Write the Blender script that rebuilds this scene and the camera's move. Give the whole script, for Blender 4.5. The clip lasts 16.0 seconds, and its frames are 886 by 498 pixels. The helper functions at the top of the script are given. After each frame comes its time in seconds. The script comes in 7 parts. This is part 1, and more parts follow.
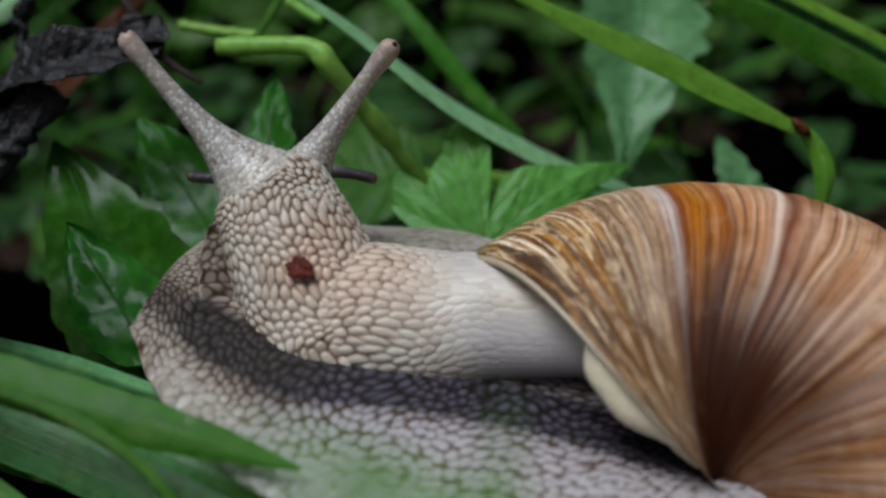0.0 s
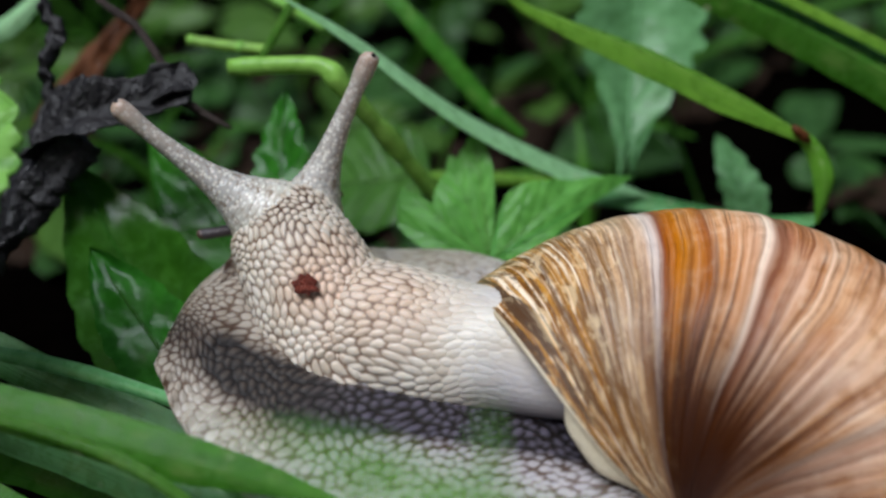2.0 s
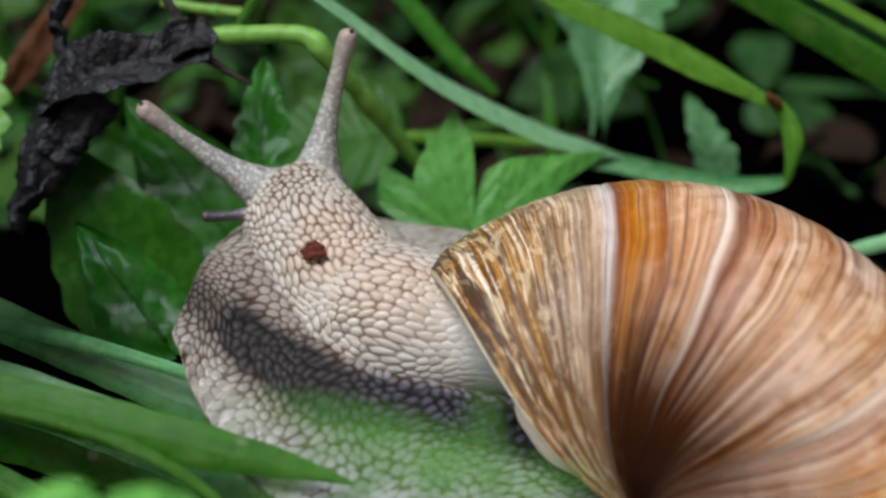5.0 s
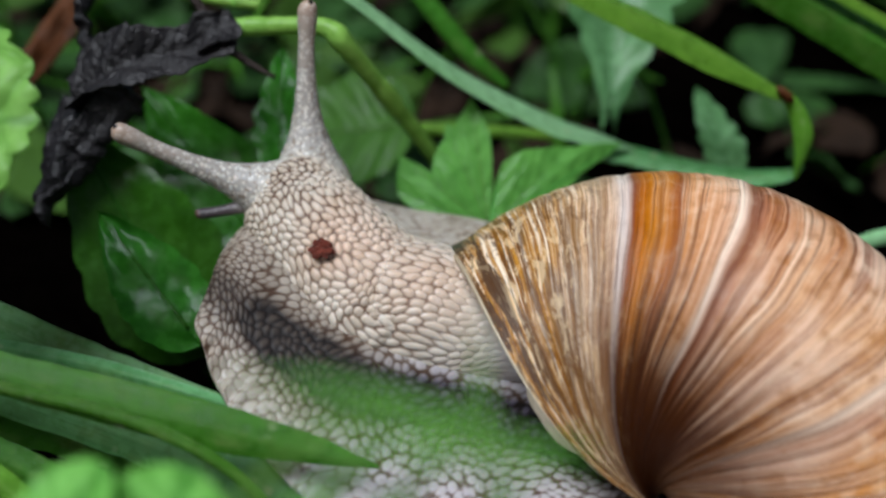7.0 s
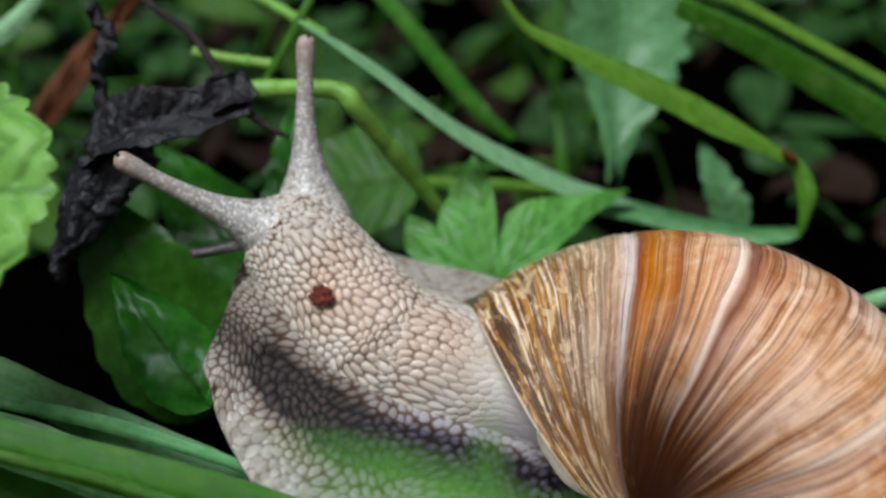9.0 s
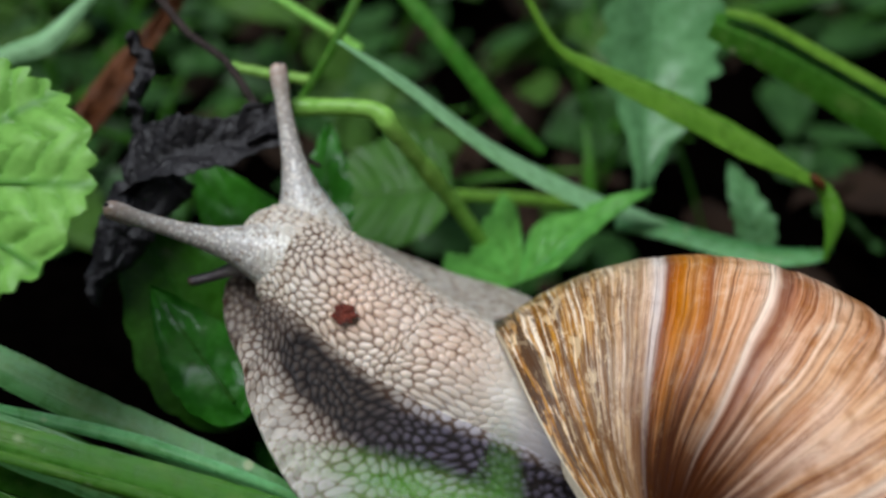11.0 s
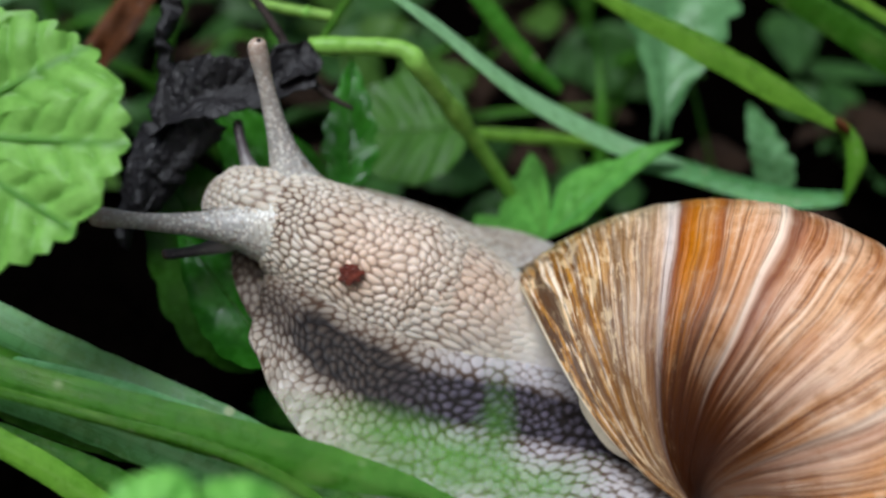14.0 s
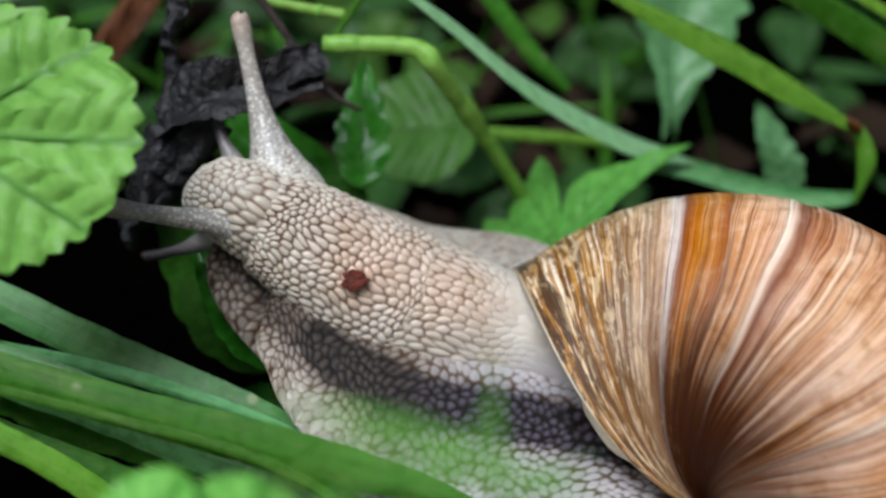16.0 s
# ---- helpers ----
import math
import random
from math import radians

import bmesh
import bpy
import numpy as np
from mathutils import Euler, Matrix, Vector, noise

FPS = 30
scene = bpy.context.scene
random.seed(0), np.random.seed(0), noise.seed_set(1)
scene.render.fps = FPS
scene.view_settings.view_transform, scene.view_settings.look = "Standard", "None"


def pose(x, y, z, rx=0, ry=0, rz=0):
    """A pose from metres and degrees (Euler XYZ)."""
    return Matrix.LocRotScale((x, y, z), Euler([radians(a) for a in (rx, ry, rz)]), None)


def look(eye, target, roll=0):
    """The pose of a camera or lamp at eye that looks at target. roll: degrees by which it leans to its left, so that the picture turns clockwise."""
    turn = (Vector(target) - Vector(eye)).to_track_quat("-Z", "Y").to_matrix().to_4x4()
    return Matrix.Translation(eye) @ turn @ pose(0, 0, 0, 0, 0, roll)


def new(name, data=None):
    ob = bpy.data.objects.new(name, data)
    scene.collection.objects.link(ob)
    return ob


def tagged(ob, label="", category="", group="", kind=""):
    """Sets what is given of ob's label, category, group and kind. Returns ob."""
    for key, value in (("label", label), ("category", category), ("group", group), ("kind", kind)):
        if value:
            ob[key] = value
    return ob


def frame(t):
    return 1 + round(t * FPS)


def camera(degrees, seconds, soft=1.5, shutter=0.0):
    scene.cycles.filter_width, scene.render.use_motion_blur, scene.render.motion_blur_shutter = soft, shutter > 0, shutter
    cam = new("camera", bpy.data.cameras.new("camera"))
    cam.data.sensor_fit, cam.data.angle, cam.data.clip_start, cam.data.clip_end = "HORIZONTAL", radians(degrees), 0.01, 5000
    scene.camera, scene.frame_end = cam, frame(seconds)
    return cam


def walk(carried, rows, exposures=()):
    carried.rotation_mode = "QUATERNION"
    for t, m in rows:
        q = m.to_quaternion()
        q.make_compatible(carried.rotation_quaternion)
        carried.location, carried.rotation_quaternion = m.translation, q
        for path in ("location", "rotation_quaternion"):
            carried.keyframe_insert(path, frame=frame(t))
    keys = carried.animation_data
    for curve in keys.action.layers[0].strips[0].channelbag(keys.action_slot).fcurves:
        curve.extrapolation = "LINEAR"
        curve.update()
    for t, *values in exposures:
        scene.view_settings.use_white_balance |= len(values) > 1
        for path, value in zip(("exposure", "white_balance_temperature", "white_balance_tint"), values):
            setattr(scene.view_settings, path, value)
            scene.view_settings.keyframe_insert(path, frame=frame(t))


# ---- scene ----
# ---- the camera ----
cam = camera(44.0, 16.0, 2.6)
PATH = [
    (0.0, pose(0.01087, -0.06760, 0.05166, 63.944, 2.745, 5.471)),
    (0.5, pose(0.01134, -0.06617, 0.05013, 64.264, 3.133, 5.672)),
    (1.0, pose(0.01008, -0.06615, 0.05228, 63.621, 2.702, 5.257)),
    (1.5, pose(0.00927, -0.06687, 0.05587, 62.599, 3.099, 4.793)),
    (2.0, pose(0.00808, -0.06716, 0.05883, 60.520, 3.399, 3.756)),
    (2.5, pose(0.00624, -0.06700, 0.06205, 58.588, 2.704, 2.656)),
    (3.0, pose(0.00505, -0.06534, 0.06252, 57.039, 1.979, 1.931)),
    (3.5, pose(0.00415, -0.06537, 0.06261, 57.144, 1.661, 1.368)),
    (4.0, pose(0.00437, -0.06507, 0.06358, 56.105, 1.970, 1.162)),
    (6.5, pose(0.00019, -0.06721, 0.06469, 55.240, 1.139, -1.091)),
    (7.0, pose(0.00000, -0.06703, 0.06494, 55.134, 1.108, -0.508)),
    (7.5, pose(-0.00023, -0.06694, 0.06542, 56.373, 1.503, -0.330)),
    (8.0, pose(-0.00062, -0.06648, 0.06614, 56.965, 1.332, -0.552)),
    (10.5, pose(-0.00189, -0.06410, 0.07304, 53.231, -0.183, 0.346)),
    (11.0, pose(-0.00246, -0.06477, 0.07324, 54.489, 0.117, 0.900)),
    (11.5, pose(-0.00368, -0.06420, 0.07474, 52.944, 0.046, 1.207)),
    (12.0, pose(-0.00496, -0.06395, 0.07326, 52.061, -0.205, 1.055)),
    (12.5, pose(-0.00500, -0.06381, 0.07295, 50.921, -0.761, 0.649)),
    (13.0, pose(-0.00592, -0.06248, 0.07351, 50.669, -1.414, 0.293)),
    (13.5, pose(-0.00659, -0.06093, 0.07222, 50.435, -1.195, 0.089)),
    (14.0, pose(-0.00791, -0.06333, 0.07442, 50.389, -1.252, -0.270)),
    (14.5, pose(-0.00856, -0.06350, 0.07462, 49.781, -1.527, -0.348)),
    (15.0, pose(-0.00931, -0.06320, 0.07472, 49.584, -1.839, -0.444)),
    (15.5, pose(-0.01002, -0.06321, 0.07504, 50.039, -2.065, -0.601)),
    (16.0, pose(-0.01063, -0.06286, 0.07421, 50.299, -1.798, -0.954)),
]
walk(cam, PATH, [(0.0, -0.55), (0.5, -0.4), (1.0, -0.15), (1.6, -0.05), (4.0, -0.1), (12.5, -0.1), (13.5, -0.12), (14.1, 0.06), (16.0, 0.06)])
cam.data.dof.use_dof = True
cam.data.dof.focus_distance = 0.0825
cam.data.dof.aperture_fstop = 18.0

# ---- sky and light: an overcast day ----
world = bpy.data.worlds.new("overcast_sky")
scene.world = world
world.use_nodes = True
wn = world.node_tree
sky = wn.nodes.new("ShaderNodeTexSky")
sky.sky_type, sky.sun_disc = "NISHITA", False
sky.sun_elevation, sky.sun_rotation = radians(58), radians(200)
sky.air_density, sky.dust_density = 1.0, 4.0
wn.links.new(sky.outputs[0], wn.nodes["Background"].inputs[0])
wn.nodes["Background"].inputs[1].default_value = 0.045
sun = new("sun", bpy.data.lights.new("sun", "SUN"))
sun.data.energy, sun.data.angle, sun.data.color = 3.6, radians(32), (0.90, 0.968, 1.06)
sun.matrix_world = look((-0.25, -0.22, 1.0), (0, 0, 0))

# ---- plan: a slope frame tilted with the bank, in millimetres ----
C35, S35 = math.cos(radians(35)), math.sin(radians(35))
SIZE = 0.87e-3
RISE = 0.018


def V(u, v, w):
    """A place in the world: u to the right, v up along the slope, w into it."""
    return Vector((SIZE * u, SIZE * (C35 * w + S35 * v), RISE + SIZE * (C35 * v - S35 * w)))


def VN(a):
    """Many places at once."""
    a = np.asarray(a, float)
    return np.stack([SIZE * a[..., 0], SIZE * (C35 * a[..., 2] + S35 * a[..., 1]), RISE + SIZE * (C35 * a[..., 1] - S35 * a[..., 2])], -1)


TOWARD = (V(0, 0, -1) - V(0, 0, 0)).normalized()
UPHILL = (V(0, 1, 0) - V(0, 0, 0)).normalized()


# ---- materials ----
def material(name):
    m = bpy.data.materials.new(name)
    m.use_nodes = True
    t = m.node_tree
    return m, t, t.nodes["Principled BSDF"]


def node(t, kind, **inputs):
    n = t.nodes.new("ShaderNode" + kind)
    for key, value in inputs.items():
        n.inputs[key.replace("_", " ")].default_value = value
    return n


def ramp(t, source, stops, smooth=False):
    n = t.nodes.new("ShaderNodeValToRGB")
    n.color_ramp.interpolation = "EASE" if smooth else "LINEAR"
    e = n.color_ramp.elements
    while len(e) < len(stops):
        e.new(0.5)
    for k, (at, col) in enumerate(stops):
        e[k].position = at
        e[k].color = (*col, 1) if len(col) == 3 else col
    t.links.new(source, n.inputs[0])
    return n.outputs[0]


def mix(t, fac, a, b, kind="MIX"):
    n = t.nodes.new("ShaderNodeMix")
    n.data_type, n.blend_type = "RGBA", kind
    for sock, val in ((n.inputs[0], fac), (n.inputs[6], a), (n.inputs[7], b)):
        if isinstance(val, (int, float)):
            sock.default_value = val
        elif isinstance(val, tuple):
            sock.default_value = (*val, 1)
        else:
            t.links.new(val, sock)
    return n.outputs[2]


def maths(t, op, a, b=0.0):
    n = t.nodes.new("ShaderNodeMath")
    n.operation = op
    for sock, val in ((n.inputs[0], a), (n.inputs[1], b)):
        if isinstance(val, (int, float)):
            sock.default_value = val
        else:
            t.links.new(val, sock)
    return n.outputs[0]


def noise_of(t, scale, detail=4.0, coords="Object", stretch=(1, 1, 1), rough=0.55, distort=0.0):
    c = t.nodes.new("ShaderNodeTexCoord")
    mp = t.nodes.new("ShaderNodeMapping")
    mp.inputs["Scale"].default_value = stretch
    t.links.new(c.outputs[coords], mp.inputs[0])
    n = node(t, "TexNoise", Scale=scale, Detail=detail, Roughness=rough, Distortion=distort)
    t.links.new(mp.outputs[0], n.inputs["Vector"])
    return n.outputs["Fac"]


def uv_of(t):
    c = t.nodes.new("ShaderNodeTexCoord")
    s = t.nodes.new("ShaderNodeSeparateXYZ")
    t.links.new(c.outputs["UV"], s.inputs[0])
    return s.outputs[0], s.outputs[1]


def value_of(t, name):
    a = t.nodes.new("ShaderNodeAttribute")
    a.attribute_name = name
    return a.outputs["Fac"]


def bump(t, b, height, strength, distance):
    n = node(t, "Bump", Strength=strength, Distance=distance)
    t.links.new(height, n.inputs["Height"])
    t.links.new(n.outputs[0], b.inputs["Normal"])


def leaf_material(name, dark, light, vein, gloss=0.38, glow=0.35, specks=0.0, scale=1.0, veined=0.3, shine=0.24):
    m, t, b = material(name)
    big = noise_of(t, 110 * scale, 3.0)
    fine = noise_of(t, 900 * scale, 3.0)
    col = ramp(t, big, [(0.3, dark), (0.7, light)])
    col = mix(t, 0.35, col, ramp(t, fine, [(0.3, tuple(x * 0.6 for x in dark)), (0.7, tuple(min(1, x * 1.3) for x in light))]))
    col = mix(t, maths(t, "MULTIPLY", value_of(t, "vein"), veined), col, vein)
    info = t.nodes.new("ShaderNodeObjectInfo")
    hue = node(t, "HueSaturation")
    t.links.new(maths(t, "ADD", maths(t, "MULTIPLY", info.outputs["Random"], 0.03), 0.485), hue.inputs["Hue"])
    t.links.new(maths(t, "ADD", maths(t, "MULTIPLY", info.outputs["Random"], 0.4), 0.8), hue.inputs["Value"])
    t.links.new(col, hue.inputs["Color"])
    col = hue.outputs[0]
    if specks:
        vor = node(t, "TexVoronoi", Scale=330.0)
        c = t.nodes.new("ShaderNodeTexCoord")
        t.links.new(c.outputs["Object"], vor.inputs["Vector"])
        dots = ramp(t, vor.outputs["Distance"], [(0.09, (1, 1, 1)), (0.19, (0, 0, 0))])
        some = ramp(t, noise_of(t, 170, 1.0), [(0.49, (0, 0, 0)), (0.57, (1, 1, 1))])
        col = mix(t, maths(t, "MULTIPLY", maths(t, "MULTIPLY", dots, some), specks), col, (0.50, 0.58, 0.32))
    t.links.new(col, b.inputs["Base Color"])
    t.links.new(ramp(t, fine, [(0.3, (gloss - 0.17,) * 3), (0.7, (gloss + 0.08,) * 3)]), b.inputs["Roughness"])
    b.inputs["Specular IOR Level"].default_value = shine
    bump(t, b, fine, 0.35, 0.0002)
    tr = t.nodes.new("ShaderNodeBsdfTranslucent")
    t.links.new(mix(t, 0.5, col, (0.25, 0.5, 0.05)), tr.inputs[0])
    ms = t.nodes.new("ShaderNodeMixShader")
    ms.inputs[0].default_value = glow
    t.links.new(b.outputs[0], ms.inputs[1])
    t.links.new(tr.outputs[0], ms.inputs[2])
    t.links.new(ms.outputs[0], t.nodes["Material Output"].inputs[0])
    return m


def grass_lines(m, blotched=0.30):
    """Fine lines along a blade, and blotches stretched with it."""
    t = m.node_tree
    b = t.nodes["Principled BSDF"]
    lines = noise_of(t, 1.0, 3.0, "UV", (2.0, 70.0, 1))
    blotch = noise_of(t, 1.0, 4.0, "UV", (14.0, 5.0, 1), 0.6)
    src = b.inputs["Base Color"].links[0].from_socket
    col = mix(t, ramp(t, lines, [(0.35, (0.30,) * 3), (0.6, (0, 0, 0))]), src, (0.02, 0.07, 0.01))
    col = mix(t, ramp(t, blotch, [(0.5, (0, 0, 0)), (0.75, (blotched,) * 3)]), col, (0.30, 0.42, 0.12))
    t.links.new(col, b.inputs["Base Color"])
    old = b.inputs["Normal"].links[0].from_node
    t.links.new(maths(t, "ADD", old.inputs["Height"].links[0].from_socket, maths(t, "MULTIPLY", lines, 1.5)), old.inputs["Height"])
    return m


GRASS = grass_lines(leaf_material("grass_green", (0.034, 0.145, 0.008), (0.068, 0.24, 0.015), (0.14, 0.36, 0.06), 0.34, 0.3, 0.8))
# lit copy of grass_green, with bluish sheen mixed into its lighter colour
GRASS_LIT = grass_lines(leaf_material("grass_lit_green", (0.07, 0.31, 0.075), (0.15, 0.48, 0.17), (0.26, 0.56, 0.2), 0.34, 0.3, 0.9, shine=0.45))
GRASS_PALE = grass_lines(leaf_material("grass_pale", (0.24, 0.50, 0.21), (0.36, 0.64, 0.33), (0.46, 0.70, 0.42), 0.4, 0.3, 0.3), 0.05)
GRASS_YELLOW = grass_lines(leaf_material("grass_yellow", (0.10, 0.32, 0.02), (0.20, 0.48, 0.04), (0.32, 0.56, 0.12), 0.36, 0.35, 0.6), 0.12)
LEAF_DARK = leaf_material("leaf_dark", (0.013, 0.09, 0.006), (0.038, 0.19, 0.015), (0.02, 0.09, 0.012), 0.30, 0.15, veined=0.3, shine=0.16)
# shaded copy of the leaf green: undergrowth shade put into the colour
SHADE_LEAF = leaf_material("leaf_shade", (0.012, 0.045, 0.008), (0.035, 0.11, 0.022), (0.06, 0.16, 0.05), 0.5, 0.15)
LEAF_MID = leaf_material("leaf_mid", (0.075, 0.27, 0.04), (0.15, 0.42, 0.075), (0.10, 0.30, 0.06), 0.4, 0.3, veined=0.25)
LEAF_DIM = leaf_material("leaf_dim", (0.032, 0.10, 0.011), (0.07, 0.185, 0.028), (0.10, 0.24, 0.06), 0.45, 0.25)
LEAF_BRIGHT = leaf_material("leaf_bright", (0.21, 0.54, 0.09), (0.33, 0.71, 0.16), (0.06, 0.28, 0.025), 0.45, 0.4, veined=0.75)
LEAF_GREY = leaf_material("leaf_grey", (0.068, 0.195, 0.058), (0.165, 0.36, 0.15), (0.12, 0.28, 0.11), 0.36, 0.3, veined=0.15)
STEM = leaf_material("stem_green", (0.19, 0.46, 0.06), (0.30, 0.62, 0.12), (0.2, 0.4, 0.1), 0.4, 0.2)


def skin_material(name, pale, tan, furrow):
    m, t, b = material(name)
    big = noise_of(t, 190, 3.0)
    fine = noise_of(t, 1700, 3.0)
    tone = value_of(t, "tone")
    base = mix(t, ramp(t, big, [(0.40, (0, 0, 0)), (0.64, (1, 1, 1))]), pale, tan)
    base = mix(t, ramp(t, tone, [(0.0, (0.45,) * 3), (0.5, (0, 0, 0))]), base, tuple(x * 0.72 for x in tan))
    base = mix(t, ramp(t, tone, [(0.6, (0, 0, 0)), (1.0, (0.6,) * 3)]), base, tuple(min(1, x * 1.12) for x in pale))
    base = mix(t, 0.16, base, ramp(t, fine, [(0.3, tuple(x * 0.55 for x in pale)), (0.7, tuple(min(1, x * 1.2) for x in pale))]))
    base = mix(t, maths(t, "MULTIPLY", value_of(t, "brown"), 0.22), base, (0.40, 0.24, 0.13))
    base = mix(t, value_of(t, "pink"), base, (0.76, 0.46, 0.30))
    base = mix(t, maths(t, "MULTIPLY", value_of(t, "cool"), 0.75), base, (0.56, 0.535, 0.56))
    # dark colour: the foot's own band, and shade painted under head and neck
    band_and_shade = mix(t, value_of(t, "cool"), (0.024, 0.014, 0.010), (0.050, 0.040, 0.068))
    base = mix(t, maths(t, "MULTIPLY", value_of(t, "dark"), 0.955), base, band_and_shade)
    wide = maths(t, "ADD", maths(t, "ADD", 0.26, maths(t, "MULTIPLY", value_of(t, "brown"), 0.17)), maths(t, "MULTIPLY", value_of(t, "dark"), 0.36))
    groove = maths(t, "SUBTRACT", 1.0, maths(t, "DIVIDE", value_of(t, "furrow"), wide))
    groove = ramp(t, groove, [(0.0, (0, 0, 0)), (0.75, (1, 1, 1))])
    deep = mix(t, value_of(t, "brown"), furrow, (0.075, 0.028, 0.012))
    deep = mix(t, value_of(t, "dark"), deep, (0.004, 0.0025, 0.0025))
    amount = maths(t, "ADD", ramp(t, big, [(0.35, (0.6,) * 3), (0.65, (0.85,) * 3)]), maths(t, "MULTIPLY", value_of(t, "brown"), 0.25))
    col = mix(t, maths(t, "MULTIPLY", groove, maths(t, "MINIMUM", maths(t, "ADD", amount, maths(t, "MULTIPLY", value_of(t, "dark"), 0.4)), 1.0)), base, deep)
    t.links.new(col, b.inputs["Base Color"])
    t.links.new(maths(t, "ADD", ramp(t, fine, [(0.3, (0.26,) * 3), (0.7, (0.46,) * 3)]), maths(t, "MULTIPLY", value_of(t, "dark"), 0.25)), b.inputs["Roughness"])
    b.inputs["Specular IOR Level"].default_value = 0.34
    b.inputs["Subsurface Weight"].default_value = 0.2
    b.inputs["Subsurface Radius"].default_value = (1.0, 0.7, 0.45)
    b.inputs["Subsurface Scale"].default_value = 0.00018
    bump(t, b, fine, 0.35, 0.0001)
    return m


SKIN = skin_material("snail_skin", (0.66, 0.62, 0.54), (0.56, 0.485, 0.385), (0.20, 0.105, 0.06))
FOOT_SKIN = skin_material("snail_foot_skin", (0.455, 0.415, 0.355), (0.36, 0.31, 0.25), (0.13, 0.08, 0.05))


def tentacle_material():
    m, t, b = material("tentacle_skin")
    along, _ = uv_of(t)
    fine = noise_of(t, 2200, 2.0)
    col = ramp(t, along, [(0.0, (0.66, 0.61, 0.50)), (0.25, (0.42, 0.40, 0.37)), (0.5, (0.37, 0.345, 0.315)), (0.85, (0.39, 0.335, 0.285)), (0.95, (0.40, 0.30, 0.24)), (1.0, (0.44, 0.31, 0.23))])
    groove = ramp(t, value_of(t, "furrow"), [(0.05, (0.9,) * 3), (0.34, (0, 0, 0))])
    groove = maths(t, "MULTIPLY", groove, ramp(t, along, [(0.3, (1, 1, 1)), (0.85, (0.15,) * 3)]))
    col = mix(t, groove, col, (0.22, 0.15, 0.10))
    vor = node(t, "TexVoronoi", Scale=2700.0)
    c = t.nodes.new("ShaderNodeTexCoord")
    t.links.new(c.outputs["Object"], vor.inputs["Vector"])
    dots = ramp(t, vor.outputs["Distance"], [(0.28, (1, 1, 1)), (0.50, (0, 0, 0))])
    fade = ramp(t, along, [(0.15, (0.85,) * 3), (0.55, (0.75,) * 3), (0.9, (0.25,) * 3)])
    col = mix(t, maths(t, "MULTIPLY", dots, fade), col, (0.76, 0.73, 0.66))
    t.links.new(col, b.inputs["Base Color"])
    b.inputs["Roughness"].default_value = 0.38
    b.inputs["Subsurface Weight"].default_value = 0.3
    b.inputs["Subsurface Radius"].default_value = (1.0, 0.7, 0.5)
    b.inputs["Subsurface Scale"].default_value = 0.0006
    bump(t, b, vor.outputs["Distance"], 0.35, 0.0001)
    return m


TENTACLE = tentacle_material()


def dark_tentacle_material():
    m, t, b = material("lower_tentacle_skin")
    along, _ = uv_of(t)
    col = ramp(t, along, [(0.0, (0.50, 0.46, 0.40)), (0.3, (0.22, 0.20, 0.19)), (0.6, (0.07, 0.055, 0.06)), (0.92, (0.05, 0.04, 0.045)), (1.0, (0.13, 0.06, 0.045))])
    fine = noise_of(t, 2600, 2.0)
    col = mix(t, ramp(t, fine, [(0.6, (0, 0, 0)), (0.72, (0.3,) * 3)]), col, (0.4, 0.37, 0.34))
    t.links.new(col, b.inputs["Base Color"])
    b.inputs["Roughness"].default_value = 0.4
    bump(t, b, fine, 0.4, 0.0001)
    return m


TENTACLE_DARK = dark_tentacle_material()


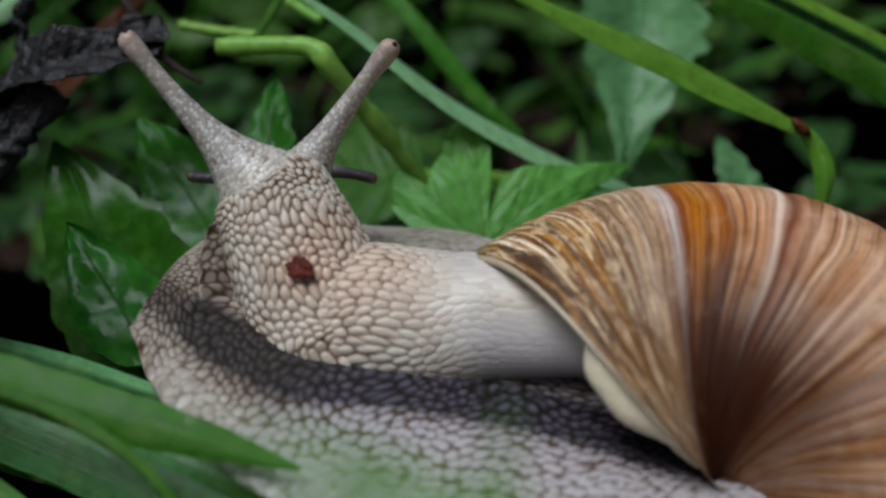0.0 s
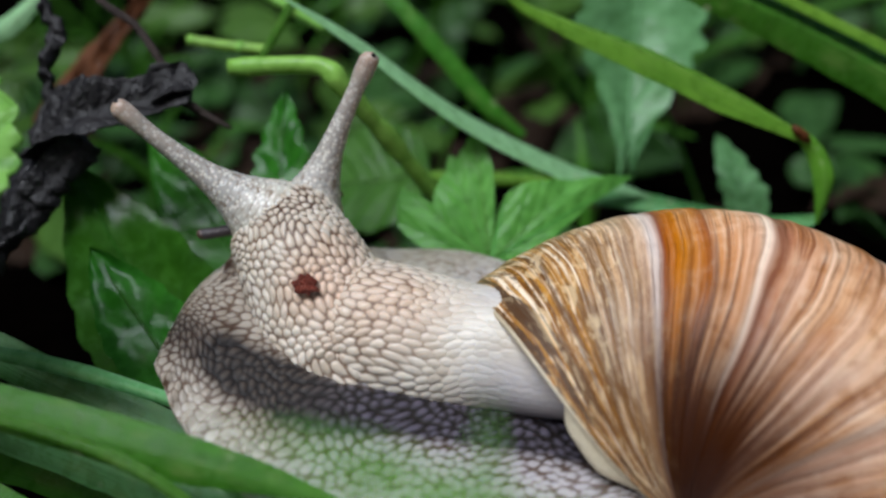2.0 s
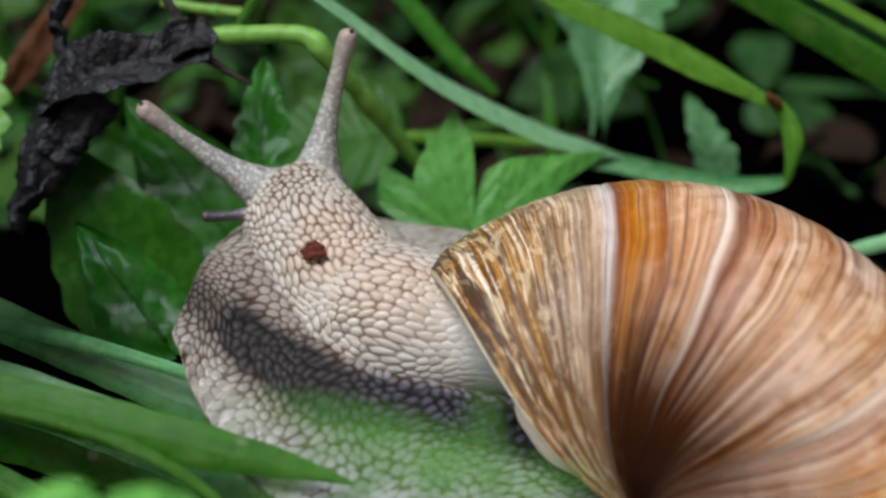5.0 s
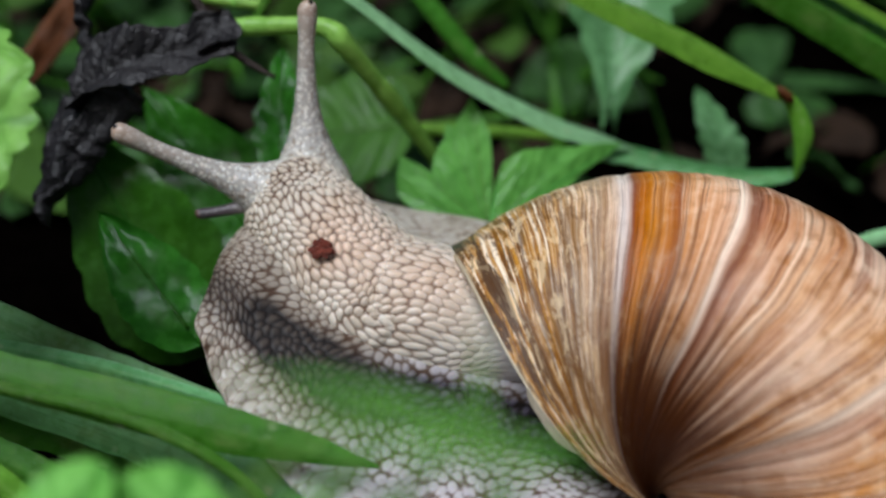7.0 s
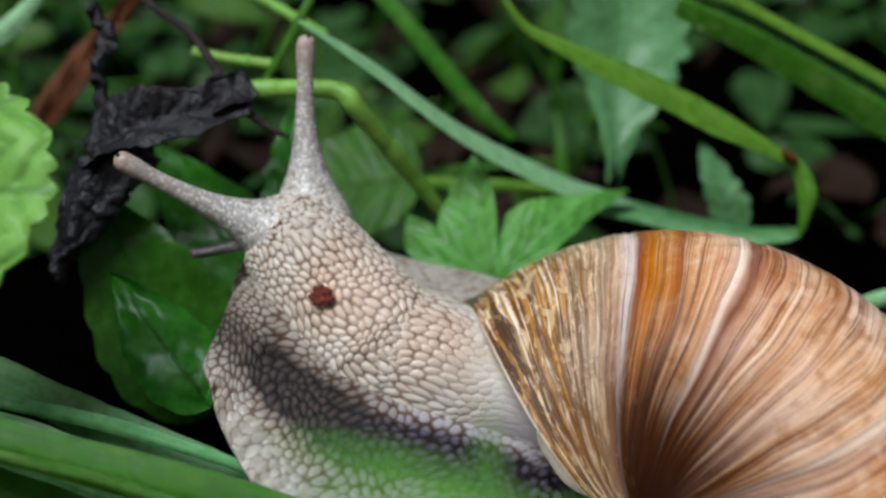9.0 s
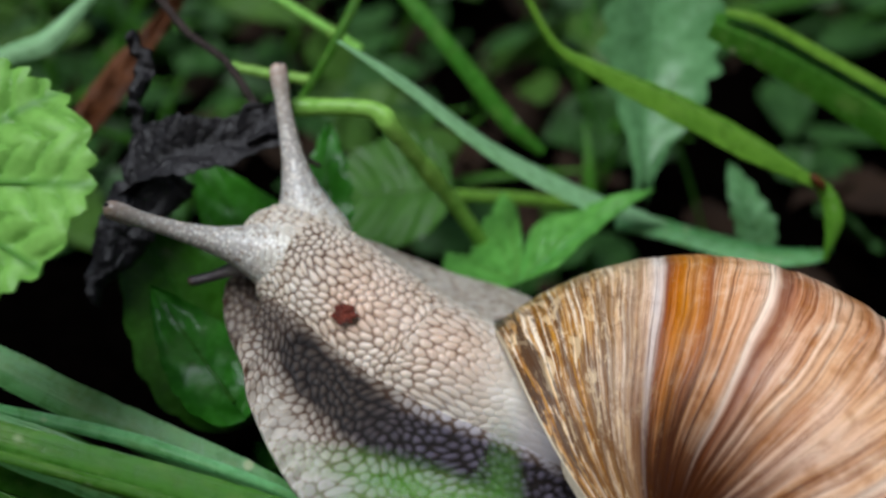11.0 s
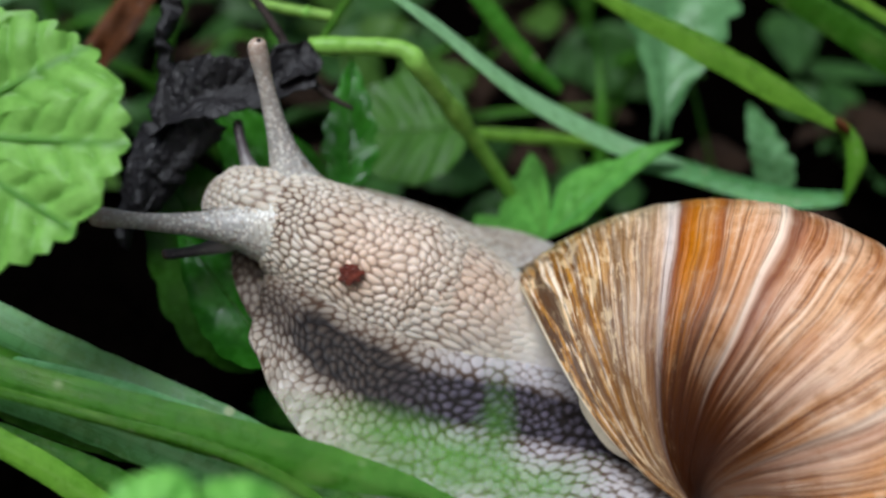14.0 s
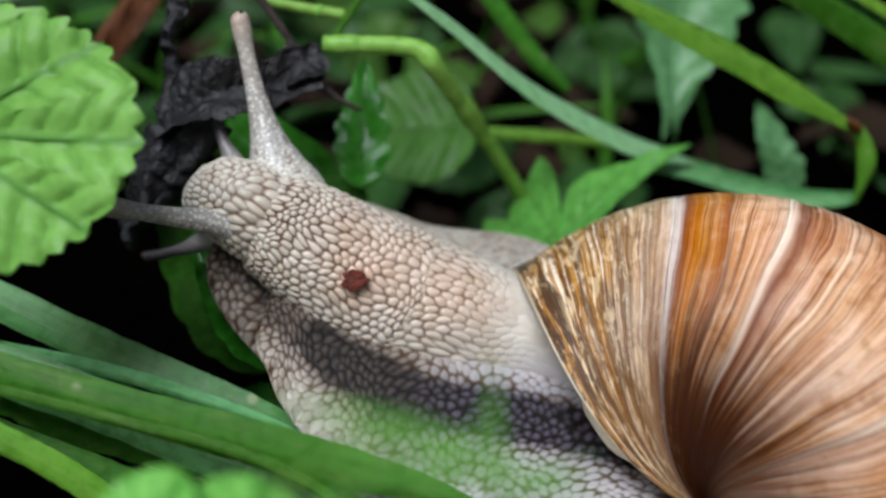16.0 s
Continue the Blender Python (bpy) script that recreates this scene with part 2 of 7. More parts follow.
def shell_material():
    m, t, b = material("snail_shell")
    th, s = uv_of(t)                      # 0 at the lip, growing backwards; 0 at the navel, 1 at the spire side
    wob = noise_of(t, 5.0, 1.5, "UV", (2.2, 1.6, 1))
    th2 = maths(t, "ADD", th, maths(t, "MULTIPLY", maths(t, "SUBTRACT", wob, 0.5), 0.03))
    band = ramp(t, th2, [
        (0.0, (0.12, 0.06, 0.03)), (0.012, (0.55, 0.36, 0.18)), (0.03, (0.20, 0.10, 0.045)), (0.052, (0.60, 0.40, 0.20)), (0.075, (0.16, 0.075, 0.03)),
        (0.10, (0.56, 0.36, 0.18)), (0.125, (0.22, 0.11, 0.055)), (0.16, (0.70, 0.54, 0.36)), (0.20, (0.62, 0.47, 0.32)), (0.222, (0.28, 0.16, 0.08)), (0.238, (0.62, 0.54, 0.46)),
        (0.254, (0.70, 0.66, 0.63)), (0.265, (0.20, 0.085, 0.065)), (0.283, (0.44, 0.17, 0.06)), (0.312, (0.60, 0.33, 0.16)), (0.33, (0.24, 0.085, 0.055)), (0.35, (0.60, 0.36, 0.22)), (0.388, (0.64, 0.41, 0.28)),
        (0.415, (0.78, 0.64, 0.52)), (0.43, (0.19, 0.085, 0.065)), (0.462, (0.52, 0.32, 0.23)), (0.50, (0.62, 0.43, 0.31)), (0.545, (0.44, 0.24, 0.15)), (0.6, (0.64, 0.46, 0.33)), (0.65, (0.44, 0.25, 0.14)),
        (0.70, (0.76, 0.60, 0.46)), (0.715, (0.28, 0.13, 0.08)), (0.8, (0.60, 0.38, 0.22)), (1.0, (0.45, 0.26, 0.14))])
    bent = maths(t, "ADD", th, maths(t, "MULTIPLY", maths(t, "SUBTRACT", wob, 0.5), 0.03))
    lines = t.nodes.new("ShaderNodeCombineXYZ")
    t.links.new(bent, lines.inputs[0])
    t.links.new(s, lines.inputs[1])

    def growth(stretch, detail, rough):
        mp = t.nodes.new("ShaderNodeMapping")
        mp.inputs["Scale"].default_value = stretch
        t.links.new(lines.outputs[0], mp.inputs[0])
        n = node(t, "TexNoise", Scale=1.0, Detail=detail, Roughness=rough)
        t.links.new(mp.outputs[0], n.inputs["Vector"])
        return n.outputs["Fac"]

    streak = growth((64.0, 1.5, 1), 5.0, 0.66)
    streak2 = growth((170.0, 2.6, 1), 5.0, 0.66)
    mottle = noise_of(t, 620, 4.0, rough=0.65)
    broad = growth((18.0, 7.0, 1), 4.0, 0.6)
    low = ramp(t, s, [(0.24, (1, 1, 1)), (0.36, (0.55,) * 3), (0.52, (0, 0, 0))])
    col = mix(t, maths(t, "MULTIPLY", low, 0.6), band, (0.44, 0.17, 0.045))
    col = mix(t, ramp(t, broad, [(0.48, (0, 0, 0)), (0.62, (0.4,) * 3)]), col, (0.38, 0.15, 0.055))
    col = mix(t, ramp(t, broad, [(0.32, (0.6,) * 3), (0.48, (0, 0, 0))]), col, (0.68, 0.46, 0.31))
    blush = growth((9.0, 3.0, 1), 4.0, 0.6)
    col = mix(t, maths(t, "MULTIPLY", ramp(t, blush, [(0.46, (0, 0, 0)), (0.60, (0.42,) * 3)]), ramp(t, th2, [(0.40, (0.3,) * 3), (0.46, (1, 1, 1))])), col, (0.72, 0.57, 0.49))
    col = mix(t, ramp(t, streak, [(0.40, (0.65,) * 3), (0.455, (0, 0, 0))]), col, (0.17, 0.065, 0.04))
    col = mix(t, ramp(t, streak, [(0.565, (0, 0, 0)), (0.61, (0.22,) * 3), (0.66, (0.35,) * 3)]), col, (0.76, 0.58, 0.44))
    col = mix(t, ramp(t, streak2, [(0.40, (0.85,) * 3), (0.445, (0, 0, 0))]), col, (0.10, 0.036, 0.02))
    col = mix(t, ramp(t, streak2, [(0.57, (0, 0, 0)), (0.61, (0.34,) * 3)]), col, (0.80, 0.66, 0.53))
    col = mix(t, ramp(t, mottle, [(0.36, (0.4,) * 3), (0.46, (0, 0, 0))]), col, (0.22, 0.09, 0.03))
    col = mix(t, ramp(t, mottle, [(0.54, (0, 0, 0)), (0.70, (0.28,) * 3)]), col, (0.84, 0.70, 0.54))
    lipward = growth((135.0, 2.4, 1), 5.0, 0.66)
    stripes = ramp(t, lipward, [(0.35, (0.05, 0.025, 0.014)), (0.41, (0.09, 0.04, 0.018)), (0.45, (0.25, 0.115, 0.04)), (0.49, (0.46, 0.28, 0.11)), (0.515, (0.34, 0.20, 0.11)), (0.54, (0.64, 0.53, 0.40)), (0.60, (0.80, 0.72, 0.60))])
    stripes = mix(t, ramp(t, th2, [(0.10, (0, 0, 0)), (0.15, (0.12,) * 3), (0.20, (0.42,) * 3), (0.24, (0.55,) * 3)]), stripes, (0.74, 0.66, 0.55))
    col = mix(t, ramp(t, th2, [(0.0, (0.9,) * 3), (0.14, (0.85,) * 3), (0.21, (0.55,) * 3), (0.245, (0, 0, 0))]), col, stripes)
    hair = growth((330.0, 2.2, 1), 3.0, 0.65)
    col = mix(t, ramp(t, hair, [(0.39, (0.7,) * 3), (0.445, (0, 0, 0))]), col, (0.12, 0.045, 0.024))
    col = mix(t, ramp(t, hair, [(0.56, (0, 0, 0)), (0.60, (0.32,) * 3)]), col, (0.80, 0.65, 0.51))
    marks = ramp(t, th2, [(0.236, (0.5, 0.4, 0.32)), (0.249, (0.80, 0.76, 0.72)), (0.259, (0.66, 0.58, 0.54)), (0.266, (0.16, 0.055, 0.035)), (0.28, (0.36, 0.12, 0.035)), (0.30, (0.48, 0.20, 0.06)), (0.33, (0.32, 0.11, 0.04)),
                           (0.40, (0.80, 0.62, 0.46)), (0.413, (0.90, 0.80, 0.68)), (0.423, (0.55, 0.38, 0.30)), (0.43, (0.13, 0.045, 0.03)), (0.45, (0.4, 0.2, 0.14)), (0.69, (0.85, 0.72, 0.58)), (0.71, (0.25, 0.11, 0.06))])
    there = ramp(t, th2, [(0.240, (0, 0, 0)), (0.246, (0.52,) * 3), (0.268, (0.8,) * 3), (0.285, (0.5,) * 3), (0.33, (0.25,) * 3), (0.345, (0, 0, 0)), (0.407, (0, 0, 0)), (0.412, (0.58,) * 3), (0.435, (0.75,) * 3), (0.455, (0, 0, 0)), (0.685, (0, 0, 0)), (0.693, (0.7,) * 3), (0.708, (0.5,) * 3), (0.72, (0, 0, 0))])
    col = mix(t, maths(t, "MULTIPLY", there, ramp(t, streak2, [(0.36, (0.35,) * 3), (0.5, (1, 1, 1))])), col, marks)
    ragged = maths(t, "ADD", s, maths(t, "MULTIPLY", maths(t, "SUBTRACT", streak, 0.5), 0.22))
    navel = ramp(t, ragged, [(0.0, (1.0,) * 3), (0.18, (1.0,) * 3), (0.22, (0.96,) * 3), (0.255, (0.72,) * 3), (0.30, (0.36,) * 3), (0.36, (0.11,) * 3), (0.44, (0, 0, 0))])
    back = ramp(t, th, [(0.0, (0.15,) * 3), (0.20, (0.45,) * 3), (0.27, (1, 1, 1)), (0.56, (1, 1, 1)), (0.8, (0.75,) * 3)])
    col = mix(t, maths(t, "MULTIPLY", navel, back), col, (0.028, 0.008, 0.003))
    patch = noise_of(t, 1.0, 5.0, "UV", (52.0, 10.0, 1), 0.72, 0.8)
    ochre = noise_of(t, 1.0, 4.0, "UV", (60.0, 9.0, 1), 0.6, 0.5)
    near = ramp(t, th, [(0.0, (1, 1, 1)), (0.05, (0.9,) * 3), (0.18, (0.6,) * 3), (0.245, (0.15,) * 3), (0.36, (0, 0, 0))])
    col = mix(t, maths(t, "MULTIPLY", near, ramp(t, ochre, [(0.54, (0, 0, 0)), (0.60, (0.5,) * 3)])), col, (0.40, 0.20, 0.06))
    col = mix(t, maths(t, "MULTIPLY", near, ramp(t, patch, [(0.47, (0, 0, 0)), (0.53, (0.9,) * 3)])), col, (0.075, 0.04, 0.022))
    jag = noise_of(t, 1.0, 4.0, "UV", (34.0, 26.0, 1), 0.7, 1.2)
    col = mix(t, maths(t, "MULTIPLY", near, ramp(t, jag, [(0.555, (0, 0, 0)), (0.585, (0.75,) * 3)])), col, (0.11, 0.05, 0.02))
    col = mix(t, maths(t, "MULTIPLY", near, ramp(t, jag, [(0.40, (0.6,) * 3), (0.44, (0, 0, 0))])), col, (0.72, 0.57, 0.38))
    flaky = ramp(t, th, [(0.0, (1, 1, 1)), (0.035, (0.9,) * 3), (0.075, (0, 0, 0))])
    col = mix(t, maths(t, "MULTIPLY", flaky, ramp(t, patch, [(0.46, (0, 0, 0)), (0.52, (0.75,) * 3)])), col, (0.045, 0.026, 0.017))
    rim = ramp(t, th, [(0.012, (1, 1, 1)), (0.03, (0, 0, 0))])
    col = mix(t, maths(t, "MULTIPLY", rim, ramp(t, s, [(0.37, (0, 0, 0)), (0.40, (1, 1, 1))])), col, (0.03, 0.022, 0.018))
    rich = node(t, "HueSaturation", Hue=0.499, Saturation=1.2, Value=1.38)
    t.links.new(col, rich.inputs["Color"])
    t.links.new(rich.outputs[0], b.inputs["Base Color"])
    t.links.new(ramp(t, streak2, [(0.3, (0.5,) * 3), (0.7, (0.32,) * 3)]), b.inputs["Roughness"])
    b.inputs["Coat Weight"].default_value = 0.28
    b.inputs["Coat Roughness"].default_value = 0.22
    b.inputs["Specular IOR Level"].default_value = 0.2
    h = maths(t, "ADD", maths(t, "ADD", streak2, maths(t, "MULTIPLY", hair, 0.5)), maths(t, "MULTIPLY", streak, 0.7))
    bump(t, b, h, 0.6, 0.00028)
    t.links.new(b.inputs["Normal"].links[0].from_socket, b.inputs["Coat Normal"])
    return m


SHELL = shell_material()


def plain_material(name, a, b_, rough, scale, depth=0.0003, strength=0.4, shine=0.25):
    m, t, b = material(name)
    n = noise_of(t, scale, 5.0)
    f = noise_of(t, scale * 7, 3.0)
    col = mix(t, 0.4, ramp(t, n, [(0.3, a), (0.7, b_)]), ramp(t, f, [(0.3, a), (0.7, b_)]))
    t.links.new(col, b.inputs["Base Color"])
    t.links.new(ramp(t, f, [(0.3, (max(rough - 0.15, 0.05),) * 3), (0.7, (min(rough + 0.15, 1),) * 3)]), b.inputs["Roughness"])
    b.inputs["Specular IOR Level"].default_value = shine
    bump(t, b, maths(t, "ADD", n, f), strength, depth)
    return m


LIP = plain_material("shell_lip", (0.64, 0.55, 0.39), (0.76, 0.68, 0.52), 0.4, 260)
t = LIP.node_tree
worn = mix(t, noise_of(t, 900, 4.0), (0.045, 0.025, 0.014), (0.42, 0.27, 0.12))
clean = t.nodes["Principled BSDF"].inputs["Base Color"].links[0].from_socket
t.links.new(mix(t, ramp(t, uv_of(t)[0], [(0.60, (1, 1, 1)), (0.88, (0, 0, 0))]), clean, worn), t.nodes["Principled BSDF"].inputs["Base Color"])
MANTLE = plain_material("mantle_skin", (0.62, 0.54, 0.38), (0.74, 0.67, 0.50), 0.35, 300)
INSIDE = plain_material("shell_inside", (0.05, 0.025, 0.015), (0.12, 0.065, 0.04), 0.4, 260)
# far blacker than wet soil: deep shade between plants is in the colour
SOIL = plain_material("wet_soil_in_shade", (0.0003, 0.0002, 0.0002), (0.0015, 0.0011, 0.0008), 0.9, 140, 0.002, 0.9, 0.0)
ROT = plain_material("rotten_leaf", (0.004, 0.0035, 0.004), (0.015, 0.013, 0.014), 0.50, 210, 0.0008, 0.55, 0.35)
BROWN = plain_material("brown_litter", (0.008, 0.0045, 0.0025), (0.035, 0.018, 0.009), 0.7, 240, 0.001, 0.8, 0.15)
RUST = plain_material("rust_leaf", (0.04, 0.013, 0.004), (0.15, 0.05, 0.014), 0.6, 200, 0.0006, 0.6, 0.2)
SCAB = plain_material("scab", (0.03, 0.006, 0.005), (0.40, 0.09, 0.055), 0.18, 1100, 0.0006, 0.9, 0.8)
EYE = plain_material("eye_black", (0.01, 0.008, 0.008), (0.03, 0.02, 0.02), 0.15, 500)
TWIG = plain_material("dark_twig", (0.02, 0.014, 0.012), (0.07, 0.05, 0.042), 0.6, 500, 0.0008, 0.8)


# ---- mesh helpers ----
def grid_faces(n, m, wrap):
    i, j = np.meshgrid(np.arange(n - 1), np.arange(m if wrap else m - 1), indexing="ij")
    j2 = (j + 1) % m
    return np.stack([i * m + j, i * m + j2, (i + 1) * m + j2, (i + 1) * m + j], -1).reshape(-1, 4)


def mesh_of(name, points, faces, uv=None, values=None, smooth=True, crisp=False):
    me = bpy.data.meshes.new(name)
    me.from_pydata([tuple(p) for p in np.asarray(points).reshape(-1, 3).tolist()], [], [tuple(f) for f in faces])
    if smooth:
        me.polygons.foreach_set("use_smooth", [True] * len(me.polygons))
    if uv is not None:
        layer = me.uv_layers.new(name="uv")
        idx = np.empty(len(me.loops), int)
        me.loops.foreach_get("vertex_index", idx)
        layer.data.foreach_set("uv", np.asarray(uv, float).reshape(-1, 2)[idx].ravel())
    for key, val in (values or {}).items():
        at = me.attributes.new(key, "FLOAT", "POINT")
        at.data.foreach_set("value", np.asarray(val, float).ravel())
    me.update()
    if crisp:
        me.set_sharp_from_angle(angle=radians(40))
    return me


def part(name, me, mat, parent=None, label=""):
    me.materials.append(mat)
    ob = new(name, me)
    if parent is not None:
        ob.parent = parent
    return tagged(ob, label) if label else ob


def base_of(name, place, label, category, group=""):
    ob = new(name)
    ob.location = place
    ob.empty_display_size = 0.005
    return tagged(ob, label, category, group)


def curve_through(points, n):
    """A smooth curve (Catmull-Rom) through the rows of points, n places on it."""
    p = np.asarray(points, float)
    p = np.vstack([2 * p[0] - p[1], p, 2 * p[-1] - p[-2]])
    t = np.linspace(0, len(p) - 3, n)
    k = np.clip(t.astype(int), 0, len(p) - 4)
    f = (t - k)[:, None]
    a, b, c, d = p[k], p[k + 1], p[k + 2], p[k + 3]
    return 0.5 * (2 * b + (c - a) * f + (2 * a - 5 * b + 4 * c - d) * f**2 + (3 * b - a - 3 * c + d) * f**3)


def unit(a):
    return a / np.maximum(np.linalg.norm(a, axis=-1, keepdims=True), 1e-12)


def hash2(i, j, k):
    return np.modf(np.abs(np.sin(i * 127.1 + j * 311.7 + k * 74.7) * 43758.5453))[0]


def pebbles(a, b, wrap=0, loose=0.56):
    """Distance to the nearest furrow of a net of cells one unit wide, and a chance value for each cell; b wraps after that many cells."""
    ia, ib = np.floor(a), np.floor(b)
    d1, d2, tone = np.full(a.shape, 9.0), np.full(a.shape, 9.0), np.zeros(a.shape)
    for di in (-1, 0, 1):
        for dj in (-1, 0, 1):
            ci, cj = ia + di, ib + dj
            hj = np.mod(cj, wrap) if wrap else cj
            x = ci + 0.5 * np.mod(hj, 2) + 0.08 + loose * (hash2(ci, hj, 1.0) - 0.5)
            y = cj + 0.5 + loose * (hash2(ci, hj, 2.0) - 0.5)
            d = np.hypot(a - x, b - y)
            tone = np.where(d < d1, hash2(ci, hj, 3.0), tone)
            d2 = np.minimum(d2, np.maximum(d1, d))
            d1 = np.minimum(d1, d)
    return 0.62 * (d2 - d1) + 0.5 * np.clip(0.72 - d1, 0, 1), tone


def step(x, lo, hi):
    f = np.clip((x - lo) / (hi - lo), 0, 1)
    return f * f * (3 - 2 * f)


def frames_of(c, up):
    tan = unit(np.gradient(c, axis=0))
    side = unit(np.cross(tan, up))
    return tan, side, np.cross(side, tan)


keels = []


def ribbon(points, widths, side, fold=0.25, thick=0.00022, n=40, m=9, ripple=0.0, curl=0.0, seed=0):
    """A grass blade: spine and half widths, the way of its width, a keel fold, closed underneath."""
    c = curve_through([tuple(p) for p in points], n)
    w = np.interp(np.linspace(0, 1, n), np.linspace(0, 1, len(widths)), widths) * SIZE
    tan = unit(np.gradient(c, axis=0))
    sd = np.asarray(side, float)
    sd = unit(sd - tan * (tan @ sd if sd.ndim == 1 else (tan * sd).sum(-1))[:, None])
    nor = np.cross(tan, sd)
    t = np.linspace(-1, 1, m)
    rib = 1 + ripple * np.sin(np.arange(n)[:, None] * 0.9 + seed)
    lift = fold * np.abs(t) - curl * t**2
    rng = np.random.default_rng(seed)
    edge = 1 + 0.03 * rng.normal(size=(n, 1)) * (np.abs(t) > 0.9)
    top = c[:, None] + sd[:, None] * (t * edge)[..., None] * (w[:, None, None] * rib[..., None]) + nor[:, None] * (lift * w[:, None])[..., None]
    top += nor[:, None] * (0.00005 * np.cos(t * 26))[None, :, None]
    th = (thick * (1.05 - t**4 * 0.8))[None, :, None] * np.minimum(1, (w / (0.6 * SIZE)))[:, None, None]
    bot = top - nor[:, None] * th
    ring = np.concatenate([top, bot[:, ::-1]], 1)
    k = 2 * m
    vein = np.concatenate([np.exp(-(t / 0.10)**2) * 0.8 + 0.25 * (np.cos(t * 26) > 0.2)] * 2)
    faces = [tuple(f) for f in grid_faces(n, k, True)] + [tuple(range(k - 1, -1, -1)), tuple((n - 1) * k + j for j in range(k))]
    uv = np.stack(np.broadcast_arrays(np.linspace(0, 1, n)[:, None], np.linspace(0, 1, k)[None]), -1)
    keels.append( top[:, m // 2] + nor * 0.00002)
    return ring.reshape(-1, 3), faces, uv, np.broadcast_to(vein, (n, k))


def grass_blade(points, widths, mat, label, side=None, face=None, name="grass_blade", group="grass blades", **kw):
    if side is None:
        a, b = np.array(points[0]), np.array(points[-1])
        side = unit(np.cross(b - a, np.array(TOWARD if face is None else face)))
    origin = np.array(points[0])
    p, f, uv, vein = ribbon(points, widths, side, **kw)
    ob = part(name, mesh_of(name, p - origin, f, uv, {"vein": vein}, crisp=True), mat)
    ob.location = origin
    if max(widths) > 0.45:
        k = min(1.0, max(widths))
        q, g, uv = tube(keels[-1][::4], [0.16 * k, 0.14 * k, 0.05 * k], 30, 8)
        part("midrib", mesh_of("midrib", q - origin, g, uv, {"vein": np.ones(len(q))}), mat, ob)
    keels.clear()
    return tagged(ob, label, "grass", group)


def tube(points, radii, n, m, bumps=0.0, seed=0):
    c = curve_through([tuple(p) for p in points], n)
    r = np.interp(np.linspace(0, 1, n), np.linspace(0, 1, len(radii)), radii) * SIZE
    tan, side, up = frames_of(c, np.array(TOWARD) + 0.01)
    a = np.linspace(0, 2 * np.pi, m, endpoint=False)
    rng = np.random.default_rng(seed)
    rr = r[:, None] * (1 + bumps * rng.normal(size=(n, m)))
    p = c[:, None] + side[:, None] * (np.cos(a) * rr)[..., None] + up[:, None] * (np.sin(a) * rr)[..., None]
    faces = [tuple(f) for f in grid_faces(n, m, True)] + [tuple(range(m - 1, -1, -1)), tuple((n - 1) * m + j for j in range(m))]
    uv = np.stack(np.broadcast_arrays(np.linspace(0, 1, n)[:, None], np.linspace(0, 1, m)[None]), -1)
    return p.reshape(-1, 3), faces, uv


ribs, ribs_at = [], []


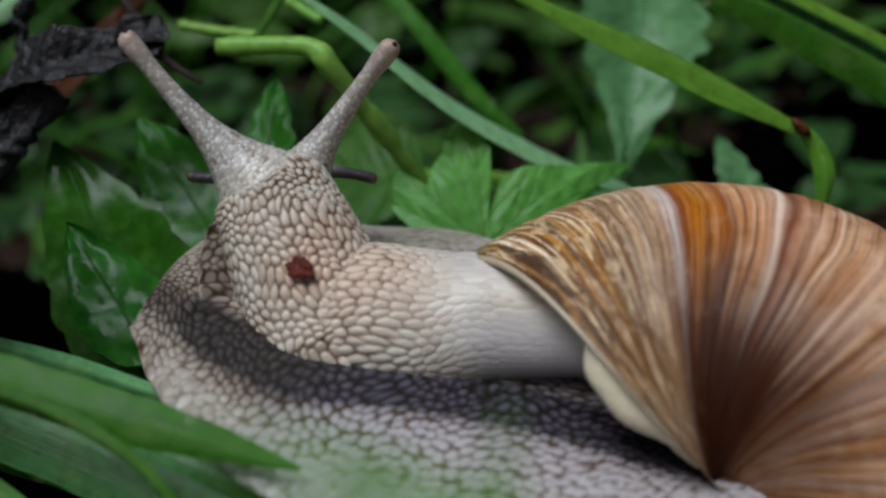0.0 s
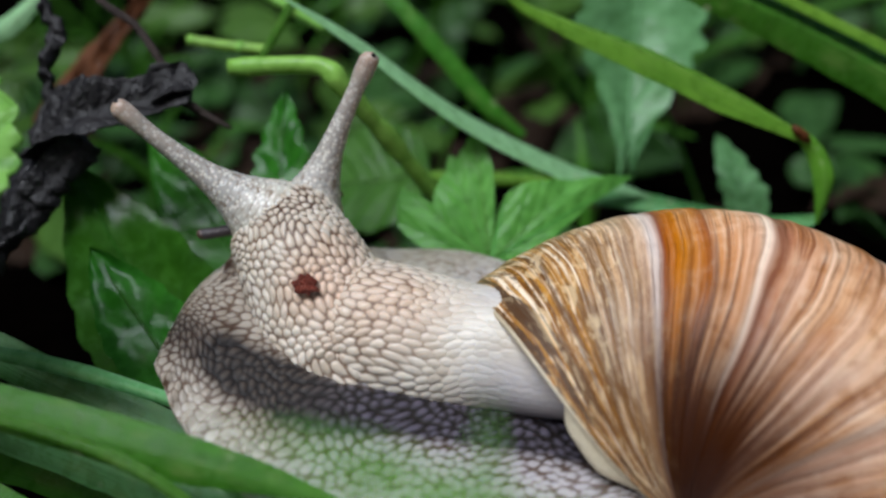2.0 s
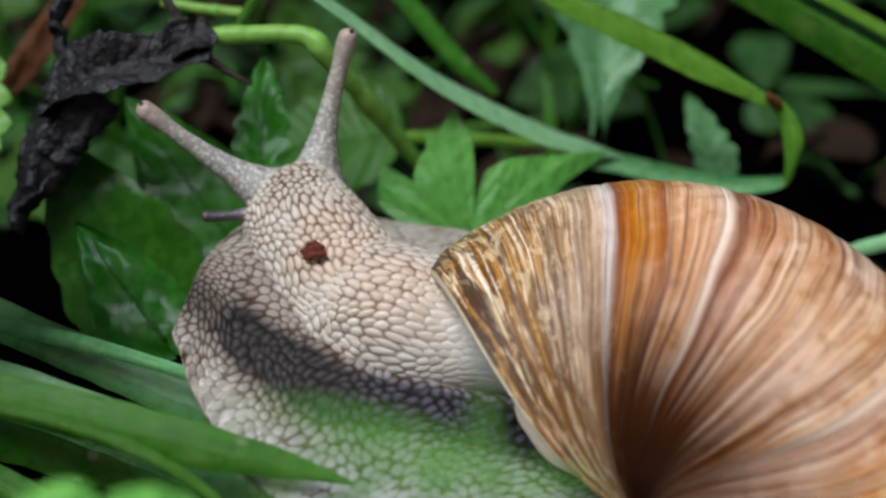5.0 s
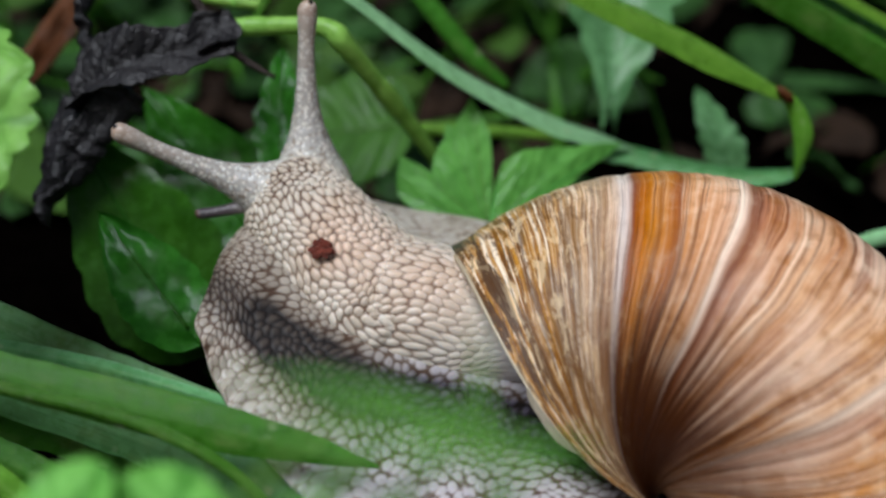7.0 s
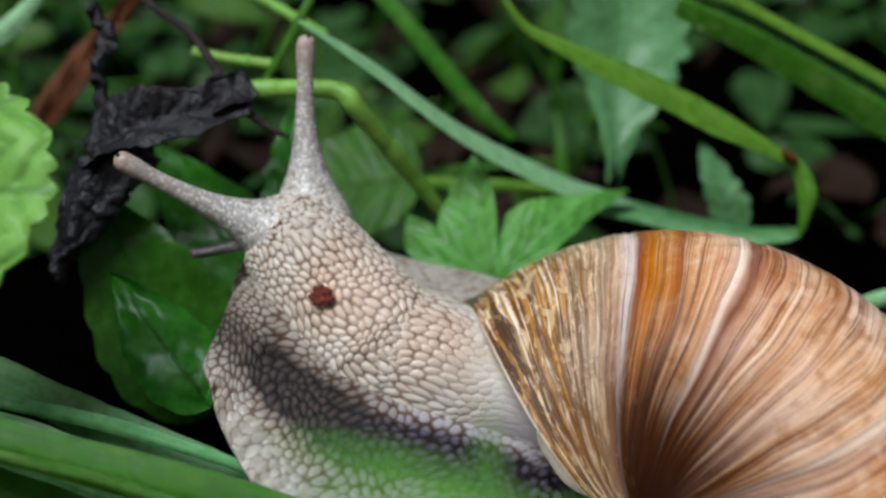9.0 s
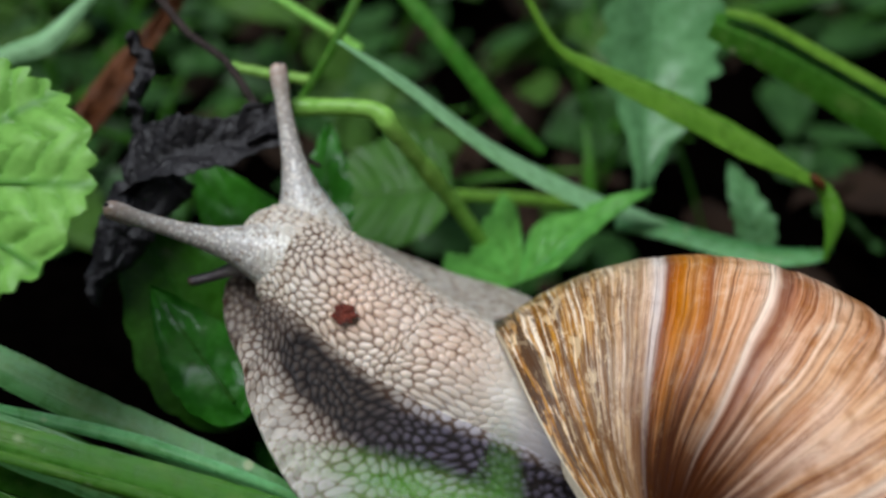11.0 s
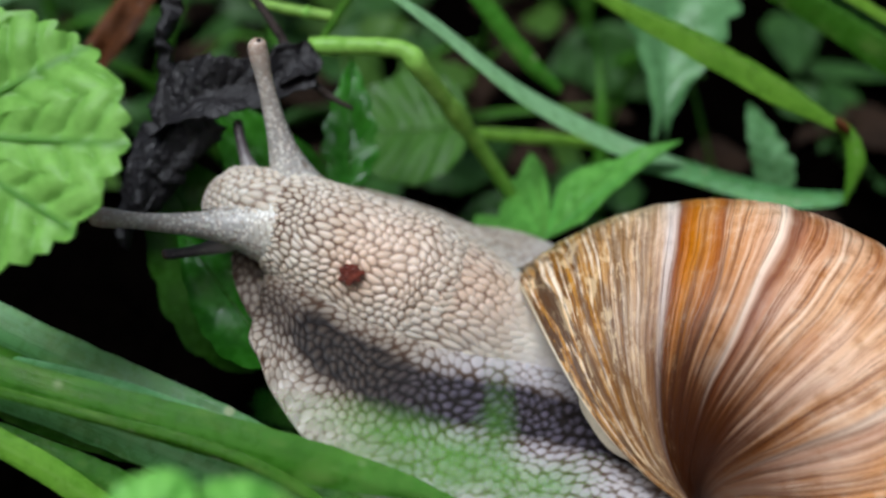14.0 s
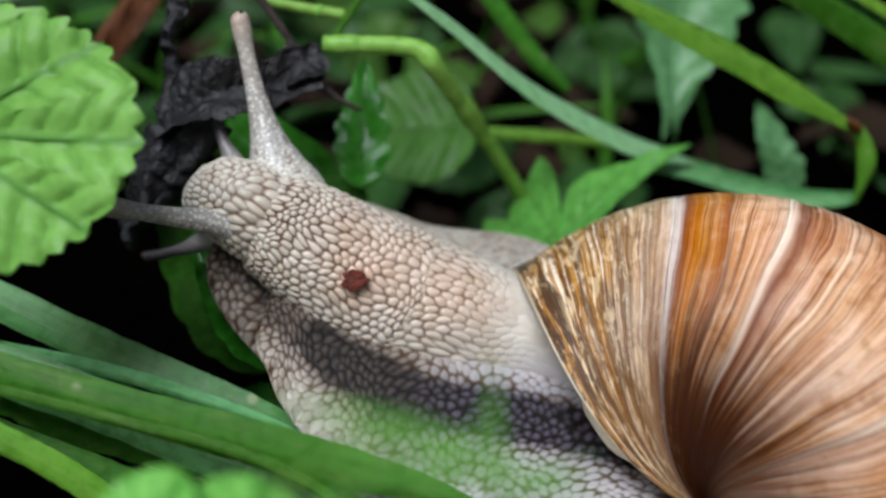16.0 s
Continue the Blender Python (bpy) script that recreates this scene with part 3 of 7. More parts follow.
def lobe(base, tip, normal, width, shape, teeth=0, depth=0.12, cup=0.15, droop=0.0, veins=6, relief=0.14, n=44, m=25, wave=0.0, seed=0, thick=0.00025, palm=0):
    """One leaf or lobe: from base to tip, facing normal; widths along it by shape(s), toothed rim, raised quilting between its veins."""
    base, tip, normal = np.array(base), np.array(tip), np.array(normal, float)
    axis = tip - base
    length = np.linalg.norm(axis)
    ax = axis / length
    nor = unit(normal - ax * (normal @ ax))
    sd = np.cross(ax, nor)
    s = np.linspace(0, 1, n)
    t = np.linspace(-1, 1, m)
    tooth = np.abs(np.mod(s * teeth + 0.02, 1.0) - 0.35) * 1.6 if teeth else np.zeros(n)
    S, T = np.meshgrid(s, t, indexing="ij")
    half = shape(s) * width * SIZE * (1 - depth * tooth) if teeth else shape(s) * width * SIZE
    rim = 1 - 0.0 * T
    y = T * half[:, None] * rim
    run = S - (0.10 * np.abs(T) if veins else 0) * (1 - S)
    phase = np.mod((S + 0.30 * (1 - np.abs(T))) * veins, 1.0)
    if palm:
        phase = np.mod(T * palm + 0.5, 1.0)
        for k in range(-int(palm), int(palm) + 1):
            j = int(round((k / palm + 1) / 2 * (m - 1)))
            ribs_at.append(j)
    vein = np.exp(-((phase - 0.5) / 0.10)**2) * (np.abs(T) < 0.97) + np.exp(-(T * half[:, None] / (0.35 * SIZE))**2)
    quilt = (1 - np.cos(2 * np.pi * phase - np.pi)) * 0.5
    z = cup * np.abs(T)**1.5 * half[:, None] - droop * length * S**2 - relief * SIZE * quilt * (np.abs(T) > 0.04) - 0.6 * relief * SIZE * np.exp(-(T / 0.06)**2)
    rng = np.random.default_rng(seed)
    ph = rng.uniform(0, 6, 4)
    z = z + wave * SIZE * (np.sin(S * 7 + ph[0]) * T + 0.6 * np.sin(S * 13 + ph[1] + 2 * T) + 0.5 * np.sin(T * 5 + ph[2]))
    top = base + ax * (run * length)[..., None] + sd * y[..., None] + nor * z[..., None]
    bot = top - nor * thick
    k = n * m
    f = grid_faces(n, m, False)
    rimv = [i * m for i in range(n)] + [(n - 1) * m + j for j in range(1, m)] + [i * m + m - 1 for i in range(n - 2, -1, -1)] + [j for j in range(m - 2, 0, -1)]
    faces = [tuple(q) for q in f] + [tuple(q[::-1] + k) for q in f] + [(a, b, b + k, a + k) for a, b in zip(rimv, rimv[1:] + rimv[:1])]
    uv = np.stack([S, T * 0.5 + 0.5], -1)
    for j in ribs_at or [m // 2]:
        ribs.append((top[1:-2, j] + nor * 0.00002, width if not ribs_at else 2.0))
    ribs_at.clear()
    return np.concatenate([top.reshape(-1, 3), bot.reshape(-1, 3)]), faces, np.concatenate([uv.reshape(-1, 2)] * 2), np.concatenate([np.clip(vein, 0, 1).ravel()] * 2)


def joined(pieces):
    pts, faces, uvs, veins, k = [], [], [], [], 0
    for p, f, uv, v in pieces:
        pts.append(p), uvs.append(np.asarray(uv).reshape(-1, 2)), veins.append(np.asarray(v).ravel())
        faces += [tuple(i + k for i in q) for q in f]
        k += len(p)
    return np.concatenate(pts), faces, np.concatenate(uvs), np.concatenate(veins)


def oval(s):
    return np.sqrt(np.clip(1 - (2 * s - 1)**2, 0, 1)) * (1.15 - 0.45 * s) + 0.004


def ovate(s):
    return np.clip(np.sin(np.pi * np.clip(s, 0, 1)**0.62), 0, 1)**0.85 + 0.004


def blunt(s):
    return np.clip(1 - np.abs(2 * s - 1)**3.2, 0, 1)**0.5 + 0.004


def wedge(s):
    return np.clip(0.12 + 1.0 * step(s, 0.0, 0.62), 0, 1) * np.clip(1 - step(s, 0.72, 1.02), 0.02, 1)


def leaf(lobes, mat, label, stalk=None, ribbed=True, name="leaf", category="leaf", group="", kind="", stalk_mat=None):
    """A leaf as a thing: its blade of one or more lobes and, where seen, its stalk."""
    p, f, uv, v = joined(lobes)
    origin = p[0].copy()
    thing = base_of(name, origin, label, category, group)
    part("blade", mesh_of("blade", p - origin, f, uv, {"vein": v}, crisp=True), mat, thing)
    for line, width in (ribs if ribbed else []):
        r = 0.03 * width + 0.06
        q, g, uv = tube(line[::4], [r, r * 0.75, r * 0.3], 24, 8)
        part("midrib", mesh_of("midrib", q - origin, g, uv, {"vein": np.ones(len(q))}), mat, thing)
    ribs.clear()
    if stalk:
        q, g, uv = tube(*stalk, 14, 8)
        part("stalk", mesh_of("stalk", q - origin, g, uv, {"vein": np.zeros(len(q))}), stalk_mat or STEM, thing)
    return thing


# ---- ground ----
def foot_plane(x, y):
    """Height of the bank under the snail, falling off to the soil round it."""
    near = np.exp(-((x - 0.012) / 0.034)**4 - ((y + 0.006) / 0.021)**4)
    return near * np.clip(0.0045 + 0.22 * (y + 0.018) - 0.02 * x, 0.0005, 0.014)


def ground():
    r = np.concatenate([np.linspace(-0.12, 0.2, 170)])
    X, Y = np.meshgrid(np.linspace(-0.16, 0.16, 170), r, indexing="ij")
    rng = np.random.default_rng(4)
    Z = foot_plane(X, Y)
    for k in range(26):
        f, a, ph = rng.uniform(60, 900), rng.uniform(0, 6.28), rng.uniform(0, 6.28)
        Z = Z + (0.09 / f) * np.sin((X * np.cos(a) + Y * np.sin(a)) * f + ph)
    Z = Z - 0.0025 - 0.010 * (1 - np.exp(-((X - 0.012) / 0.036)**4 - ((Y + 0.006) / 0.024)**4))
    p = np.stack([X, Y, Z], -1)
    # one sheet: the fine patch, then a skirt that runs out to the horizon
    n, m = X.shape
    faces = [tuple(f) for f in grid_faces(n, m, False)]
    pts = p.reshape(-1, 3)
    rim = [i * m for i in range(n)] + [(n - 1) * m + j for j in range(1, m)] + [i * m + m - 1 for i in range(n - 2, -1, -1)] + [j for j in range(m - 2, 0, -1)]
    k = len(pts)
    for far in (0.5, 3.0, 60.0):
        c = pts[rim].copy()
        d = unit(c * (1, 1, 0))
        pts = np.concatenate([pts, d * far + (0, 0, -0.0125)])
        new_rim = list(range(len(pts) - len(rim), len(pts)))
        faces += [(a, b, d2, c2) for a, b, c2, d2 in zip(rim, rim[1:] + rim[:1], new_rim, new_rim[1:] + new_rim[:1])]
        rim = new_rim
    ob = part("ground", mesh_of("ground", pts, faces), SOIL)
    return tagged(ob, "wet crumbly soil, blackened for the shade under the plants", "ground", kind="structure")


ground()


# ---- the snail ----
SH = dict(u=16.976, v=-18.956, R=31.38, f0=2.774, turn=(-0.172, -0.832, -0.214), a=0.533, h=0.48, zc=0.592, b=0.098, w=-1.324, sk=-0.32)
SHELL_AT = V(16.976, -18.956, -1.324)


def spin(r):
    a = math.sqrt(sum(x * x for x in r))
    return np.array(Matrix.Rotation(a, 3, Vector(r) / a))


def shell_points(th, s, grow=1.0):
    """The whorl's surface: th is the turn back from the lip, s the way round the whorl."""
    rho = SH["R"] * np.exp(SH["b"] * th)
    rad = (1 - SH["a"] + SH["a"] * grow * np.cos(s)) * rho
    ax = (SH["zc"] + SH["h"] * grow * np.sin(s)) * rho
    f = SH["f0"] + th + SH["sk"] * np.sin(s)
    q = np.stack([rad * np.cos(f), rad * np.sin(f), ax - SH["zc"] * SH["R"]], -1) @ spin(SH["turn"]).T
    return VN(np.stack([q[..., 0] + SH["u"], q[..., 1] + SH["v"], SH["w"] - q[..., 2]], -1))


snail = base_of("snail", V(0, -22, 4), "large edible snail with striped brown shell, crawling over wet plants", "snail")
HOME = snail.location.copy()


def on_snail(name, p, f, mat, at, parent=None, uv=None, values=None, label=""):
    """A part of the snail, its origin at the joint on which it turns."""
    ob = part(name, mesh_of(name, np.asarray(p).reshape(-1, 3) - np.array(at), f, uv, values), mat, parent or snail, label)
    ob.location = Vector(at) - (HOME if parent is None else Vector(SHELL_AT))
    return ob


def build_shell():
    n, m = 620, 150
    th = np.linspace(0, -6.28 * 3.2, n) * np.linspace(0.55, 1, n)
    s = np.linspace(-2.6, 3.05, m)
    T, S = np.meshgrid(th, s, indexing="ij")
    rng = np.random.default_rng(2)
    x = -th
    rib = sum(a * np.sin(f * x + p) for a, f, p in zip((0.0016, 0.0014, 0.0012, 0.001, 0.001), (31, 53, 77, 118, 160), rng.uniform(0, 6, 5)))
    groove = -0.006 * np.exp(-((x - 0.68) / 0.02)**2) - 0.006 * np.exp(-((x - 1.13) / 0.02)**2) + 0.004 * np.exp(-((x - 1.08) / 0.03)**2) - 0.005 * np.exp(-((x - 1.9) / 0.03)**2)
    flake = 0.003 * np.sin(S * 23 + 4 * np.sin(T * 9)) * np.exp(T / 0.25) * (rng.random((n, m)) > 0.4)
    flare = 1 + 0.03 * np.exp(T / 0.05)
    p = shell_points(T, S, flare + (rib + groove)[:, None] * (0.4 + 0.6 * np.abs(np.cos(S * 0.5))) + flake * 0.3)
    uv = np.stack([-T / 2.6, (3.05 - S) / 5.65], -1)
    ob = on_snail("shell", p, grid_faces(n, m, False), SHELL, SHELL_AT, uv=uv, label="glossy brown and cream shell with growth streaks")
    # rounded lip, and the pale inner wall behind it
    k = np.array([(-0.004, 1.026), (0.010, 1.030), (0.020, 1.022), (0.024, 1.002), (0.014, 0.975), (-0.03, 0.955), (-0.12, 0.945)])
    s2 = np.linspace(-2.6, 2.42, 120)
    q = np.stack([shell_points(np.full(120, a), s2, g) for a, g in k])
    along = np.broadcast_to(np.linspace(0, 1, 120), (len(k), 120))
    on_snail("lip", q, grid_faces(len(k), 120, False), LIP, SHELL_AT, parent=ob, uv=np.stack([along, along], -1), label="cream rolled rim of the shell's mouth")
    k = np.array([(-0.11, 0.947), (-0.4, 0.935), (-0.9, 0.915), (-1.5, 0.90)])
    q = np.stack([shell_points(np.full(120, a), s2, g) for a, g in k])
    on_snail("inner_wall", q, grid_faces(len(k), 120, False), INSIDE, SHELL_AT, parent=ob, label="dark brown inside of the shell")
    k = np.array([(-0.25, 0.93), (-0.05, 0.945), (0.03, 0.94), (0.10, 0.915), (0.16, 0.88), (0.18, 0.83), (0.15, 0.78), (0.0, 0.75)])
    s3 = np.linspace(1.2, 2.6, 90)
    swell = np.exp(-((s3 - 2.12) / 0.33)**4)
    frill = 0.03 * np.sin(s3 * 6) + 0.02 * np.sin(s3 * 15)
    q = np.stack([shell_points(np.where(a > -0.05, -0.05 + (a + 0.05) * swell * 1.25, a) + frill * max(0, a) * 5 * swell, s3, g) for a, g in k])
    on_snail("mantle", q, grid_faces(len(k), 90, False), MANTLE, SHELL_AT, parent=ob, label="cream fleshy collar inside the shell's mouth")
    return ob


shell = build_shell()


def skin_loft(spine, radii, n, m, cell, height, flat=1.0, fine_front=0.0, calm=0.0):
    """A body part: sections along a spine in slope millimetres, covered with raised cells."""
    c = curve_through(spine, n)
    r = np.interp(np.linspace(0, 1, n), np.linspace(0, 1, len(radii)), radii)
    r = np.convolve(np.pad(r, 5, "edge"), np.hanning(11) / np.hanning(11).sum(), "valid")
    tan = unit(np.gradient(c, axis=0))
    up = np.array((0.0, 0.3, -1.0))
    side = unit(np.cross(tan, up))
    top = np.cross(side, tan)
    a = np.linspace(0, 2 * np.pi, m, endpoint=False)
    run = np.concatenate([[0], np.cumsum(np.linalg.norm(np.diff(c, axis=0), axis=1))])
    run = run + fine_front * np.exp(-run / 5.0) * -3.0
    count = int(2 * round(np.pi * np.mean(r) * 1.15 / cell[1]))
    A, B = np.meshgrid(run / cell[0], a / (2 * np.pi) * count, indexing="ij")
    wob = 0.35 * np.sin(A * 0.9 + B * 0.5) + 0.3 * np.sin(B * 1.3)
    f, tone = pebbles(A + wob, B + 0.25 * np.sin(A * 1.1), count, 0.46)
    f = f + (0.9 * calm * step(np.linspace(0, 1, n), 0.40, 0.9))[:, None]
    hgt = height * (1 - (1 - np.clip(f / 0.85, 0, 1))**2 - 0.6) * (1 - calm * step(np.linspace(0, 1, n), 0.35, 0.85))[:, None]
    R = r[:, None] * (1 + 0.04 * np.sin(a * 2 + 1)) + hgt * np.clip(r / 3, 0.2, 1)[:, None]
    p = c[:, None] + side[:, None] * (np.cos(a) * R)[..., None] + top[:, None] * (np.sin(a) * R * flat)[..., None]
    faces = [tuple(q) for q in grid_faces(n, m, True)] + [tuple(range(m - 1, -1, -1)), tuple((n - 1) * m + j for j in range(m))]
    return p, f, faces, a, tone


HEAD_AT = V(-13.26, -1.71, 8.00)
head_spine = [(-26.30, 6.40, 5.20), (-26.05, 6.28, 5.20), (-25.30, 5.92, 5.25), (-24.45, 5.42, 5.40), (-22.80, 4.35, 5.65), (-20.66, 2.96, 6.00), (-17.01, 0.52, 7.00), (-13.26, -1.71, 8.00), (-9.98, -3.43, 8.50), (-7.76, -4.36, 9.00)]
p, f, faces, a, tone = skin_loft(head_spine, [0.4, 2.8, 4.3, 4.9, 5.2, 5.6, 6.2, 6.6, 5.6, 1.0], 320, 360, (1.12, 0.72), 0.27, fine_front=1.0)
run = np.linspace(0, 1, 320)[:, None]
mid = np.exp(-((a - 1.4) / 0.42)**2)[None]
brown = 1.2 * mid * np.exp(-((run - 0.28) / 0.22)**2) + 0.50 + 0.25 * np.exp(-((run - 0.05) / 0.1)**2) + 0 * a
pink = 0.5 * np.exp(-((a - 1.3) / 0.8)**2)[None] * np.exp(-((run - 0.68) / 0.16)**2)
# shade on the head's underside, painted as a dark strip
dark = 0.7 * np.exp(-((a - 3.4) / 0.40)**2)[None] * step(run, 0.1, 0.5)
sore = np.exp(-(np.linalg.norm(p - np.array((-16.80, 0.65, 0.75)), axis=-1) / 2.1)**2)
pink = np.clip(0.85 * pink + 0.32 * sore, 0, 0.8)
brown = brown + 0.3 * sore
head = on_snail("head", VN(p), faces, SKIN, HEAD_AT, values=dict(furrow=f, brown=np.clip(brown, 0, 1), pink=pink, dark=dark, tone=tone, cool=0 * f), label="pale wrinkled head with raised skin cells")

NECK_AT = V(-0.04, -5.83, 9.00)
neck_spine = [(-18.61, 1.31, 7.00), (-16.48, 0.13, 7.20), (-13.26, -1.71, 8.00), (-8.89, -3.53, 8.50), (-4.46, -4.88, 9.00), (-0.04, -5.83, 9.00), (4.42, -7.45, 9.00), (9.12, -9.84, 10.00)]
p, f, faces, a, tone = skin_loft(neck_spine, [0.6, 4.6, 6.45, 6.5, 5.9, 5.2, 4.6, 3.6], 300, 360, (1.5, 0.72), 0.23, calm=0.45)
run = np.linspace(0, 1, 300)[:, None]
pink = 0.4 * np.exp(-((a - 1.3) / 0.7)**2)[None] * np.exp(-((run - 0.4) / 0.2)**2)
# the neck's lower side is painted dark for the shade beneath it
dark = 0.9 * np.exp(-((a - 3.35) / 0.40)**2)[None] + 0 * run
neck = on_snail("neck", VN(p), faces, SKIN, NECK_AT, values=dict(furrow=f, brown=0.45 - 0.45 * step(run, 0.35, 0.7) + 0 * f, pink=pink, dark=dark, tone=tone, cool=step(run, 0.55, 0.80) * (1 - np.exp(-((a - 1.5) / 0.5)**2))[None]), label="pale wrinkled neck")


def sole(near, far, crest, n, m, cell, height, dark_at, dark_w, bulge=0.0):
    """A foot: near rim, far rim and crest height along it, thin at the rims, with radiating cells."""
    N, F = curve_through(near, n), curve_through(far, n)
    H = np.interp(np.linspace(0, 1, n), np.linspace(0, 1, len(crest)), crest)
    q = np.linspace(0, 1, m)
    up = np.array((0.0, C35, -S35))
    span = np.linalg.norm(F - N, axis=1).mean()
    run = np.concatenate([[0], np.cumsum(np.linalg.norm(np.diff(N, axis=0), axis=1))])
    A, B = np.meshgrid(run / cell[0], q * span / cell[1], indexing="ij")
    f, tone = pebbles(A + 0.5 * np.sin(B * 0.8 + 1) + 0.35 * np.sin(A * 0.37), B + 0.6 * np.sin(A * 0.61 + 0.4 * B), 0, 0.80)
    frill = 0.28 * np.sin(A * 2.4 + np.sin(A)) * np.exp(-((B / B.max()) / 0.05))
    lift = H[:, None] * np.sin(np.pi * q)[None]**0.8 + height * (0.5 - (1 - np.clip(f / 0.85, 0, 1))**2) * np.minimum(1, np.sin(np.pi * q) * 5) + frill
    top = N[:, None] * (1 - q)[None, :, None] + F[:, None] * q[None, :, None] + up * lift[..., None]
    k = n // 8
    ahead = unit(N[0] + F[0] - N[k] - F[k]) * bulge
    round_front = ahead * (np.sin(np.pi * q)[None]**0.9 * np.exp(-(np.linspace(0, 1, n)[:, None] / 0.16)**1.5))[..., None]
    top = top + round_front
    base = round_front + N[:, None] * (1 - q)[None, :, None] + F[:, None] * q[None, :, None] - up * (0.5 + 1.6 * np.sin(np.pi * q)**0.5)[None, :, None]
    ring = np.concatenate([top, base[:, ::-1]], 1)
    k = 2 * m
    faces = [tuple(x) for x in grid_faces(n, k, True)] + [tuple(range(k - 1, -1, -1)), tuple((n - 1) * k + j for j in range(k))]
    rn = np.linspace(0, 1, n)[:, None]
    way = np.interp(rn, np.linspace(0, 1, len(dark_at)), dark_at) + 0.010 * np.sin(19 * rn + 1) + 0.006 * np.sin(43 * rn)
    off = (q[None] - way) / dark_w
    dk = np.clip(1.5 * np.exp(-np.abs(off)**2.6), 0, 1) * (0.9 + 0.1 * np.sin(A * 1.7 + 2 * np.sin(B * 1.1))) * (0.30 + 0.70 * step(rn, 0.24, 0.42))
    # soft edge of the band; last term paints shade on the foot's front
    dk = dk + 0.34 * np.exp(-(off / 2.2)**2) + 0.15 * step(q, 0.03, 0.12)[None] * (1 - step(rn, 0.20, 0.42))
    both = lambda x: np.concatenate([x, x[:, ::-1]], 1)
    fringe = (1 - step(q, 0.07, 0.13))[None] * step(rn, 0.30, 0.40)
    return ring, faces, both(f), both(np.clip(dk, 0, 0.97) * (1 - fringe) + 0 * f), both(tone), both(step(rn, 0.48, 0.62) + 0 * f), both((0.55 - 0.50 * fringe) * (1 - 0.9 * step(q, 0.55, 0.75)[None]) * (1 - 0.9 * step(rn, 0.45, 0.6) * step(q[None] - way, 0.05, 0.12)) + 0 * f)


FOOT_AT = V(-24.33, -6.25, -2.00)
near = [(-24.85, -4.94, 2.00), (-25.55, -5.30, 0.50), (-24.29, -6.84, -1.50), (-22.74, -9.73, -3.00), (-18.14, -14.53, -6.00), (-11.93, -18.32, -9.00), (-1.47, -21.30, -11.00), (12.60, -23.53, -10.00), (31.25, -22.98, -5.00)]
far = [(-19.29, 5.63, 16.00), (-17.01, 5.93, 17.00), (-13.49, 5.24, 18.50), (-8.08, 4.24, 20.00), (1.11, 3.04, 21.00), (9.79, -1.23, 21.00), (20.26, -8.46, 20.00), (31.45, -16.27, 16.00), (38.22, -21.01, 8.00)]
BAND = [0.20, 0.20, 0.20, 0.20, 0.215, 0.25, 0.31, 0.40, 0.45, 0.46, 0.46]
p, faces, f, dk, tone, cool, brown = sole(near, far, [0.6, 1.4, 2, 2.2, 2.2, 2, 2, 2, 2], 360, 300, (0.82, 0.90), 0.15, BAND, 0.074, 2.6)
foot = on_snail("foot", VN(p), faces, FOOT_SKIN, FOOT_AT, values=dict(furrow=f, brown=brown, pink=0 * f, dark=dk, tone=tone, cool=cool), label="broad pale grey foot with a dark side band")

near = [(-30.27, 3.82, 7.00), (-30.64, 1.34, 5.00), (-29.85, -1.14, 4.00), (-27.53, -4.35, 3.00), (-23.48, -8.31, 3.50), (-18.45, -10.92, 6.00), (-10.92, -13.18, 9.00)]
far = [(-27.97, 7.86, 13.00), (-23.73, 8.46, 15.00), (-18.71, 7.51, 17.00), (-12.89, 5.75, 18.00), (-6.91, 3.18, 19.00), (-1.37, 0.04, 20.00), (4.18, -4.02, 20.00)]
p, faces, f, dk, tone, cool, brown = sole(near, far, [0.5, 1.2, 1.6, 1.6, 1.2, 0.3], 170, 240, (0.82, 0.92), 0.18, [0.32, 0.32], 0.13)
# near half of the flap: the head's shade painted in dark and brown
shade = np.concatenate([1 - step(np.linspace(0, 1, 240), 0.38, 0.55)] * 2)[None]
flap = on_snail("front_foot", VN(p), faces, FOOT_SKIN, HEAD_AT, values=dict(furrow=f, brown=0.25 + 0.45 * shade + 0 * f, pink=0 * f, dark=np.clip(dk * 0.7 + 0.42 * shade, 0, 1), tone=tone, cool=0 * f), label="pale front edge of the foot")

SNOUT_AT = V(-27.33, 6.86, 5.00)
snout_spine = [(-32.17, 9.22, 5.00), (-31.87, 9.02, 5.00), (-30.84, 8.42, 5.00), (-28.88, 7.62, 5.00), (-26.30, 6.36, 5.00), (-23.30, 4.51, 6.00), (-21.72, 3.74, 6.00)]
p, f, faces, a, tone = skin_loft(snout_spine, [0.3, 1.7, 2.9, 3.7, 4.2, 4.2, 1.0], 170, 240, (0.95, 0.72), 0.34)
run = np.linspace(0, 1, 170)[:, None]
snout = on_snail("snout", VN(p), faces, SKIN, SNOUT_AT, values=dict(furrow=f, brown=0.5 + 0 * f, pink=0 * f, dark=0 * f, tone=tone, cool=0 * f), label="blunt tan snout")


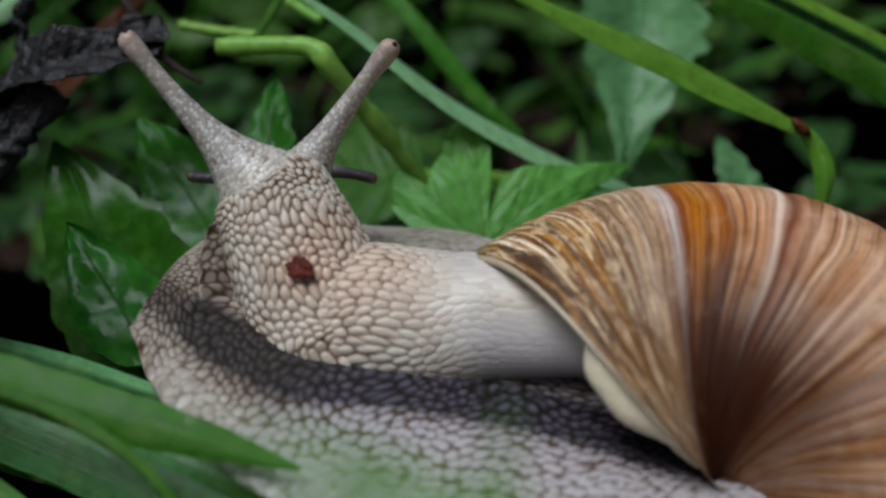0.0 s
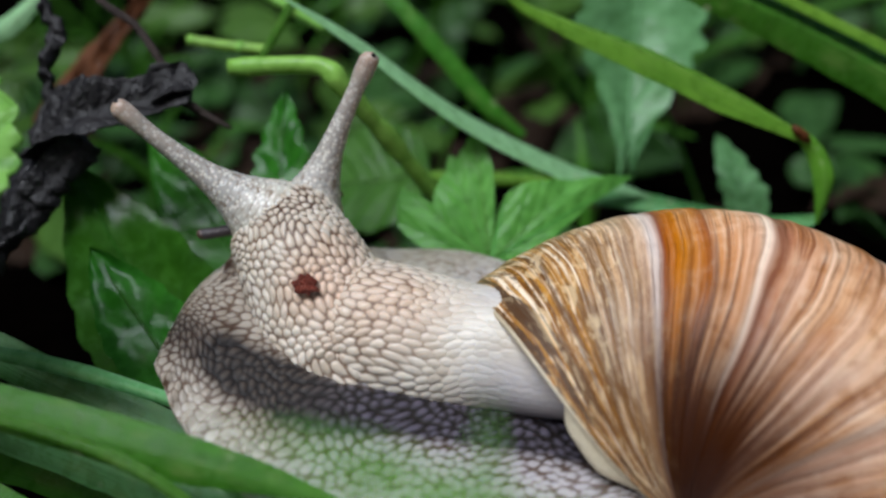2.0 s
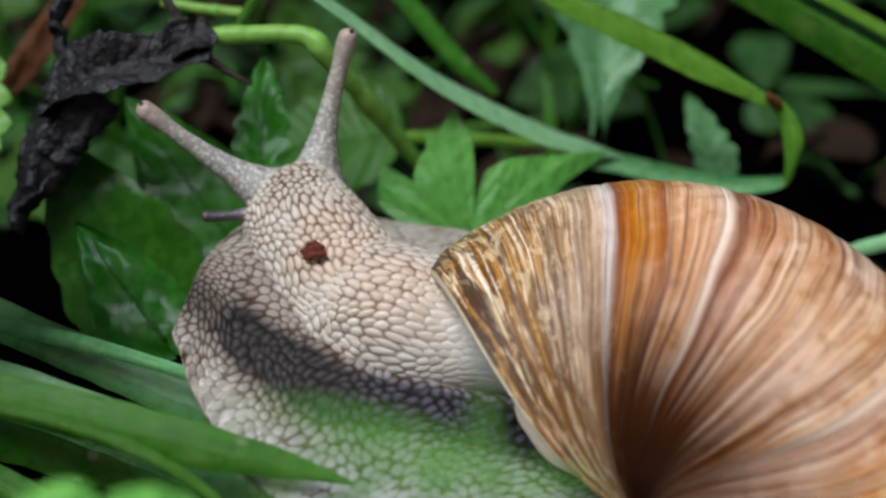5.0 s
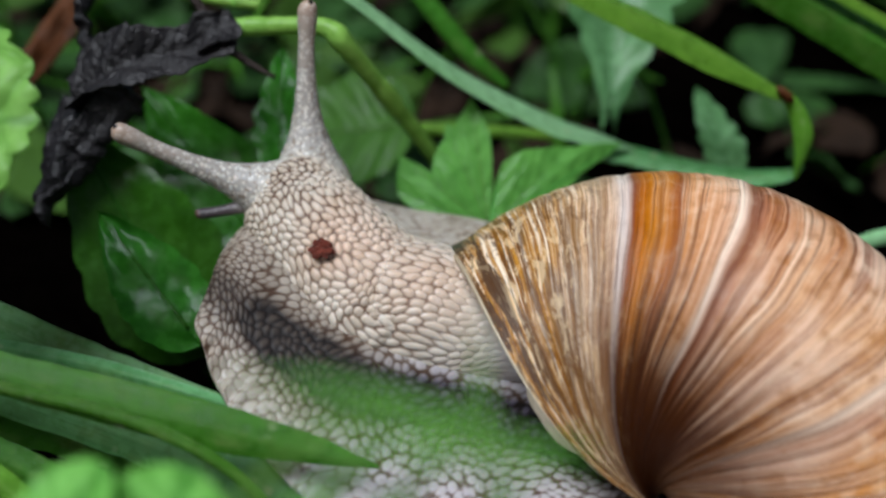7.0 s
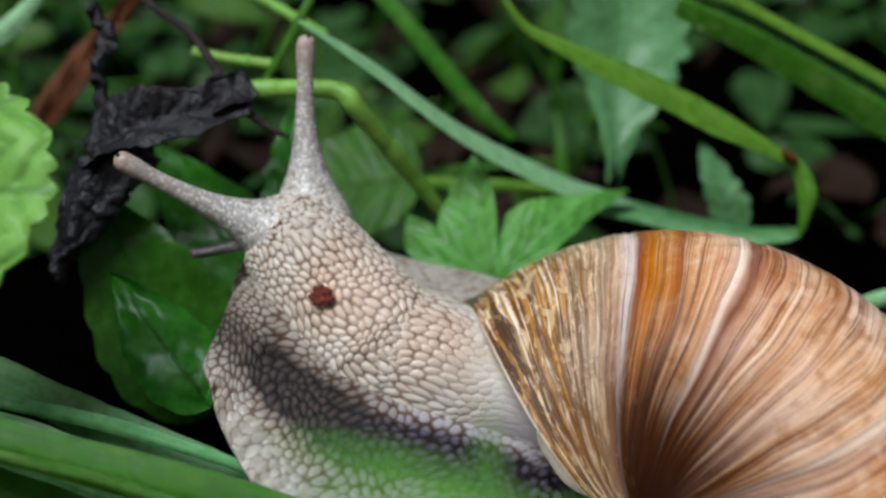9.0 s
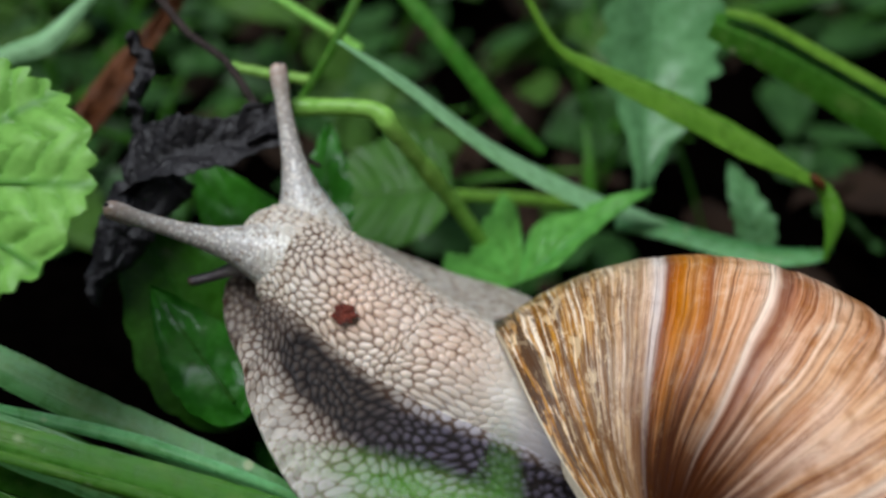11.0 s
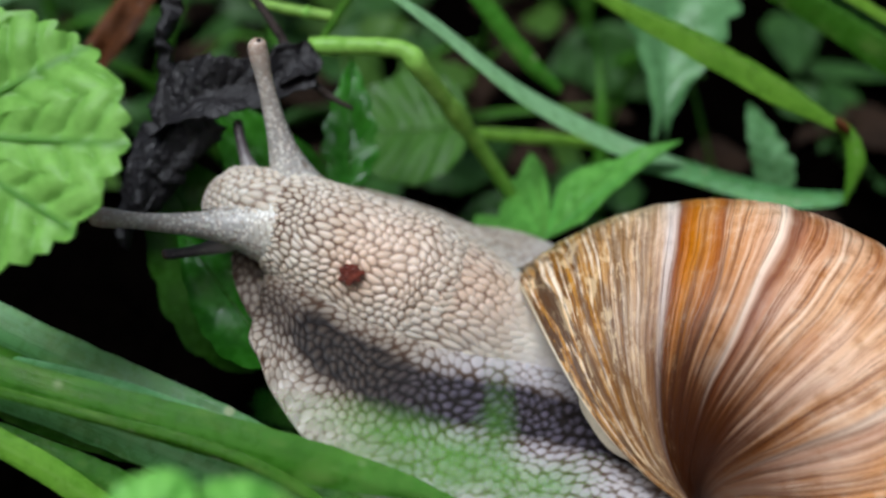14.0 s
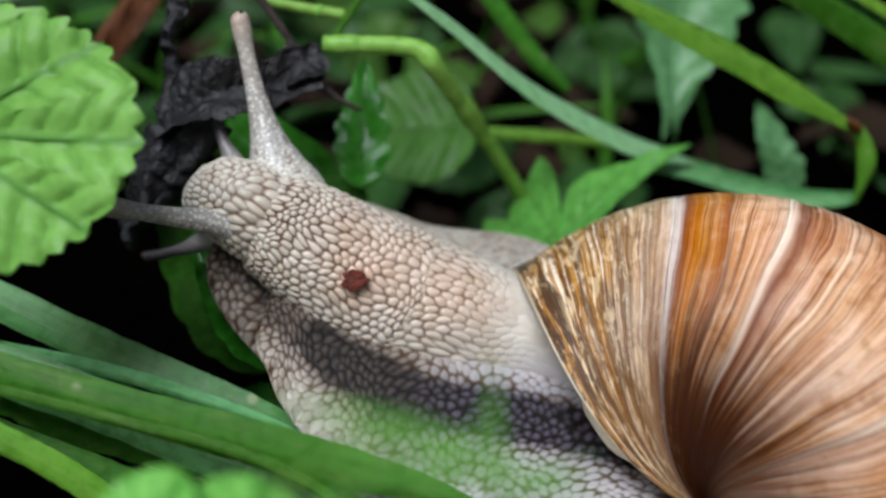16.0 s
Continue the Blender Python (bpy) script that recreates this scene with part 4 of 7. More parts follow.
def tentacle(name, length, radii, mat, label, eye):
    n, m = 90, 28
    z = np.linspace(0, length, n) * SIZE
    s = np.linspace(0, 1, n)
    r = np.interp(s, np.linspace(0, 1, len(radii)), radii)
    r = np.convolve(np.pad(r, 3, "edge"), np.ones(7) / 7, "valid") * SIZE
    tipz = np.clip((s - (1 - radii[-2] / length)) / (radii[-2] / length), 0, 1)
    r = r * np.sqrt(np.clip(1 - tipz**2.4, 0.0004, 1))
    a = np.linspace(0, 2 * np.pi, m, endpoint=False)
    A, B = np.meshgrid(z / SIZE / 0.55, a / (2 * np.pi) * 14, indexing="ij")
    f, _ = pebbles(A, B, 14)
    rr = r[:, None] + 0.17 * SIZE * (step(f, 0, 0.5) - 0.5) * (1 - s)[:, None]**1.2 * np.minimum(1, r[:, None] / SIZE)
    bend = 0.35 * SIZE * np.sin(np.pi * s)
    p = np.stack([np.cos(a) * rr + bend[:, None], np.sin(a) * rr, np.broadcast_to(z[:, None], (n, m))], -1)
    faces = [tuple(x) for x in grid_faces(n, m, True)] + [tuple(range(m - 1, -1, -1)), tuple((n - 1) * m + j for j in range(m))]
    uv = np.stack(np.broadcast_arrays(s[:, None], np.linspace(0, 1, m)[None]), -1)
    ob = part(name, mesh_of(name, p, faces, uv, {"furrow": f}), mat, snail, label)
    if eye:
        bm = bmesh.new()
        bmesh.ops.create_uvsphere(bm, u_segments=12, v_segments=8, radius=0.27 * SIZE)
        me = bpy.data.meshes.new("eye")
        bm.to_mesh(me)
        bm.free()
        e = part("eye", me, EYE, ob, "tiny black eye at the tip")
        e.location = (-0.25 * SIZE, 0.38 * SIZE, (length - 0.30) * SIZE)
    return ob


UP_R = [4.0, 3.8, 3.25, 2.65, 2.12, 1.72, 1.42, 1.20, 1.05, 0.94, 0.86, 0.80, 0.77, 0.76, 0.92, 0.93, 0.85]
LOW_R = [0.95, 0.95, 0.9, 0.78, 0.62, 0.54, 0.5, 0.5, 0.52, 0.5]
feeler_near = tentacle("upper_tentacle", 17.6, UP_R, TENTACLE, "long translucent grey-brown eye tentacle", True)
feeler_far = tentacle("upper_tentacle", 17.8, UP_R, TENTACLE, "long translucent grey-brown eye tentacle", True)
short_near = tentacle("lower_tentacle", 7.2, LOW_R, TENTACLE_DARK, "short dark grey feeler", False)
short_far = tentacle("lower_tentacle", 7.2, LOW_R, TENTACLE_DARK, "short dark grey feeler", False)


def scab():
    rng = np.random.default_rng(8)
    bm = bmesh.new()
    at = np.array(V(-16.80, 0.65, 0.55))
    bmesh.ops.create_icosphere(bm, subdivisions=5, radius=1.0)
    lumps = unit(rng.normal(size=(46, 3)))
    for v in bm.verts:
        n = np.array(v.co)
        d = np.sort(np.linalg.norm(lumps - n, axis=1))
        r = 0.70 + 1.4 * min(d[1] - d[0], 0.16) + 0.16 * math.sin(5 * n[0] + 3) * math.sin(6 * n[1] + 1)
        q = n * r * (1.3, 1.05, 0.42)
        v.co = V(*q) - V(0, 0, 0)
    me = bpy.data.meshes.new("scab")
    bm.to_mesh(me)
    bm.free()
    ob = part("scab", me, SCAB, head, "small dark red scabbed wound")
    ob.location = Vector(at) - Vector(HEAD_AT)


scab()

# ---- plants round the snail ----
T = TOWARD
U = UPHILL
grass_blade([V(-15.22, 29.40, 14.00), V(-8.32, 25.39, 17.00), V(1.33, 18.78, 22.00), V(11.89, 14.04, 28.00), V(18.18, 12.35, 31.00), V(22.20, 11.22, 33.00)], [0.2, 1.1, 1.6, 1.75, 1.1, 0.12], GRASS_PALE, "long pale green grass blade arching behind the snail", fold=0.12, face=T * 0.75 + U * 0.7)
grass_blade([V(15.99, 11.59, 34.00), V(20.53, 11.07, 33.00), V(25.67, 9.57, 32.00), V(32.41, 7.85, 30.00), V(37.63, 7.79, 28.00), V(39.52, 8.58, 27.00)], [1.3, 1.7, 1.7, 1.7, 1.2, 0.2], GRASS_LIT, "green folded end of a grass blade", fold=0.12, face=T * 0.75 + U * 0.7)
grass_blade([V(3.60, 35.79, 16.00), V(7.32, 30.06, 18.00), V(11.91, 27.69, 19.00), V(20.48, 24.16, 20.00), V(28.59, 20.09, 21.00), V(36.10, 15.82, 22.00)], [0.5, 0.6, 1.1, 1.9, 1.9, 0.7], GRASS_YELLOW, "bright green grass blade bent down at a browned kink", fold=0.55, face=T * 0.8 + U * 0.5)
def kink(at, way, size, blade):
    """The browned crease of a bent blade."""
    o = np.array(blade.location)
    c, d = np.array(at), np.array(way)
    q, g, uv = tube([c - d * size, c - d * size * 0.4, c + d * size * 0.4, c + d * size], [0.2, 0.5, 0.55, 0.2], 14, 10, 0.06, 3)
    part("crease", mesh_of("crease", q - o, g, uv), RUST, blade, "browned dry crease")


hanging_tip = grass_blade([V(35.97, 16.06, 22.00), V(37.80, 13.85, 23.00), V(38.66, 11.09, 24.00), V(38.25, 7.19, 26.00)], [0.5, 1.0, 1.1, 0.2], GRASS_YELLOW, "hanging tip of a bent grass blade", fold=0.3)
grass_blade([V(25.51, 33.79, 26.00), V(29.81, 31.92, 26.00), V(37.73, 28.32, 27.00), V(48.98, 21.80, 28.00), V(64.28, 12.63, 29.00)], [1.5, 2.1, 2.5, 2.8, 2.8], GRASS, "thick folded green grass blade with a torn end", fold=0.6)
grass_blade([V(26.70, 34.98, 25.00), V(30.77, 34.12, 25.00), V(38.01, 30.57, 26.00), V(49.81, 24.25, 27.00), V(64.99, 15.17, 28.00)], [0.5, 0.9, 1.0, 1.0, 1.0], GRASS_YELLOW, "curled upper edge of a torn grass blade", fold=0.5, face=T * 0.7 + U * 0.7)
grass_blade([V(-13.38, 36.05, 20.00), V(-16.36, 30.00, 20.00), V(-20.11, 24.06, 21.00)], [0.5, 0.55, 0.4], GRASS, "thin dark green grass stem")

grass_blade([V(-57.73, 27.37, 24.00), V(-52.68, 29.59, 24.00), V(-48.58, 31.18, 24.00), V(-43.89, 36.44, 25.00)], [0.9, 1.2, 1.3, 0.6], GRASS_PALE, "pale grass blade over the dead leaf", fold=0.3)
grass_blade([V(-10.81, 40.86, 38.00), V(-3.78, 32.55, 38.00), V(3.34, 24.11, 40.00), V(7.75, 20.41, 42.00)], [0.9, 1.1, 1.1, 0.6], GRASS, "green grass blade deep in the undergrowth", fold=0.2)
grass_blade([V(-4.33, 14.71, 36.00), V(3.23, 14.42, 36.00), V(13.07, 13.72, 38.00)], [0.7, 0.8, 0.6], GRASS_YELLOW, "yellowing grass stem lying on the soil", fold=0.2)
grass_blade([V(41.83, -0.53, 24.00), V(45.49, 0.30, 24.00), V(51.59, 1.69, 24.00)], [0.3, 0.8, 0.9], GRASS_PALE, "pale grass tip beside the shell", fold=0.2)
leaf([lobe(V(-48.20, 22.04, 33.00), V(-36.18, 39.61, 36.00), T + U * 0.2, 2.2, ovate, 0, 0, 0.25, 0.0, 5, 0.3, wave=0.5, seed=21)], RUST, "rust-brown withered leaf in the undergrowth", name="withered_leaf", category="dead leaf")

kink(V(35.94, 15.79, 21.50), unit(np.array((0.7, 0.1, -0.7))), 0.0012, hanging_tip)

# stalks
def stalk(points, radii, mat, label, name="plant_stalk"):
    p, f, uv = tube(points, radii, 30, 12, 0.02)
    o = p[0].copy()
    ob = part(name, mesh_of(name, p - o, f, uv, {"vein": np.zeros(len(p))}), mat)
    ob.location = o
    for k, wide in ((0, 1.15), (18, 1.25)):
        c = p.reshape(30, 12, 3)[k:k + 4].mean(1)
        r = np.linalg.norm(p.reshape(30, 12, 3)[k + 1] - c[1], axis=1).mean() / SIZE
        q, g, uv = tube(c, [r * 0.9, r * wide, r * wide, r * 0.9], 10, 12)
        part("node", mesh_of("node", q - o, g, uv, {"vein": np.zeros(len(q))}), mat, ob)
    return tagged(ob, label, "stalk", "plant stalks")


stalk([V(-20.81, 22.61, 14.00), V(-15.63, 22.64, 14.00), V(-12.18, 22.48, 14.00), V(-10.68, 21.86, 14.00), V(-9.78, 20.76, 14.40), V(-7.13, 17.78, 18.50), V(-3.53, 13.55, 25.00), V(-0.23, 9.26, 30.00), V(2.40, 5.67, 34.00)], [0.85, 0.9, 0.95, 1.2, 0.95, 0.9, 0.9, 0.85], STEM, "pale green jointed plant stalk, bent at its node")
stalk([V(-27.69, 27.96, 22.00), V(-23.36, 27.12, 22.00), V(-19.16, 26.53, 22.00)], [0.55, 0.6, 0.6], STEM, "short light green leaf stalk")
stalk([V(-24.79, 37.63, 30.00), V(-19.51, 34.38, 30.00), V(-14.23, 31.13, 30.00)], [0.6, 0.6, 0.6], STEM, "green stalk in the undergrowth")

# lobed leaf behind the shell
def cut_leaf(center, outline, veins, mat, label, name, n=40, m=260):
    """A deeply cut leaf in one blade: the outline gives its reach, in degrees from upright, and the blade leans back as it rises."""
    g = np.linspace(outline[0][0], outline[-1][0], m)
    reach = np.interp(g, [x for x, _ in outline], [y for _, y in outline])
    reach = 1.12 * reach * (1 - 0.025 * np.abs(np.mod(g / 4.3, 1) - 0.5))
    R, G = np.meshgrid(np.linspace(0.01, 1, n), np.radians(g), indexing="ij")
    rad = R * reach
    away = np.min([np.abs(np.sin(G - radians(v))) * rad for v in veins], 0)
    u, v = rad * np.sin(G), rad * np.cos(G)
    side = np.mod(rad / 2.4 - away * 0.8, 1.0)
    w = 0.15 * v + 0.12 * np.maximum(0, u) + 0.010 * np.maximum(0, u)**2 - 0.35 * np.clip(away / 1.6, 0, 1) + 0.10 * np.exp(-((side - 0.5) / 0.2)**2) + 0.25 * np.sin(u * 0.55 + 1) * np.sin(v * 0.45)
    q = VN(np.stack([u + center[0], v + center[1], w + center[2]], -1))
    o = np.array(V(*center))
    k = n * m
    f = grid_faces(n, m, False)
    rim = [i * m for i in range(n)] + [(n - 1) * m + j for j in range(1, m)] + [i * m + m - 1 for i in range(n - 2, -1, -1)] + [j for j in range(m - 2, 0, -1)]
    faces = [tuple(x) for x in f] + [tuple(x[::-1] + k) for x in f] + [(x, y, y + k, x + k) for x, y in zip(rim, rim[1:] + rim[:1])]
    vein = np.clip(np.exp(-(away / 0.14)**2) + 0.25 * np.exp(-((side - 0.5) / 0.12)**2), 0, 1)
    pts = np.concatenate([q.reshape(-1, 3), (q + np.array(T) * -0.00022).reshape(-1, 3)])
    uv = np.stack([R, G], -1).reshape(-1, 2)
    thing = base_of(name, o, label, "leaf")
    part("blade", mesh_of("blade", pts - o, faces, np.concatenate([uv, uv]), {"vein": np.concatenate([vein.ravel()] * 2)}), mat, thing)
    for a in veins:
        j = int(np.argmin(np.abs(g - a)))
        p, g2, u2 = tube(q[2:-4:4, j] + np.array(T) * 0.00001, [0.16, 0.12, 0.05], 24, 8)
        part("vein", mesh_of("vein", p - o, g2, u2, {"vein": np.ones(len(p))}), mat, thing)
    return thing


lobed = cut_leaf((4.60, 0.20, 23.0), [(-95, 4), (-78, 6.5), (-68, 9.5), (-49, 11.2), (-44, 7.8), (-36, 8.8), (-25, 9.8), (-21, 11.2), (-17, 10.6), (-12, 11.6), (-6.5, 13.0), (-2, 11), (2, 9.2), (5, 5.2), (7, 1.2), (9, 4.5),
                                      (13, 6.6), (25, 8.4), (35, 9.6), (45, 11.2), (53, 13.8), (58.5, 16.2), (60, 10.5), (66, 7.2), (84, 3.5)],
                 (-66, -49, -21, -6.5, 13, 45, 58), LEAF_MID, "green buttercup leaf with pointed lobes behind the shell", "lobed_leaf")

# serrated leaf at the side, near the lens
def palmate(center, edge, normal, mat, label, name, spread=1.9, veins=(-1.45, -0.52, -0.02, 0.56, 1.45), teeth=23, n=46, m=170):
    """A broad toothed leaf: veins fan out from its stalk, the blade swells between them."""
    c, e = np.array(center), np.array(edge)
    length = np.linalg.norm(e - c)
    ax = (e - c) / length
    nor = unit(np.array(normal) - ax * (np.array(normal) @ ax))
    sd = np.cross(nor, ax)
    r = np.linspace(0.02, 1, n)
    g = np.linspace(-spread, spread, m)
    Rr, G = np.meshgrid(r, g, indexing="ij")
    saw = np.mod((g + spread) / (2 * spread) * teeth + 0.25 * np.sin(g * 9), 1.0)
    out = (1.0 - 0.29 * np.abs(g)**2 / (1 + 0.25 * g * g) + 0.015 * np.sin(g * 5 + 1)) * (1 - 0.05 * np.abs(saw - 0.35) * 2)
    rad = Rr * (1 + (out[None] - 1) * step(Rr, 0.2, 1.0))
    away = np.min([np.abs(np.sin(np.clip(G - v, -1.5, 1.5))) * rad for v in veins], 0)
    near = np.argmin([np.abs(G - v) for v in veins], 0)
    base_g = np.array(veins)[near]
    along = rad - 0.75 * np.abs(G - base_g) * rad
    side = np.mod(along * 6.5 + 0.2 * near, 1.0)
    ribs2 = np.exp(-((side - 0.5) / 0.16)**2) * step(away, 0.0, 0.05)
    main = np.exp(-(away / 0.022)**2)
    z = 0.045 * (step(away, 0, 0.16) - 0.5) - 0.024 * ribs2 + 0.012 * np.sin(rad * 9 + 3 * G) - 0.10 * rad**2 * np.abs(G) / spread
    q = c + (ax * (rad * np.cos(G))[..., None] + sd * (rad * np.sin(G))[..., None] + nor * z[..., None]) * length
    k = n * m
    f = grid_faces(n, m, False)
    rimv = [i * m for i in range(n)] + [(n - 1) * m + j for j in range(1, m)] + [i * m + m - 1 for i in range(n - 2, -1, -1)] + [j for j in range(m - 2, 0, -1)]
    faces = [tuple(x) for x in f] + [tuple(x[::-1] + k) for x in f] + [(x, y, y + k, x + k) for x, y in zip(rimv, rimv[1:] + rimv[:1])]
    pts = np.concatenate([q.reshape(-1, 3), (q - nor * 0.00025).reshape(-1, 3)])
    vein = np.clip(main + 0.34 * ribs2, 0, 1)
    uv = np.stack([rad, G / spread], -1).reshape(-1, 2)
    thing = base_of(name, c, label, "leaf")
    part("blade", mesh_of("blade", pts - c, faces, np.concatenate([uv, uv]), {"vein": np.concatenate([vein.ravel()] * 2)}, crisp=True), mat, thing)
    for v in veins:
        line = [c + length * (x * 0.9 * (ax * math.cos(v) + sd * math.sin(v)) - nor * (0.028 + 0.10 * (x * 0.9)**2 * abs(v) / spread)) for x in np.linspace(0.03, 1, 9)]
        p, g2, u2 = tube(line, [0.3, 0.22, 0.08], 24, 8)
        part("vein", mesh_of("vein", p - c, g2, u2, {"vein": np.ones(len(p))}), mat, thing)
    return thing


near_leaf = palmate(V(-48.30, 12.95, -12.00), V(-32.15, 12.66, -13.00), T + U * 0.25, LEAF_BRIGHT, "bright green toothed nettle-like leaf with sunken veins", "nettle_leaf")

# dark glossy leaves under the head
leaf([lobe(V(-25.48, -7.85, 16.00), V(-37.53, 13.93, 15.00), T + U * 0.5, 7.4, ovate, 6, 0.08, 0.12, 0.03, 5, 0.07, wave=0.35, seed=5)], LEAF_DARK, "dark green wet crinkled leaf below the snail's head", name="ground_leaf", group="ground leaves")
leaf([lobe(V(-18.47, -0.13, 20.00), V(-31.93, 18.36, 22.00), T + U * 0.3, 6.2, ovate, 4, 0.06, 0.1, 0.02, 5, 0.12, wave=0.25, seed=6)], LEAF_DARK, "green leaf behind the snail's head", name="ground_leaf", group="ground leaves")
leaf([lobe(V(-17.07, 9.57, 19.00), V(-17.03, 22.27, 22.00), T + U * 0.2, 3.2, ovate, 5, 0.2, 0.1, 0.02, 5, 0.1, wave=0.2, seed=7)], LEAF_DARK, "small green leaf behind the snail's head", name="ground_leaf", group="ground leaves")
leaf([lobe(V(-24.04, -7.01, 8.00), V(-33.15, 4.57, 10.00), T + U * 0.5, 4.2, ovate, 6, 0.08, 0.12, 0.02, 5, 0.07, wave=0.3, seed=8)], LEAF_DARK, "dark green toothed leaf lying under the foot", name="ground_leaf", group="ground leaves")
# broad blurred leaves further back
leaf([lobe(V(-5.09, 15.93, 40.00), V(-20.94, 14.48, 42.00), T + U * 0.6, 8.5, oval, 0, 0, 0.1, 0.0, 5, 0.5, wave=0.3, seed=9)], LEAF_DIM, "round green leaf in the shade", name="ground_leaf", group="ground leaves")
leaf([lobe(V(20.00, 17.24, 38.00), V(23.80, 50.52, 44.00), T + U * 0.1 + Vector((0.25, 0, 0)), 8.5, wedge, 9, 0.2, 0.25, 0.0, 6, 0.2, wave=0.5, seed=10)], LEAF_GREY, "upright grey-green leaf with a jagged edge", name="upright_leaf")
leaf([lobe(V(33.23, 9.15, 33.00), V(29.87, 19.04, 36.00), T + U * 0.2, 2.6, ovate, 5, 0.2, 0.15, 0.0, 5, 0.3, wave=0.25, seed=11)], LEAF_GREY, "small crinkled green leaf on dark soil", name="small_leaf")

# black rotten leaf on its stalk
def rotten():
    thing = base_of("rotten_leaf", V(-30.09, 17.80, 12.00), "shrivelled black rotten leaf hanging on its stalk", "dead leaf")
    o = np.array(thing.location)
    rng = np.random.default_rng(5)

    def crumple(points, widths, side, seed, n=60, m=21):
        p, f, uv, v = ribbon(points, widths, side, fold=0.5, n=n, m=m, thick=0.0006, seed=seed)
        g = np.random.default_rng(seed)
        q = p / SIZE
        d = np.zeros_like(q)
        for k in range(14):
            w = g.normal(size=3) * g.uniform(0.4, 2.2)
            d += g.normal(size=3) * np.sin(q @ w + g.uniform(0, 6))[:, None] / (0.7 + np.linalg.norm(w)) * 0.28
        return p + d * SIZE - o, f, uv

    for pts, w, sd in (([V(-39.06, 2.23, 11.00), V(-37.67, 7.58, 11.00), V(-35.16, 12.64, 11.00), V(-31.52, 16.59, 11.00)], [0.3, 2.2, 3.3, 2.6], (1, 0, 0.2)),
                       ([V(-36.04, 14.37, 12.00), V(-31.53, 17.15, 11.00), V(-27.04, 18.30, 11.00), V(-23.30, 19.53, 12.00), V(-20.59, 19.83, 12.00)], [2.6, 3.2, 2.5, 2.0, 1.4], (0.3, 1, 0.7)),
                       ([V(-35.50, 17.84, 13.00), V(-36.09, 22.40, 13.00), V(-34.96, 26.40, 13.00), V(-35.85, 30.28, 14.00)], [1.2, 0.7, 0.9, 0.6], (1, 0, 0)),
                       ([V(-24.43, 18.96, 12.00), V(-22.46, 20.95, 12.00), V(-20.65, 21.92, 13.00)], [1.4, 2.3, 1.0], (0.3, 1, 0.6))):
        q, f, uv = crumple(pts, w, sd, int(rng.integers(99)))
        part("scrap", mesh_of("scrap", q, f, uv), ROT, thing)
    q, f, uv = tube([V(-35.59, 36.22, 16.00), V(-30.91, 30.50, 15.00), V(-26.60, 27.17, 14.00), V(-22.93, 21.91, 13.00)], [0.45, 0.42, 0.4, 0.45], 30, 10, 0.05)
    part("stalk", mesh_of("stalk", q - o, f, uv), TWIG, thing, "thin dark brown stalk")
    q, f, uv = tube([V(-21.60, 19.54, 12.00), V(-18.91, 17.66, 13.00), V(-16.86, 16.60, 14.00)], [0.5, 0.35, 0.2], 20, 8, 0.05)
    part("stalk", mesh_of("stalk", q - o, f, uv), TWIG, thing, "broken dark stalk end")
    return thing


dead_leaf = rotten()

# grass in front of the foot
blade_back = grass_blade([V(-57.62, 1.77, 5.00), V(-45.12, -4.03, 4.00), V(-33.67, -8.94, 3.00), V(-24.31, -12.96, 2.00), V(-17.06, -17.58, 1.00), V(-11.88, -22.96, 0.00)], [1.6, 1.8, 1.9, 1.8, 1.4, 0.6], GRASS_LIT, "dark green grass blade with pale specks", fold=0.1)
blade_front = grass_blade([V(-55.09, -4.77, -1.00), V(-42.27, -8.89, -2.00), V(-30.95, -13.11, -3.00), V(-21.63, -16.71, -4.00), V(-11.90, -21.17, -5.00), V(-3.19, -25.70, -6.00)], [2.0, 2.3, 2.3, 2.2, 1.8, 1.2], GRASS_LIT, "broad green grass blade with pale specks before the foot", fold=0.1)
grass_blade([V(-63.89, -5.66, 7.00), V(-45.84, -9.03, 6.00), V(-32.55, -14.31, 5.00), V(-20.34, -20.65, 4.00)], [1.5, 1.7, 1.6, 1.2], GRASS, "dark green grass blade low in the shade", fold=0.1)
grass_blade([V(-65.84, -5.34, -4.00), V(-44.53, -13.34, -4.00), V(-34.59, -17.44, -4.00), V(-26.44, -22.10, -4.00)], [1.5, 1.6, 1.6, 1.3], GRASS, "green grass blade crossing under the others", fold=0.1)
blade_thin = grass_blade([V(-67.07, -3.25, 3.00), V(-52.36, -5.32, 2.00), V(-42.08, -6.87, 1.00), V(-31.02, -9.13, 0.00), V(-18.69, -12.97, -1.00), V(-13.17, -16.01, -1.00)], [0.5, 0.5, 0.6, 0.7, 0.5, 0.12], GRASS_LIT, "narrow green grass blade lying over the others", fold=0.2)
grass_blade([V(-53.83, -7.72, -8.00), V(-44.03, -12.04, -8.00), V(-36.82, -16.44, -8.00), V(-29.98, -22.09, -8.00)], [1.0, 1.2, 1.2, 1.0], GRASS_YELLOW, "yellowish green grass blade close by", fold=0.1)
grass_blade([V(-69.88, 1.54, -9.00), V(-43.30, -6.39, -9.00), V(-27.33, -10.81, -9.00), V(-17.20, -13.59, -9.00), V(-11.16, -15.05, -9.00), V(-5.65, -16.62, -9.00)], [1.5, 1.6, 1.9, 1.8, 1.2, 0.15], GRASS, "green grass blade crossing before the foot", fold=0.1)
